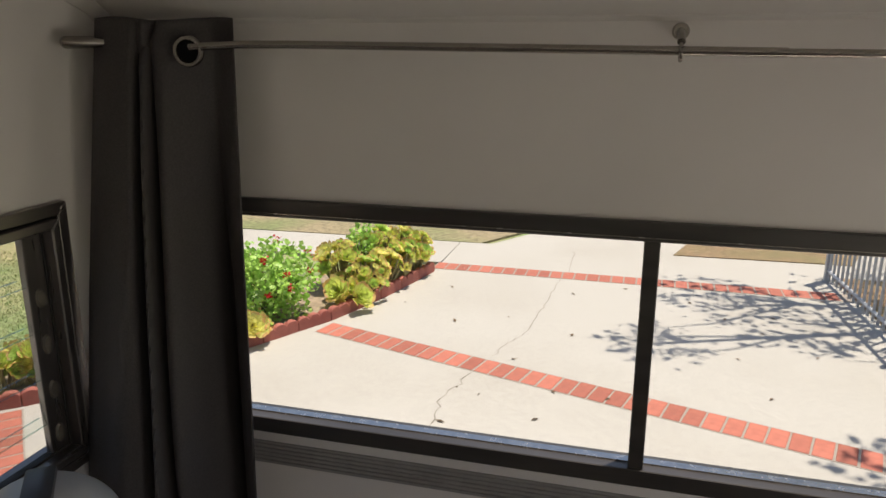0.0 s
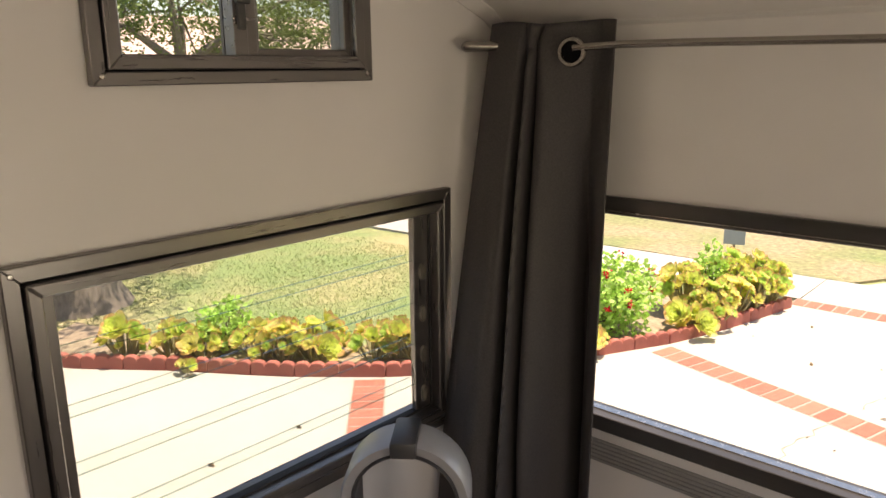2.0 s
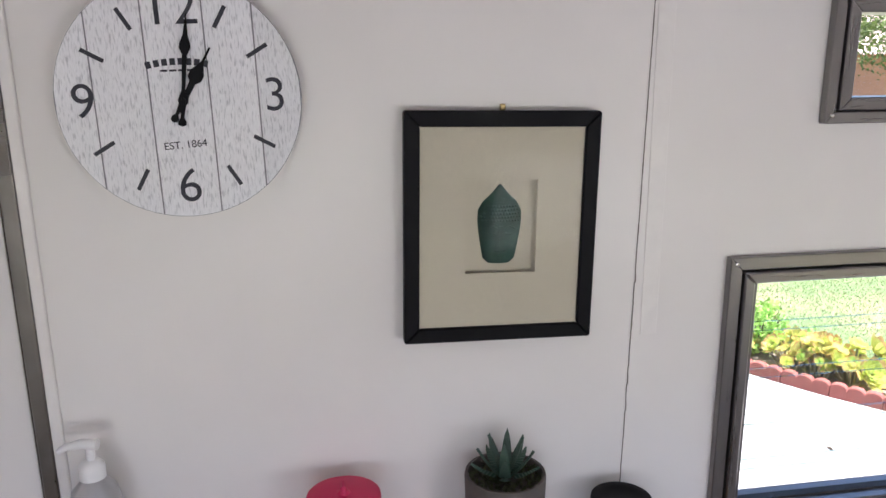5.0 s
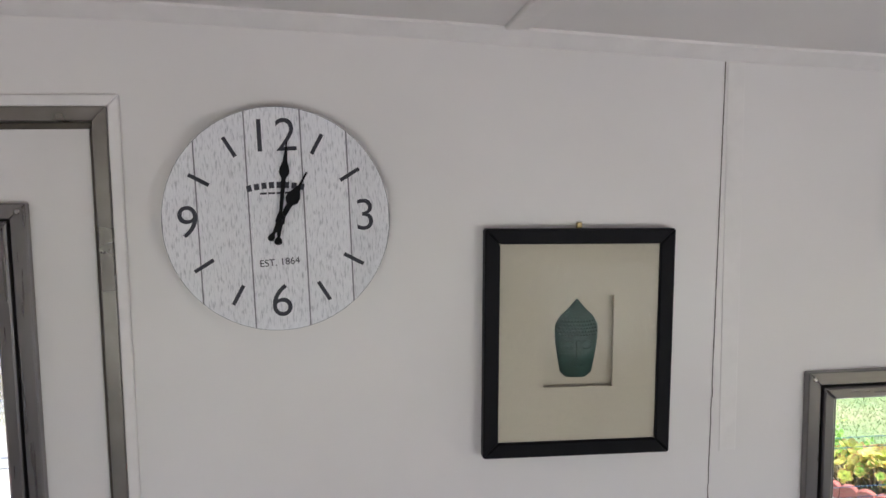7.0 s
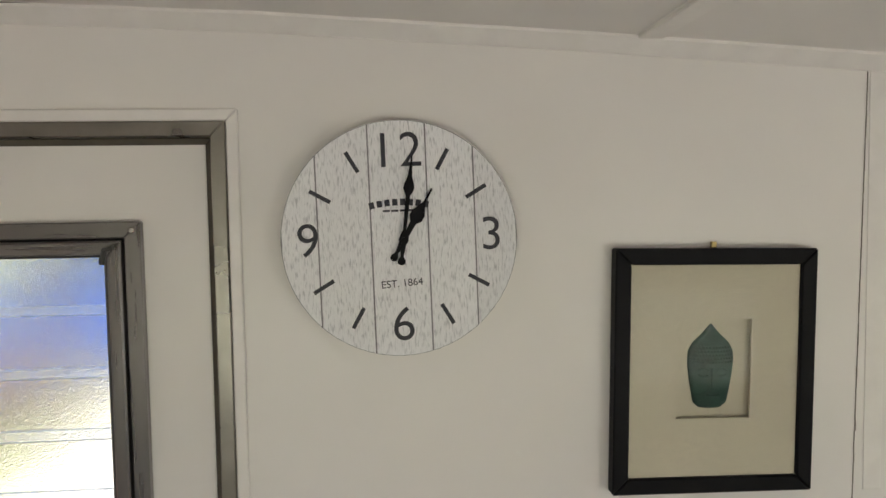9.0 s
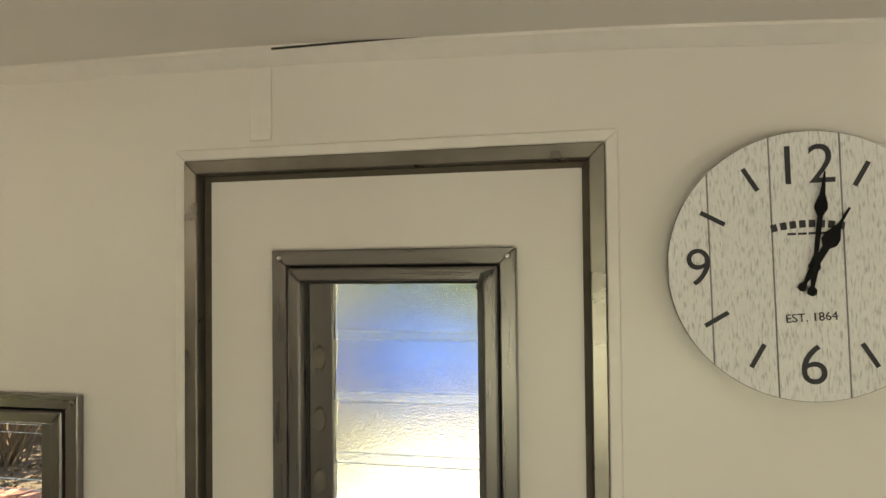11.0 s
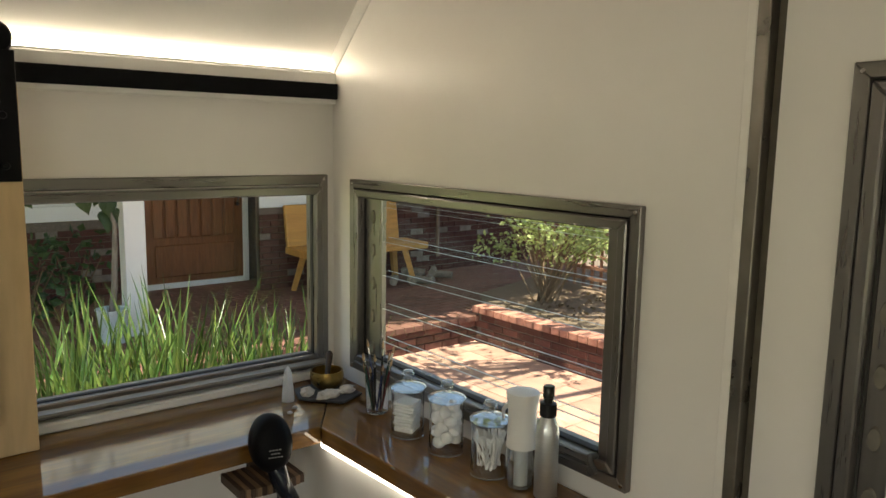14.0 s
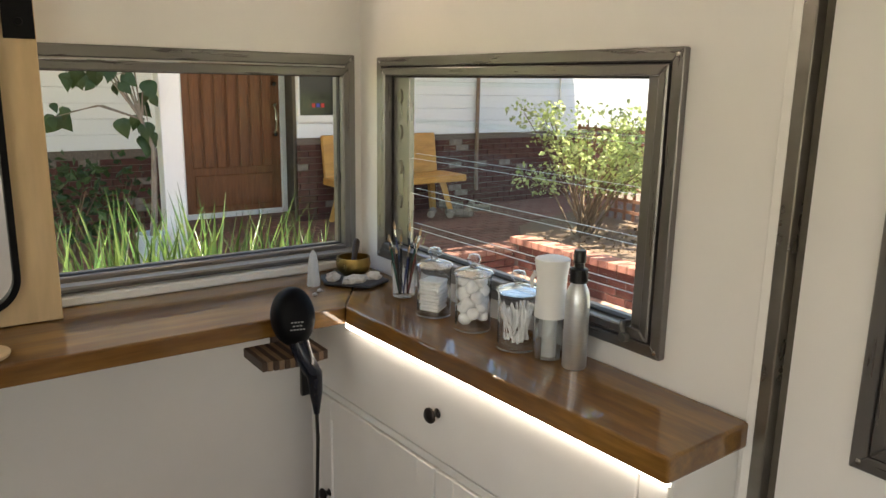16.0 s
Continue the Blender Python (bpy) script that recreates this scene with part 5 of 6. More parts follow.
def piece(name, me, parent, x, y, z, turn=0.0):
    ob = new(name, me)
    ob.parent = parent
    ob.matrix_basis = Matrix.Translation((x, y, z)) @ Matrix.Rotation(turn, 4, "Z")
    return ob


BAND = brick_mesh("brick", 0.098, 0.198, 0.05, BRICK)
rnd = random.Random(2)


def band(p, q, pitch=0.1095):
    (ax, ay), (bx, by) = p, q
    ln, a = math.hypot(bx - ax, by - ay), math.atan2(by - ay, bx - ax)
    bm = bmesh.new()
    m = Matrix.Translation((ax, ay, GROUND)) @ Matrix.Rotation(a, 4, "Z")
    box(bm, 0, ln, -0.108, 0.108, -0.03, 0.002, m)
    part("mortar_bed", bm, MORTAR, drive)
    for k in range(int(ln / pitch)):
        d = (k + 0.5) * pitch
        piece("brick", BAND, drive, ax + d * math.cos(a), ay + d * math.sin(a), GROUND - 0.046 + rnd.uniform(0, 0.002), a + rnd.gauss(0, 0.012))


band((-2.20, 4.785), (2.6, 3.43))
band((-1.85, 6.575), (1.75, 6.575))
band((-3.40, 3.05), (-1.9, 1.55))

# ---- scalloped edging and planting bed ----
EDGE = material("red scalloped edging", (0.34, 0.11, 0.085), 0.9, grain=0.15, scale=25, vary=0.12, bump=0.3, bump_scale=50)
bed = thing("flower_bed", "planting bed edged with red scalloped concrete", "flower bed", kind="structure")
BEDIN = [(-6.0, 2.25), (-5.2, 2.45), (-4.3, 3.05), (-3.6, 3.6), (-3.15, 4.25), (-2.8, 5.0), (-2.75, 5.7), (-2.55, 6.5)]
part("soil", flat(BED[:10] + BEDIN[::-1], GROUND + 0.03), SOIL, bed)
bm = bmesh.new()
NS = 3
prof = [(0, 0)] + [(0.10 * (i + (1 - math.cos(math.pi * t / 6)) / 2), 0.075 + 0.028 * math.sin(math.pi * t / 6)) for i in range(NS) for t in range(0, 7)] + [(0.10 * NS, 0)]
prof = [p for k, p in enumerate(prof) if k == 0 or p != prof[k - 1]]
lo, hi = [bm.verts.new((x, -0.025, z)) for x, z in prof], [bm.verts.new((x, 0.025, z)) for x, z in prof]
for k in range(len(prof)):
    bm.faces.new((lo[k], lo[(k + 1) % len(prof)], hi[(k + 1) % len(prof)], hi[k]))
bm.faces.new(lo), bm.faces.new(hi)
SCALLOP = mesh_of("edging_stone", bevelled(bm, 0.006), EDGE)
segs = list(zip(BED, BED[1:]))
total = sum(math.hypot(b[0] - a[0], b[1] - a[1]) for a, b in segs)


def along(d):
    for a, b in segs:
        ln = math.hypot(b[0] - a[0], b[1] - a[1])
        if d <= ln:
            return a[0] + (b[0] - a[0]) * d / ln, a[1] + (b[1] - a[1]) * d / ln
        d -= ln
    return segs[-1][1]


d = 0.0
while d < total - 0.3:
    (ax, ay), (bx, by) = along(d), along(d + 0.3)
    ob = piece("edging_stone", SCALLOP, bed, ax, ay, GROUND - 0.005, math.atan2(by - ay, bx - ax))
    d += 0.303

# ---- succulents ----
AEON = [leafy("aeonium leaf", (0.66, 0.76, 0.20), (0.74, 0.68, 0.20), 0.2, 0.4), leafy("aeonium green leaf", (0.50, 0.70, 0.18), (0.66, 0.74, 0.20), 0.2, 0.4), leafy("aeonium yellow leaf", (0.76, 0.76, 0.26), (0.72, 0.62, 0.20), 0.2, 0.4)]
AEON_RIM = leafy("aeonium red rim", (0.70, 0.42, 0.18), (0.70, 0.60, 0.22), 0.3, 0.4)
for m_leaf in AEON + [AEON_RIM]:
    m_leaf.node_tree.nodes["Mix Shader"].inputs[0].default_value = 0.62
PALESTEM = material("succulent stem", (0.30, 0.27, 0.14), 0.8, grain=0.3, scale=40)
STEM = material("woody stem", (0.16, 0.11, 0.07), 0.9, grain=0.3, scale=40)


def rosette_mesh(mat, r, seed):
    """Cupped rosette: spoon-shaped leaves, upright and tight in the middle, spread at the rim, with reddish tips."""
    rr = random.Random(seed)
    bm = bmesh.new()
    for k in range(44):
        t = k / 44
        a = k * 2.39996
        d = Vector((math.cos(a), math.sin(a), 0.30 + 1.5 * (1 - t)))
        ln = r * (0.30 + 0.72 * t) * rr.uniform(0.88, 1.1)
        leaf_blade(bm, (0.2 * r * t * math.cos(a), 0.2 * r * t * math.sin(a), 0.10 * r * (1 - t)), d, ln, ln * 0.60, 0.75, 0, 5, shape=lambda s: (0.30, 0.50, 0.80, 1.0, 0.92, 0.34)[int(s * 5 + 0.01)])
    me = mesh_of("rosette", bm, mat, True)
    me.materials.append(AEON_RIM)
    for f in me.polygons:
        if (f.index % 10) // 2 == 4 and f.index > 330:
            f.material_index = 1
    return me


ROSETTES = [rosette_mesh(AEON[i % 3], 0.070 + 0.012 * (i % 4), i) for i in range(6)]


def aeonium(x, y, size, n, seed, height=0.2):
    rr = random.Random(seed)
    ob = thing("aeonium", "clump of yellow-green aeonium rosettes with reddish rims", "succulent", Matrix.Translation((x, y, GROUND + 0.02)), group="succulents in the bed")
    bm = bmesh.new()
    spots = []
    for k in range(int(n * 3.2)):
        a, r = rr.uniform(0, 6.28), 0.95 * size * math.sqrt(rr.random())
        z = 0.78 * height * rr.uniform(0.45, 1.1) * math.sqrt(max(1 - (r / (1.2 * size)) ** 2, 0.02)) + 0.03
        spots.append((r * math.cos(a), r * math.sin(a), z, a, 0.25 + 0.85 * r / size))
        tube(bm, [(r * 0.4 * math.cos(a), r * 0.4 * math.sin(a), -0.01), (r * 0.8 * math.cos(a), r * 0.8 * math.sin(a), z * 0.6), spots[-1][:3]], 0.008, 6)
    part("stems", bm, PALESTEM, ob)
    for px, py, pz, a, lean in spots:
        ro = new("rosette", ROSETTES[rr.randrange(6)])
        ro.parent = ob
        s = (0.45 if size < 0.1 else 1.0) * rr.choice((0.4, 0.5, 0.5, 0.6, 0.7, 0.8, 1.15))
        ro.matrix_basis = Matrix.Translation((px, py, pz)) @ Matrix.Rotation(a, 4, "Z") @ Matrix.Rotation(lean, 4, "Y") @ Matrix.Rotation(rr.uniform(-0.25, 0.25), 4, "X") @ Matrix.Rotation(rr.uniform(0, 6.28), 4, "Z") @ Matrix.Diagonal((s, s, s, 1))


for x, y, s, n, h in ((-4.55, 2.52, 0.16, 7, 0.2), (-4.05, 2.85, 0.15, 7, 0.26), (-3.5, 3.42, 0.16, 7, 0.3), (-2.9, 4.15, 0.16, 8, 0.25), (-5.0, 2.18, 0.17, 7, 0.27), (-4.78, 2.42, 0.2, 8, 0.22), (-4.22, 2.78, 0.18, 7, 0.24), (-3.95, 3.02, 0.2, 9, 0.25), (-3.62, 3.30, 0.18, 8, 0.22), (-3.38, 3.48, 0.17, 8, 0.25), (-3.18, 3.78, 0.2, 9, 0.36), (-3.0, 3.95, 0.18, 8, 0.25), (-4.42, 2.32, 0.06, 3, 0.06),
                      (-2.62, 4.38, 0.16, 7, 0.14), (-2.20, 5.28, 0.17, 8, 0.20), (-2.16, 5.48, 0.2, 11, 0.38), (-2.10, 5.72, 0.2, 12, 0.36), (-2.38, 5.62, 0.22, 12, 0.46), (-2.02, 5.98, 0.2, 12, 0.42), (-2.25, 6.0, 0.22, 12, 0.50), (-1.98, 6.28, 0.19, 12, 0.40), (-2.2, 6.38, 0.2, 10, 0.46)):
    aeonium(x, y, s, n, int(x * 100 + y * 37), h)


def leaf_cloud(bm, n, centre, radii, size, seed, hollow=0.55, droop=0.0, wide=0.55):
    """Loose crown of small folded leaves round a centre, denser near its surface, with an uneven outline."""
    rr = random.Random(seed)
    c = Vector(centre)
    for k in range(n):
        while True:
            p = Vector((rr.uniform(-1, 1), rr.uniform(-1, 1), rr.uniform(-1, 1)))
            if hollow < p.length < 1 or (p.length < 1 and rr.random() < 0.15):
                break
        f = 1 + 0.45 * noise.noise(p * 2.3 + Vector((seed, 0, 0)))
        q = c + Vector((p.x * radii[0], p.y * radii[1], p.z * radii[2])) * f
        if noise.noise(q * (1.6 / max(radii)) * 2.2 + Vector((0, seed, 0))) < -0.22:
            continue
        d = Vector((rr.gauss(0, 1), rr.gauss(0, 1), rr.gauss(0, 0.7) - droop)).normalized()
        s = d.cross(Vector((rr.gauss(0, 1), rr.gauss(0, 1), rr.gauss(0, 1)))).normalized()
        up = s.cross(d)
        z = size * rr.uniform(0.6, 1.3)
        a, b, e, g, h = q, q + d * z * 0.5 + s * z * wide / 2 + up * z * 0.08, q + d * z, q + d * z * 0.5 - s * z * wide / 2 + up * z * 0.08, q + d * z * 0.5
        va, vb, ve, vg, vh = [bm.verts.new(v) for v in (a, b, e, g, h)]
        bm.faces.new((va, vb, ve, vh)), bm.faces.new((va, vh, ve, vg))


GERAN = leafy("geranium leaf", (0.34, 0.58, 0.11), (0.46, 0.64, 0.17), 0.3)
REDPETAL = leafy("red petal", (0.55, 0.015, 0.02), None, 0.2)


def geranium(x, y, radii, n, flowers, seed, label):
    ob = thing("geranium", label, "shrub", Matrix.Translation((x, y, GROUND + 0.02)))
    rr = random.Random(seed)
    bm = bmesh.new()
    for k in range(14):
        a = rr.uniform(0, 6.28)
        e = (radii[0] * 0.7 * math.cos(a), radii[1] * 0.7 * math.sin(a), radii[2] * rr.uniform(0.6, 1.5))
        tube(bm, [(0, 0, -0.02), (e[0] * 0.5, e[1] * 0.5, e[2] * 0.6), e], [0.01, 0.007, 0.003], 6)
    part("stems", bm, STEM, ob)
    bm = bmesh.new()
    leaf_cloud(bm, n * 2, (0, 0, radii[2] * 0.95), radii, 0.042, seed, 0.4, 0, 0.95)
    part("foliage", bm, GERAN, ob)
    for k in range(flowers):
        a, h = rr.uniform(0, 6.28), rr.uniform(0.9, 2.1)
        p = Vector((radii[0] * 0.9 * math.cos(a), radii[1] * 0.9 * math.sin(a), radii[2] * h))
        bm = bmesh.new()
        for j in range(22):
            leaf_cloud(bm, 1, p + Vector((rr.gauss(0, 0.014), rr.gauss(0, 0.014), rr.gauss(0, 0.012))), (0.004, 0.004, 0.004), 0.022, j + k * 31, 0, 0, 0.9)
        part("flower_head", bm, REDPETAL, ob, "red flower head")


geranium(-2.66, 4.85, (0.34, 0.34, 0.30), 1500, 9, 3, "bushy green geranium with red flowers")
geranium(-2.30, 5.85, (0.16, 0.18, 0.28), 500, 0, 5, "bright green shrub among the succulents")
geranium(-4.55, 2.72, (0.20, 0.20, 0.20), 420, 0, 8, "low light green shrub behind the edging")
geranium(-4.30, 2.95, (0.15, 0.15, 0.12), 260, 0, 9, "low light green shrub behind the edging")

# lawn tufts near the windows
BLADE = leafy("lawn blade", (0.25, 0.34, 0.13), (0.42, 0.38, 0.20), 0.2)
bm = bmesh.new()
rnd = random.Random(21)
for k in range(120000):
    x, y = rnd.uniform(-10.5, -2.4), rnd.uniform(2.0, 11.0)
    if inside(BED + [(-1.8, 7.5), (-12, 7.3), (-12, 6.1), (-4.0, 6.5), (-2.6, 6.4)] + BEDIN[::-1][1:], x, y) or (6.0 < y < 7.6 and x > -12) or inside(BED[:10] + BEDIN[::-1], x, y) or inside([(-5.7, 1.5), (-1.7, 6.6), (3, 3), (-2, 0)], x, y):
        continue
    if noise.noise((x * 0.5, y * 0.5, 3.0)) < -0.1 and rnd.random() < 0.6:
        continue
    h = rnd.uniform(0.012, 0.03)
    a = rnd.uniform(0, 6.28)
    c, s = 0.005 * math.cos(a), 0.005 * math.sin(a)
    z = GROUND - 0.031
    bm.faces.new([bm.verts.new(q) for q in ((x - c, y - s, z), (x + c, y + s, z), (x + rnd.gauss(0, 0.015), y + rnd.gauss(0, 0.015), z + h))])
tagged(part("grass", bm, BLADE), "short patchy green and straw lawn grass", "grass", kind="stuff")

# ---- small sign post, fence ----
sign = thing("yard_sign", "small grey yard sign on a thin stake by the sidewalk", "sign", Matrix.Translation((-2.9, 7.95, GROUND)) @ Matrix.Rotation(radians(15), 4, "Z"))
part("plate", one(-0.11, 0.11, -0.006, 0.006, 0.10, 0.36, 0.002), material("grey sign plate", (0.30, 0.34, 0.36), 0.5, grain=0.05), sign)
part("stake", one(-0.012, 0.012, 0.006, 0.016, -0.02, 0.34), STEM, sign)
FENCEM = material("grey painted steel", (0.45, 0.46, 0.48), 0.5, 0.2, grain=0.08, scale=40)
fence = thing("fence", "grey painted steel picket fence beside the driveway", "fence")
PK = brick_mesh("picket", 0.018, 0.018, 1.10, FENCEM, 0.002)
for k in range(34):
    y = 7.0 - 0.105 * k
    piece("picket", PK, fence, 1.655 + 0.085 * (7.0 - y), y, GROUND + 0.03, 0.1)
PO = brick_mesh("post", 0.05, 0.05, 1.22, FENCEM, 0.003)
for y in (7.05, 5.3, 3.5):
    piece("post", PO, fence, 1.655 + 0.085 * (7.0 - y), y, GROUND - 0.02)
for z in (0.10, 1.02):
    bm = bmesh.new()
    tube(bm, [(1.65, 7.05, GROUND + z), (1.955, 3.5, GROUND + z)], 0.016, 6)
    part("rail", bm, FENCEM, fence)
LITTER = material("bark litter", (0.24, 0.16, 0.09), 0.95, grain=0.4, scale=25, second=(0.14, 0.15, 0.06), second_scale=2, bump=0.8, bump_scale=25)
tagged(part("ground", flat([(1.72, 7.1), (2.02, 3.4), (6, 3.4), (6, 7.1)], GROUND + 0.02), LITTER), "leaf litter strip behind the fence", "ground", kind="structure")
tagged(part("ground", flat([(0.35, 7.55), (2.0, 7.62), (2.4, 8.8), (0.7, 8.7)], GROUND + 0.01), LITTER), "dry mulch patch by the sidewalk", "ground", kind="structure")
tagged(part("ground", flat([(-12, 7.25), (-4.4, 7.45), (-1.62, 7.54), (-0.55, 9.4), (-12, 9.4)], GROUND - 0.004), material("straw lawn", (0.27, 0.22, 0.13), 0.95, grain=0.45, scale=18, second=(0.15, 0.19, 0.07), second_scale=0.9, second_amount=0.9, bump=0.6, bump_scale=40)), "dry straw-coloured parkway lawn", "lawn", kind="structure")

# ---- trees ----
BARK = material("grey bark", (0.20, 0.17, 0.14), 0.95, grain=0.35, scale=12, stretch=(3, 3, 0.6), bump=1.0, bump_scale=18)
OAK = leafy("tree leaf", (0.06, 0.11, 0.03), (0.12, 0.17, 0.05), 0.4)
LIGHTLEAF = leafy("light tree leaf", (0.14, 0.20, 0.05), (0.22, 0.26, 0.08), 0.4)


def tree(x, y, trunk, radius, blobs, leaf, n, mat, seed, label, name="tree", bare=None):
    """Tapered trunk that forks into limbs, one for each clump of the crown; blobs are (dx, dy, z, radius)."""
    rr = random.Random(seed)
    ob = thing(name, label, "tree", Matrix.Translation((x, y, GROUND)))
    bm = bmesh.new()
    fork = Vector((rr.uniform(-0.1, 0.1), rr.uniform(-0.1, 0.1), trunk))
    tube(bm, [(0, 0, -0.05), (0.01, 0, 0.15), Vector((0.02, 0.03, trunk * 0.5)), fork], [radius * 1.5, radius * 1.1, radius * 0.95, radius * 0.8], 12)
    for dx, dy, z, r in blobs:
        e = Vector((dx, dy, z))
        mid = fork.lerp(e, 0.5) + Vector((rr.uniform(-0.2, 0.2), rr.uniform(-0.2, 0.2), 0.15 * r))
        tube(bm, [fork - Vector((0, 0, 0.1)), mid, e], [radius * 0.55, radius * 0.3, radius * 0.08], 8)
        for k in range(5):
            q = e + Vector((rr.gauss(0, 0.5), rr.gauss(0, 0.5), rr.gauss(0, 0.35))) * r
            tube(bm, [mid.lerp(e, 0.4), mid.lerp(q, 0.7), q], [radius * 0.16, radius * 0.09, radius * 0.03], 5)
    part("trunk", bm, BARK, ob, smooth=True)
    bm = bmesh.new()
    for i, (dx, dy, z, r) in enumerate(blobs):
        leaf_cloud(bm, int(n * r * r), (dx, dy, z), (r, r, r * 0.7), leaf, seed * 17 + i, 0.35, 0.3)
    part("crown", bm, mat, ob)
    return ob


tree(3.5, 6.9, 2.4, 0.14, [(-0.9, 0.3, 3.5, 0.75), (-1.6, -0.4, 3.9, 0.7), (0.3, -0.6, 4.0, 1.0), (-0.6, -1.6, 3.8, 0.7), (-2.2, 0.2, 4.3, 0.55), (0.2, 1.0, 4.4, 1.1), (-1.4, -2.6, 4.2, 0.5), (-2.6, -1.0, 4.5, 0.4), (0.2, -2.6, 4.0, 0.7)], 0.10, 1000, OAK, 3, "leafy street tree shading the driveway")
tree(-6.6, 2.55, 2.6, 0.30, [(0.2, 0.6, 3.4, 1.2), (-1.0, -0.4, 3.8, 1.3), (0.5, -1.2, 3.9, 1.1), (1.0, 0.5, 4.4, 1.2), (-0.6, 1.4, 3.2, 1.0), (-0.2, 0.4, 4.6, 1.0)], 0.075, 1300, OAK, 5, "old thick-trunked tree on the lawn")
tree(-6.6, -3.4, 2.8, 0.16, [(0.9, -1.1, 3.6, 0.8), (1.9, -1.9, 4.0, 0.8), (0.4, -2.4, 3.8, 0.8), (2.6, -0.9, 4.4, 0.6), (1.2, -3.2, 4.3, 0.7), (3.0, -2.4, 4.6, 0.6), (3.6, -1.4, 4.4, 0.6), (0.0, 0.3, 4.0, 1.0), (4.2, -2.8, 4.6, 0.7), (2.2, -3.6, 4.8, 0.8), (3.4, -3.8, 4.9, 0.7), (4.7, -1.4, 4.5, 0.6), (5.5, -2.2, 4.6, 0.55), (5.0, -0.6, 4.4, 0.5)], 0.12, 620, LIGHTLEAF, 7, "light green tree over the patio")
tree(-16.0, 9.0, 2.2, 0.22, [(0, 0, 3.6, 1.7), (1.2, 1.5, 3.0, 1.4), (-0.6, -1.8, 3.2, 1.5), (0.6, 3.2, 3.0, 1.5), (0.4, -0.5, 5.0, 1.5), (0.6, 4.2, 4.2, 1.3)], 0.10, 1900, LIGHTLEAF, 9, "leafy street tree across the lawn")
tree(-13.0, 14.5, 2.0, 0.25, [(0, 0, 3.4, 1.8), (1.4, -1.2, 2.8, 1.4), (-1.5, 1.4, 3.2, 1.6), (0.5, 1.8, 3.4, 1.5), (0.2, 0.1, 5.2, 1.5)], 0.11, 1300, OAK, 10, "dark leafy tree by the street")
tree(-22.0, 5.0, 2.4, 0.25, [(0, 0, 4.6, 1.8), (1.2, 1.9, 4.4, 1.5), (0.3, -2.2, 4.6, 1.7), (0.4, 0.2, 6.0, 1.6)], 0.14, 600, LIGHTLEAF, 12, "leafy tree in front of the orange house")
PINKP = leafy("pink petal", (0.55, 0.06, 0.20), None, 0.2)
ole = thing("oleander", "tall shrub with pink flowers near the window", "shrub", Matrix.Translation((-3.9, 1.05, GROUND)))
bm = bmesh.new()
for k in range(7):
    tube(bm, [(0, 0, 0), (0.1 * math.cos(k), 0.1 * math.sin(k), 1.1), (0.28 * math.cos(k * 1.3), 0.28 * math.sin(k * 1.3), 2.1)], [0.02, 0.014, 0.006], 6)
part("stems", bm, STEM, ole)
bm = bmesh.new()
leaf_cloud(bm, 420, (0, 0, 2.0), (0.30, 0.30, 0.42), 0.14, 4, 0.2, 0, 0.3)
part("foliage", bm, LIGHTLEAF, ole)
for k in range(4):
    bm = bmesh.new()
    leaf_cloud(bm, 26, (0.22 * math.cos(k * 2), 0.22 * math.sin(k * 2), 2.05 + 0.1 * k), (0.05, 0.05, 0.05), 0.04, k, 0, 0, 0.9)
    part("flower_head", bm, PINKP, ole, "pink flower head")

# ---- far houses ----
def gable_house(x, y, turn, w, d, h, rise, wall, roof, label):
    ob = thing("house", label, "house", Matrix.Translation((x, y, GROUND)) @ Matrix.Rotation(radians(turn), 4, "Z"))
    part("wall", one(-w / 2, w / 2, -d / 2, d / 2, 0, h), wall, ob)
    bm = bmesh.new()
    e = 0.5
    v = [bm.verts.new(p) for p in ((-w / 2 - e, -d / 2 - e, h - 0.1), (w / 2 + e, -d / 2 - e, h - 0.1), (w / 2 + e, d / 2 + e, h - 0.1), (-w / 2 - e, d / 2 + e, h - 0.1), (-w / 2 + d / 3, 0, h + rise), (w / 2 - d / 3, 0, h + rise))]
    for f in ((0, 1, 5, 4), (2, 3, 4, 5), (1, 2, 5), (3, 0, 4), (3, 2, 1, 0)):
        bm.faces.new([v[i] for i in f])
    part("roof", bm, roof, ob)
    for k in range(3):
        u = -w / 3 + k * w / 3
        wn = part("window", one(u - 0.6, u + 0.6, -d / 2 - 0.03, -d / 2 + 0.01, 0.9, 2.0), material("white window frame", (0.7, 0.7, 0.68), 0.5), ob)
        part("pane", one(u - 0.52, u + 0.52, -d / 2 - 0.04, -d / 2 - 0.03, 0.98, 1.92), material("dark window glass", (0.04, 0.05, 0.06), 0.05), wn)
    return ob


gable_house(-31, 18.5, 62, 16, 9, 2.55, 1.9, material("orange stucco", (0.55, 0.27, 0.14), 0.9, grain=0.08, scale=6), material("pink clay roof", (0.50, 0.36, 0.31), 0.9, grain=0.2, scale=5, stretch=(1, 6, 1)), "orange stucco house with a pale clay roof")

hedge = thing("hedge", "dark green hedge beyond the driveway", "hedge", Matrix.Translation((-12.6, -4.0, GROUND)))
bm = bmesh.new()
for k in range(8):
    tube(bm, [(0, -2.4 + 0.7 * k, 0), (0.1, -2.4 + 0.7 * k, 1.0), (0.0, -2.3 + 0.7 * k, 2.0)], [0.05, 0.04, 0.015], 6)
part("stems", bm, STEM, hedge)
bm = bmesh.new()
leaf_cloud(bm, 11000, (0, 0, 1.8), (0.9, 3.2, 1.9), 0.15, 77, 0.2)
part("foliage", bm, OAK, hedge)

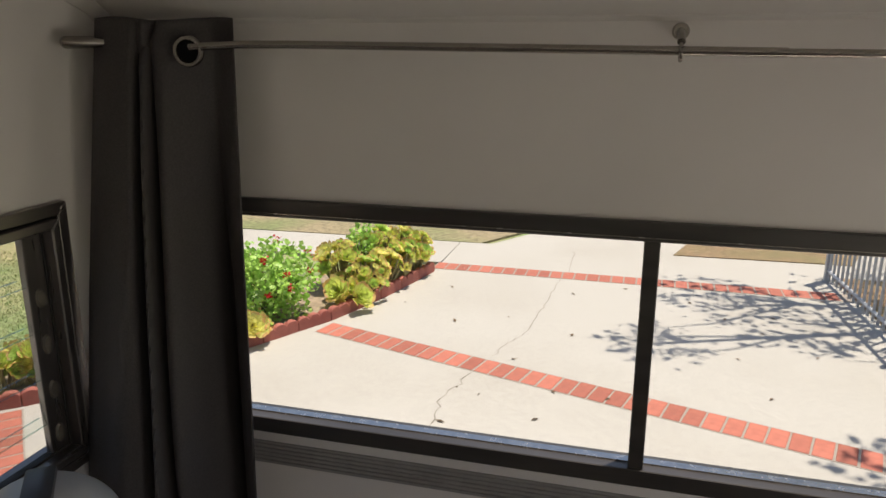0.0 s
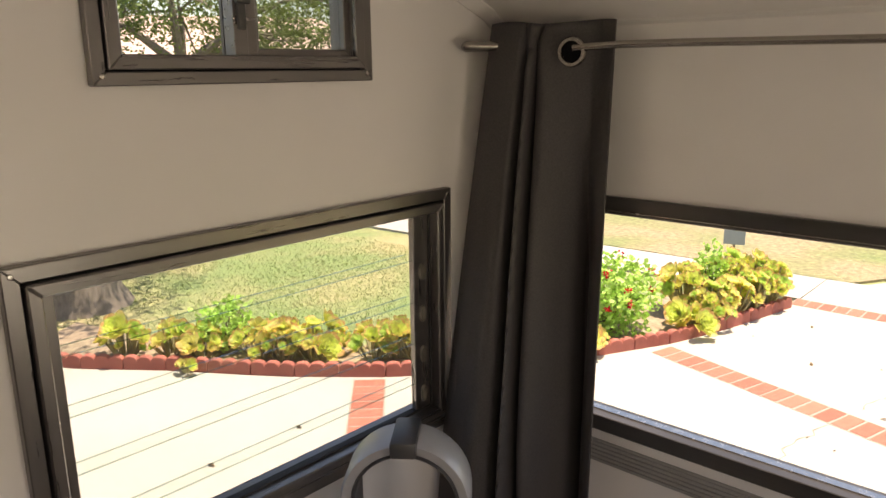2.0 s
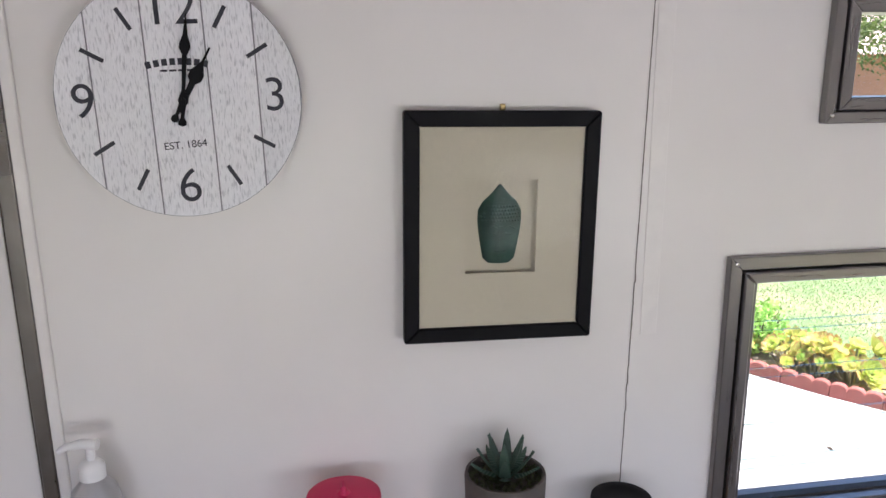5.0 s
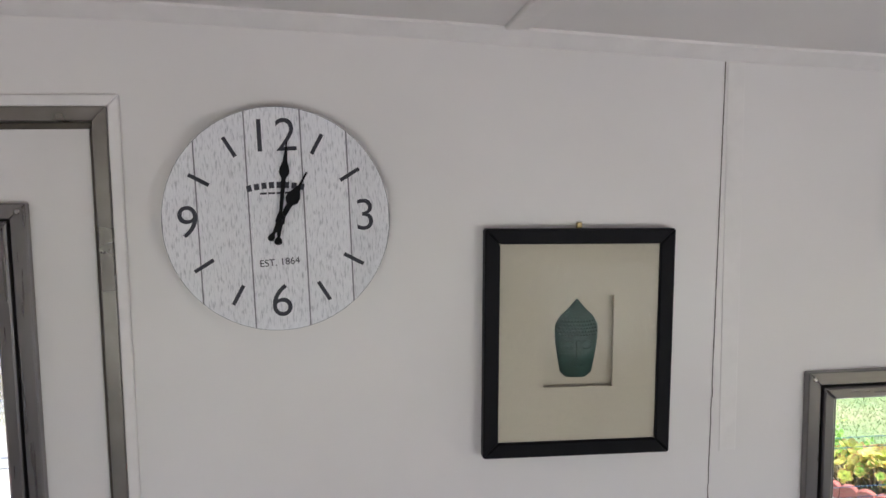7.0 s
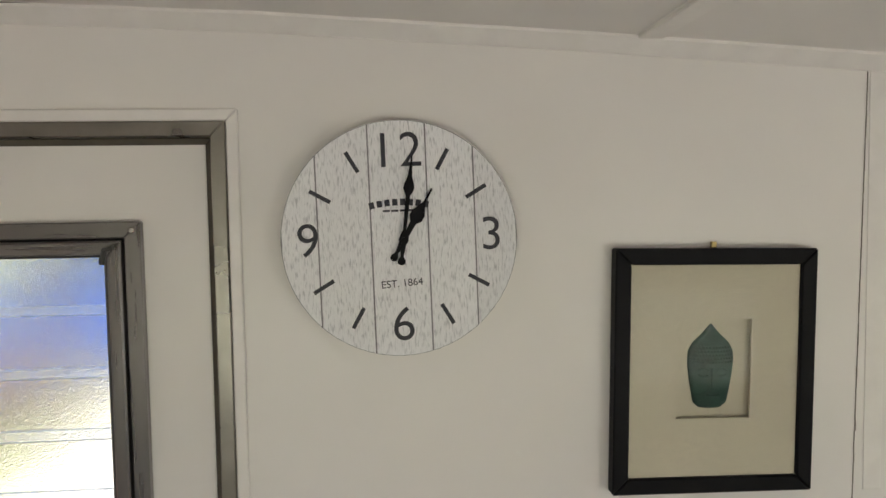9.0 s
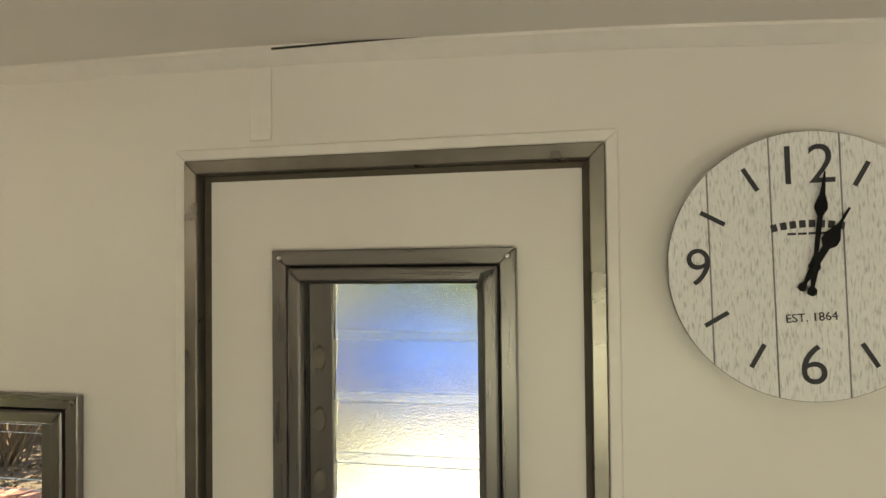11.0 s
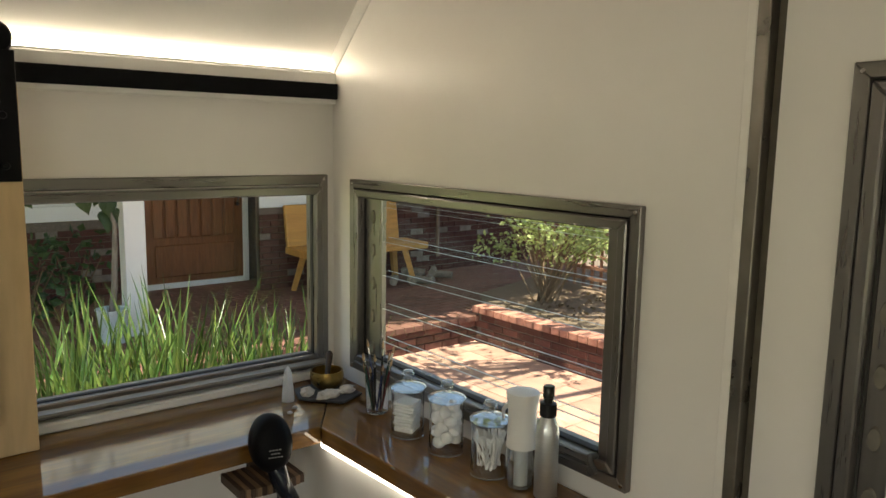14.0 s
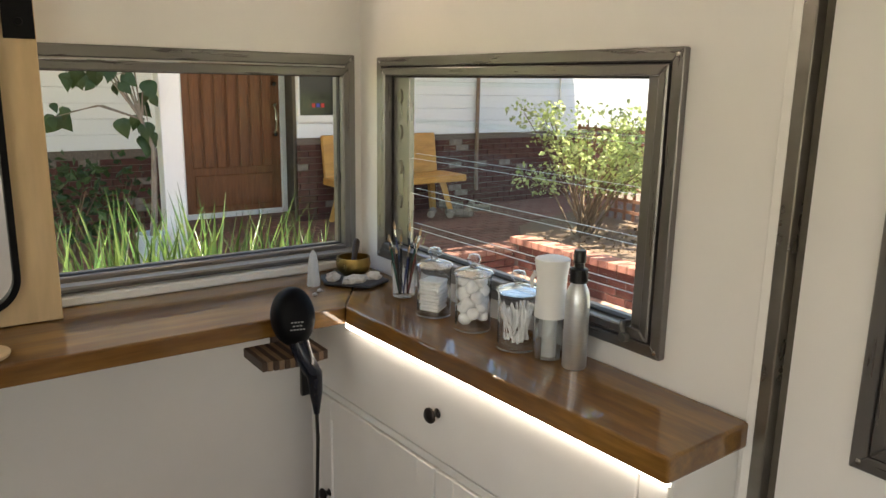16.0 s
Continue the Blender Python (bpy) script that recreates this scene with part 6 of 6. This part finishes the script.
# ---- blue parked car beyond the door ----
car = thing("car", "blue parked car on the driveway", "car", Matrix.Translation((-9.6, -4.1, GROUND)) @ Matrix.Rotation(radians(97), 4, "Z"))
CARB = material("blue car paint", (0.05, 0.16, 0.60), 0.3, 0.2, coat=0.8, grain=0.02)
side = [(-2.1, 0.32), (-2.12, 0.62), (-2.0, 0.80), (-1.25, 0.88), (-0.75, 1.30), (0.65, 1.34), (1.25, 0.95), (2.0, 0.85), (2.12, 0.60), (2.1, 0.32)]
bm = bmesh.new()
for a, b in (((-0.85, 1.0), (0.85, 1.0)),):
    lo = [bm.verts.new((x, -0.85 + (0.16 if z > 1 else 0), z)) for x, z in side]
    hi = [bm.verts.new((x, 0.85 - (0.16 if z > 1 else 0), z)) for x, z in side]
    bm.faces.new(lo), bm.faces.new(hi)
    for k in range(len(side)):
        bm.faces.new((lo[k], lo[(k + 1) % len(side)], hi[(k + 1) % len(side)], hi[k]))
part("body", bevelled(bm, 0.05, 2), CARB, car, smooth=True)
for s in (-1, 1):
    bm = bmesh.new()
    q = [(-1.0, 0.93), (-0.68, 1.24), (0.58, 1.27), (1.0, 0.95)]
    lo = [bm.verts.new((x, s * (0.865 - (0.14 if z > 1 else 0)), z)) for x, z in q]
    hi = [bm.verts.new((x, s * (0.80 - (0.14 if z > 1 else 0)), z)) for x, z in q]
    bm.faces.new(lo), bm.faces.new(hi)
    for k in range(4):
        bm.faces.new((lo[k], lo[(k + 1) % 4], hi[(k + 1) % 4], hi[k]))
    part("side_window", bm, material("car glass", (0.02, 0.025, 0.03), 0.05), car)
    for x in (-1.35, 1.35):
        bm = bmesh.new()
        lathe(bm, [(0.18, -0.1), (0.30, -0.1), (0.33, -0.07), (0.33, 0.07), (0.30, 0.1), (0.18, 0.1), (0.18, -0.1)], Matrix.Translation((x, s * 0.80, 0.33)) @ Matrix.Rotation(radians(90), 4, "X"), 28)
        wheel = part("wheel", bm, RUBBER, car, smooth=True)
        bm = bmesh.new()
        lathe(bm, [(0, -0.06), (0.19, -0.06), (0.19, 0.06), (0, 0.06)], Matrix.Translation((x, s * 0.80, 0.33)) @ Matrix.Rotation(radians(90), 4, "X"), 20)
        part("rim", bm, STEEL, wheel, smooth=True)

# ---- patio and porch behind the trailer ----
PORCH = -0.15
# pavers and bricks set dark, with the porch's deep shade in their colour
TILE = material("red clay paver", (0.14, 0.065, 0.05), 0.8, grain=0.2, scale=14, vary=0.25, bump=0.2, bump_scale=40, second=(0.09, 0.05, 0.04), second_scale=5)
GROUT = material("dark brick grout", (0.15, 0.12, 0.10), 0.95, grain=0.2, scale=40)
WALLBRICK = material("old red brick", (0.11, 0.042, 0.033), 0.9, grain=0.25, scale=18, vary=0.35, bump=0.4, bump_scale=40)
PALEBRICK = material("whitewashed brick", (0.26, 0.21, 0.185), 0.9, grain=0.3, scale=14, vary=0.4, bump=0.4, bump_scale=40)
patio = tagged(part("pavement", flat([(2, -3.2), (2, -6.12), (-4.78, -6.12), (-4.62, -3.2)], GROUND - 0.012), GROUT), "patio of red clay pavers", "patio", kind="structure")
porch = tagged(part("pavement", flat([(3, -6.10), (3, -9.6), (-9.5, -9.6), (-9.5, -6.10)], PORCH - 0.012, 0.25), GROUT), "raised brick porch floor", "porch", kind="structure")
# paler copy of the clay paver: the patio's sunlight is in the colour
SUN_PAVER = material("sun-brightened clay paver", (0.38, 0.23, 0.18), 0.85, grain=0.2, scale=14, vary=0.2, bump=0.2, bump_scale=40, second=(0.24, 0.13, 0.10), second_scale=5)
PAVER = brick_mesh("paver", 0.292, 0.292, 0.04, SUN_PAVER)
for i in range(22):
    for j in range(9):
        x, y = -4.48 + 0.30 * i, -5.96 + 0.30 * j
        if y < -3.3:
            piece("paver", PAVER, patio, x, y, GROUND - 0.04 + 0.002 * ((i * 7 + j * 3) % 4) / 3, 0)
PBRICK = brick_mesh("brick", 0.195, 0.095, 0.05, TILE)
far_bricks = bmesh.new()
for i in range(42):
    for j in range(28):
        x, y, z = -8.0 + 0.205 * i + (0.1 if j % 2 else 0), -6.20 - 0.105 * j, PORCH - 0.05 + 0.001 * ((i + j) % 3)
        if j < 10 and 7 < i < 36:
            piece("brick", PBRICK, porch, x, y, z)
        else:
            box(far_bricks, x - 0.0975, x + 0.0975, y - 0.0475, y + 0.0475, z, z + 0.05)
tagged(part("brick_floor", far_bricks, TILE, porch), kind="stuff")

planter = thing("planter", "raised red brick planter with soil", "planter", kind="structure")
part("core", flat([(-4.72, -4.0), (-4.72, -6.05), (-5.3, -6.75), (-6.7, -7.2), (-9, -7.2), (-9, -4.0)], -0.10, 0.28), material("planter soil", (0.15, 0.105, 0.075), 0.95, grain=0.4, scale=30, bump=0.6, bump_scale=30), planter)
COURSE = brick_mesh("brick", 0.195, 0.09, 0.062, WALLBRICK, 0.004)
# coping is paler than the courses, sunlight on the planter's top painted in
COPING = brick_mesh("brick", 0.195, 0.09, 0.062, material("sun-brightened coping brick", (0.40, 0.19, 0.14), 0.9, grain=0.25, scale=18, vary=0.25, bump=0.4, bump_scale=40), 0.004)
for c in range(4):
    for k in range(10):
        y = -6.0 + 0.205 * k + (0.1 if c % 2 else 0)
        piece("brick", COURSE, planter, -4.68, y, GROUND + 0.072 * c, math.pi / 2)
part("mortar", flat([(-4.725, -4.0), (-4.725, -6.09), (-4.645, -6.09), (-4.645, -4.0)], GROUND + 0.284, 0.29), GROUT, planter)
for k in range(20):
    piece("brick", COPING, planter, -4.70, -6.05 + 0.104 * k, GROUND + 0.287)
step = thing("brick_step", "red brick riser at the porch edge", "step", kind="structure")
part("mortar", flat([(2, -6.14), (2, -6.09), (-4.8, -6.09), (-4.8, -6.14)], PORCH - 0.02, 0.24), GROUT, step)
for c in range(3):
    for k in range(22):
        x = -4.72 + 0.205 * k + (0.1 if c % 2 else 0)
        piece("brick", COURSE, step, x, -6.105, GROUND + 0.072 * c)
TRED = brick_mesh("brick", 0.095, 0.2, 0.055, TILE)
for k in range(44):
    piece("brick", TRED, step, -4.74 + 0.104 * k, -6.13, GROUND + 0.205)


def brick_field(name, x0, x1, z0, z1, y, parent, mats, seed):
    rr = random.Random(seed)
    for m_i, mat in enumerate(mats):
        bm = bmesh.new()
        c, z = 0, z0
        r2 = random.Random(seed)
        while z + 0.07 < z1:
            x = x0 - (0.1 if c % 2 else 0)
            while x < x1:
                pick = 0 if r2.random() < 0.92 or len(mats) == 1 else 1
                p = r2.uniform(0, 0.008)
                if pick == m_i:
                    box(bm, max(x, x0), min(x + 0.195, x1), y - 0.05, y + 0.004 + p, z, z + 0.062)
                x += 0.205
            z += 0.072
            c += 1
        tagged(part(name, bm, mat, parent), kind="stuff")


house = thing("house", "porch of a white sided house with red brick below", "house")
SIDING = material("white siding paint", (0.74, 0.75, 0.76), 0.6, grain=0.05, scale=12, stretch=(1, 8, 8))
WFRAME = material("white door frame", (0.75, 0.75, 0.74), 0.5, grain=0.04)
part("wall", one(-12, -3.47, -8.50, -8.42, PORCH, 2.6), GROUT, house)
part("wall", one(-4.6, 4, -9.4, -9.16, PORCH, 2.6), GROUT, house)
brick_field("brickwork", -12, -3.47, PORCH, 0.77, -8.41, house, [WALLBRICK, PALEBRICK], 3)
brick_field("brickwork", -2.3, 3.5, PORCH, 0.62, -9.15, house, [WALLBRICK, PALEBRICK], 4)
for k in range(12):
    z = 0.66 + 0.16 * k
    part("siding_board", one(-12, -3.47, -8.42, -8.395, z + 0.12, z + 0.278, 0.004), SIDING, house)
    part("siding_board", one(-2.36, 3.5, -9.16, -9.135, z, z + 0.158, 0.004), SIDING, house)
dr = part("door", one(-3.57, -2.44, -9.15, -9.10, PORCH + 0.06, 2.0), material("stained oak door", (0.21, 0.075, 0.027), 0.5, grain=0.35, scale=8, stretch=(8, 8, 0.8), second=(0.12, 0.045, 0.018), second_scale=4), house, "brown carved wooden door")
OAKD = dr.data.materials[0]
for k in range(7):
    x = -3.46 + 0.137 * k
    part("panel", one(x, x + 0.112, -9.10, -9.072, 0.42, 1.95, 0.010), OAKD, dr)
part("panel", one(-3.46, -2.54, -9.10, -9.072, -0.02, 0.34, 0.010), OAKD, dr)
BRASSY = material("bright nickel", (0.7, 0.66, 0.58), 0.2, 1.0)
for z, r in ((1.36, 0.035), (1.12, 0.03), (0.78, 0.03)):
    bm = bmesh.new()
    lathe(bm, [(0, 0.03), (r * 0.7, 0.028), (r, 0.0), (0, 0)], Matrix.Translation((-3.50, -9.085, z)) @ Matrix.Rotation(radians(-90), 4, "X"), 16)
    part("lock", bm, BRASSY, dr, smooth=True)
bm = bmesh.new()
tube(bm, [(-3.50, -9.08, 1.10), (-3.50, -9.04, 1.06), (-3.50, -9.03, 0.95), (-3.50, -9.05, 0.82), (-3.50, -9.08, 0.80)], 0.012, 8)
part("pull_handle", bm, BRASSY, dr, smooth=True)
for x0, x1, z0, z1 in ((-3.635, -3.57, PORCH, 2.1), (-2.44, -2.37, PORCH, 2.1), (-3.57, -2.44, 2.0, 2.1), (-3.57, -2.44, PORCH, PORCH + 0.06)):
    part("door_frame", one(x0, x1, -9.16, -9.07, z0, z1, 0.004), WFRAME, house)
wn = part("window", one(-4.50, -3.475, -8.43, -8.375, 0.95, 1.85, 0.005), WFRAME, house)
part("pane", one(-3.92, -3.50, -8.375, -8.368, 1.03, 1.78), material("dark house glass", (0.02, 0.022, 0.025), 0.05), wn)
part("pane", one(-4.44, -3.98, -8.375, -8.368, 1.03, 1.78), wn.children[0].data.materials[0], wn)
for k, c in enumerate(((0.5, 0.03, 0.03), (0.05, 0.05, 0.4), (0.5, 0.03, 0.03))):
    part("sticker", one(-3.79 + 0.055 * k, -3.75 + 0.055 * k, -8.3675, -8.366, 1.115, 1.16), material("sticker", c, 0.5), wn)
bm = bmesh.new()
tube(bm, [(-5.95, -8.36, 2.4), (-5.95, -8.36, 0.15), (-5.94, -8.33, 0.05)], 0.025, 10)
part("downpipe", bm, material("rusty downpipe", (0.22, 0.15, 0.11), 0.7, grain=0.2), house)
part("corner_board", one(-7.55, -7.40, -8.39, -8.36, 0.66, 2.4, 0.004), WFRAME, house)
part("roof", prism(bmesh.new(), [(-7.5, -5.95), (4.5, -5.95), (4.5, -9.8), (-7.5, -9.8)], 2.40, 2.55), WFRAME, house)
part("post", one(-1.88, -1.705, -7.36, -7.20, PORCH, 2.42, 0.006), WFRAME, house, "square white porch post")

bench = thing("bench", "chunky golden wood slab bench on the porch", "bench", Matrix.Translation((-4.48, -8.02, PORCH)))
GOLD = material("golden varnished wood", (0.52, 0.27, 0.07), 0.45, grain=0.2, scale=5, stretch=(1, 6, 6), second=(0.40, 0.19, 0.05), second_scale=3)
part("seat", one(-0.86, 0.78, -0.24, 0.26, 0.42, 0.50, 0.012, 2), GOLD, bench)
bm = bmesh.new()
box(bm, -0.76, 0.76, -0.06, 0.0, 0.0, 0.48, Matrix.Translation((0, -0.20, 0.49)) @ Matrix.Rotation(radians(9), 4, "X"))
part("backrest", bevelled(bm, 0.012), GOLD, bench)
for sx in (-1, 1):
    for sy in (-1, 1):
        bm = bmesh.new()
        q = [(sx * 0.60, sy * 0.12, 0.44), (sx * 0.70, sy * 0.20, 0.0)]
        tube(bm, q, [0.05, 0.04], 4)
        part("leg", bm, GOLD, bench)
bm = bmesh.new()
rr = random.Random(5)
for k in range(9):
    x, y = rr.uniform(-5.6, -4.9), rr.uniform(-8.1, -7.8)
    tube(bm, [(x, y, PORCH + 0.05 + 0.03 * (k % 3)), (x + rr.uniform(-0.2, 0.2), y + 0.2, PORCH + 0.05 + 0.03 * (k % 3))], 0.045, 8)
tagged(part("firewood", bm, BARK), "small pile of split logs under the bench", "firewood", kind="stuff")

# strap-leaved plants outside the rear window
STRAP = leafy("strap leaf", (0.045, 0.10, 0.024), (0.17, 0.21, 0.05), 0.7, 0.3)
for i, (x, y, n, h) in enumerate(((-1.55, -4.3, 75, 1.12), (-1.05, -4.2, 80, 1.18), (-0.65, -4.1, 75, 1.15), (-1.95, -4.55, 60, 1.05), (-0.3, -4.15, 60, 1.15), (-1.3, -4.75, 60, 1.18), (-0.85, -4.65, 60, 1.2))):
    rr = random.Random(i + 40)
    cl = thing("flax_clump", "clump of long green strap leaves with yellow edges", "plant", Matrix.Translation((x, y, GROUND - 0.01)), group="strap-leaved plants by the rear window")
    bm = bmesh.new()
    for k in range(int(n * 1.9)):
        a = rr.uniform(0, 6.28)
        leaf_blade(bm, (rr.gauss(0, 0.10), rr.gauss(0, 0.07), 0), Vector((math.cos(a) * rr.uniform(0.05, 0.65), math.sin(a) * rr.uniform(0.05, 0.65), 1)), h * 0.88 * rr.uniform(0.7, 1.25), rr.uniform(0.018, 0.034), rr.uniform(-0.7, 0.05), 0, 7, shape=lambda t: (1 - t ** 3) * 0.95 + 0.05)
    part("leaves", bm, STRAP, cl)

# large-leaved sapling by the porch
sap = thing("sapling", "thin tree with large dark heart-shaped leaves", "tree", Matrix.Translation((-1.60, -7.2, PORCH)))
bm = bmesh.new()
tube(bm, [(0.05, 0, -0.02), (-0.01, 0, 0.45), (-0.02, 0.02, 0.75), (-0.02, 0.05, 0.98), (0.06, 0.06, 1.22), (0.20, 0.06, 1.45), (0.34, 0.05, 1.75)], [0.03, 0.027, 0.024, 0.018, 0.014, 0.010, 0.006], 8)
rr = random.Random(3)
tips = []
for x, y, z in ((0.02, 0.02, 1.15), (-0.02, 0.0, 1.05), (0.10, 0.0, 1.28), (0.18, 0.05, 1.50), (0.30, 0.02, 1.55), (0.34, 0.06, 1.62), (0.46, 0.0, 1.60), (0.58, 0.03, 1.58), (0.0, 0.05, 1.45), (0.62, 0.0, 1.27), (0.70, 0.04, 1.24), (0.40, 0.1, 1.75), (0.15, 0.1, 1.75)):
    e = Vector((x, y, z))
    tube(bm, [(0.06, 0.06, 1.22), ((x + 0.06) / 2, y * 0.5 + 0.03, max(z, 1.3) + 0.03), e], [0.008, 0.006, 0.003], 5)
    tips.append(e)
part("trunk", bm, BARK, sap)
BIGLEAF = leafy("heart leaf", (0.028, 0.065, 0.02), (0.06, 0.11, 0.035), 0.4)
for e in tips:
    for j in range(3):
        bm = bmesh.new()
        ln = rr.uniform(0.08, 0.19)
        leaf_blade(bm, e + Vector((rr.gauss(0, 0.05), rr.gauss(0, 0.04), rr.gauss(0, 0.04))), Vector((rr.gauss(0, 0.35), rr.gauss(0, 0.3), -0.9)), ln, ln * 0.8, -0.2, 0, 8, up=Vector((0.25 * rr.gauss(0, 1), 1, 0.2)), shape=lambda t: (0.45, 0.92, 1.0, 0.92, 0.78, 0.60, 0.40, 0.18, 0.02)[int(t * 8 + 0.01)])
        part("leaf", bm, BIGLEAF, sap, smooth=True)
for i, (x, y, n) in enumerate(((-1.05, -7.8, 230), (-1.45, -7.95, 150))):
    sh = thing("shrub", "dark green shrub in the porch shade", "shrub", Matrix.Translation((x, y, PORCH)))
    bm = bmesh.new()
    for k in range(6):
        tube(bm, [(0, 0, -0.02), (0.1 * math.cos(k), 0.1 * math.sin(k), 0.3), (0.25 * math.cos(k), 0.25 * math.sin(k), 0.6)], [0.012, 0.009, 0.004], 5)
    part("stems", bm, STEM, sh)
    bm = bmesh.new()
    leaf_cloud(bm, n, (0, 0, 0.5), (0.38, 0.35, 0.42), 0.11, 50 + i, 0.3, 0, 0.6)
    part("foliage", bm, BIGLEAF, sh)
bucket = thing("bucket", "pale blue-white plastic bucket among the leaves", "bucket", Matrix.Translation((-1.56, -7.12, PORCH)) @ Matrix.Diagonal((0.78, 0.78, 0.75, 1)))
bm = bmesh.new()
lathe(bm, [(0, 0), (0.13, 0), (0.135, 0.01), (0.16, 0.36), (0.168, 0.37), (0.168, 0.38), (0.155, 0.38), (0.13, 0.02), (0, 0.02)], None, 28)
part("shell", bm, material("pale blue plastic", (0.55, 0.62, 0.66), 0.45, grain=0.05), bucket, smooth=True)

# rose bush and lattice over the planter
lat = thing("lattice", "weathered red wooden lattice behind the rose bush", "lattice")
LATM = material("weathered red lattice", (0.30, 0.15, 0.10), 0.9, grain=0.3, scale=12)
for k in range(16):
    y = -7.2 + 0.13 * k
    part("slat", one(-6.60, -6.585, y, y + 0.035, -0.11, 0.95), LATM, lat)
for k in range(8):
    z = -0.02 + 0.13 * k
    part("slat", one(-6.585, -6.57, -7.2, -5.2, z, z + 0.035), LATM, lat)
ROSE = leafy("rose leaf", (0.34, 0.42, 0.15), (0.56, 0.60, 0.30), 0.45)
rose = thing("rose_bush", "sunlit light green rose bush in the planter", "shrub", Matrix.Translation((-5.55, -6.05, -0.11)))
rr = random.Random(8)
bm = bmesh.new()
bl = bmesh.new()
for k in range(30):
    a = rr.uniform(0, 6.28)
    e = Vector((0.60 * math.cos(a) * rr.uniform(0.4, 1.1), 0.80 * math.sin(a) * rr.uniform(0.4, 1.1), rr.uniform(0.5, 1.25)))
    mid = e * 0.5 + Vector((0, 0, 0.12))
    tube(bm, [(rr.gauss(0, 0.05), rr.gauss(0, 0.05), -0.02), mid, e], [0.012, 0.009, 0.004], 5)
    leaf_cloud(bl, 80, e, (0.19, 0.19, 0.16), 0.058, 60 + k, 0.1, 0, 0.65)
    leaf_cloud(bl, 45, mid.lerp(e, 0.5), (0.14, 0.14, 0.14), 0.05, 90 + k, 0.1, 0, 0.65)
part("stems", bm, STEM, rose)
part("foliage", bl, ROSE, rose)
bm = bmesh.new()
rr = random.Random(9)
for k in range(500):
    x, y = rr.uniform(-6.5, -4.8), rr.uniform(-6.0, -4.2)
    leaf_cloud(bm, 1, (x, y, -0.085), (0.01, 0.01, 0.008), 0.05, k, 0, 0, 0.6)
tagged(part("leaf_litter", bm, DRYLEAF), "dry leaf litter on the planter soil", "leaves", kind="stuff")
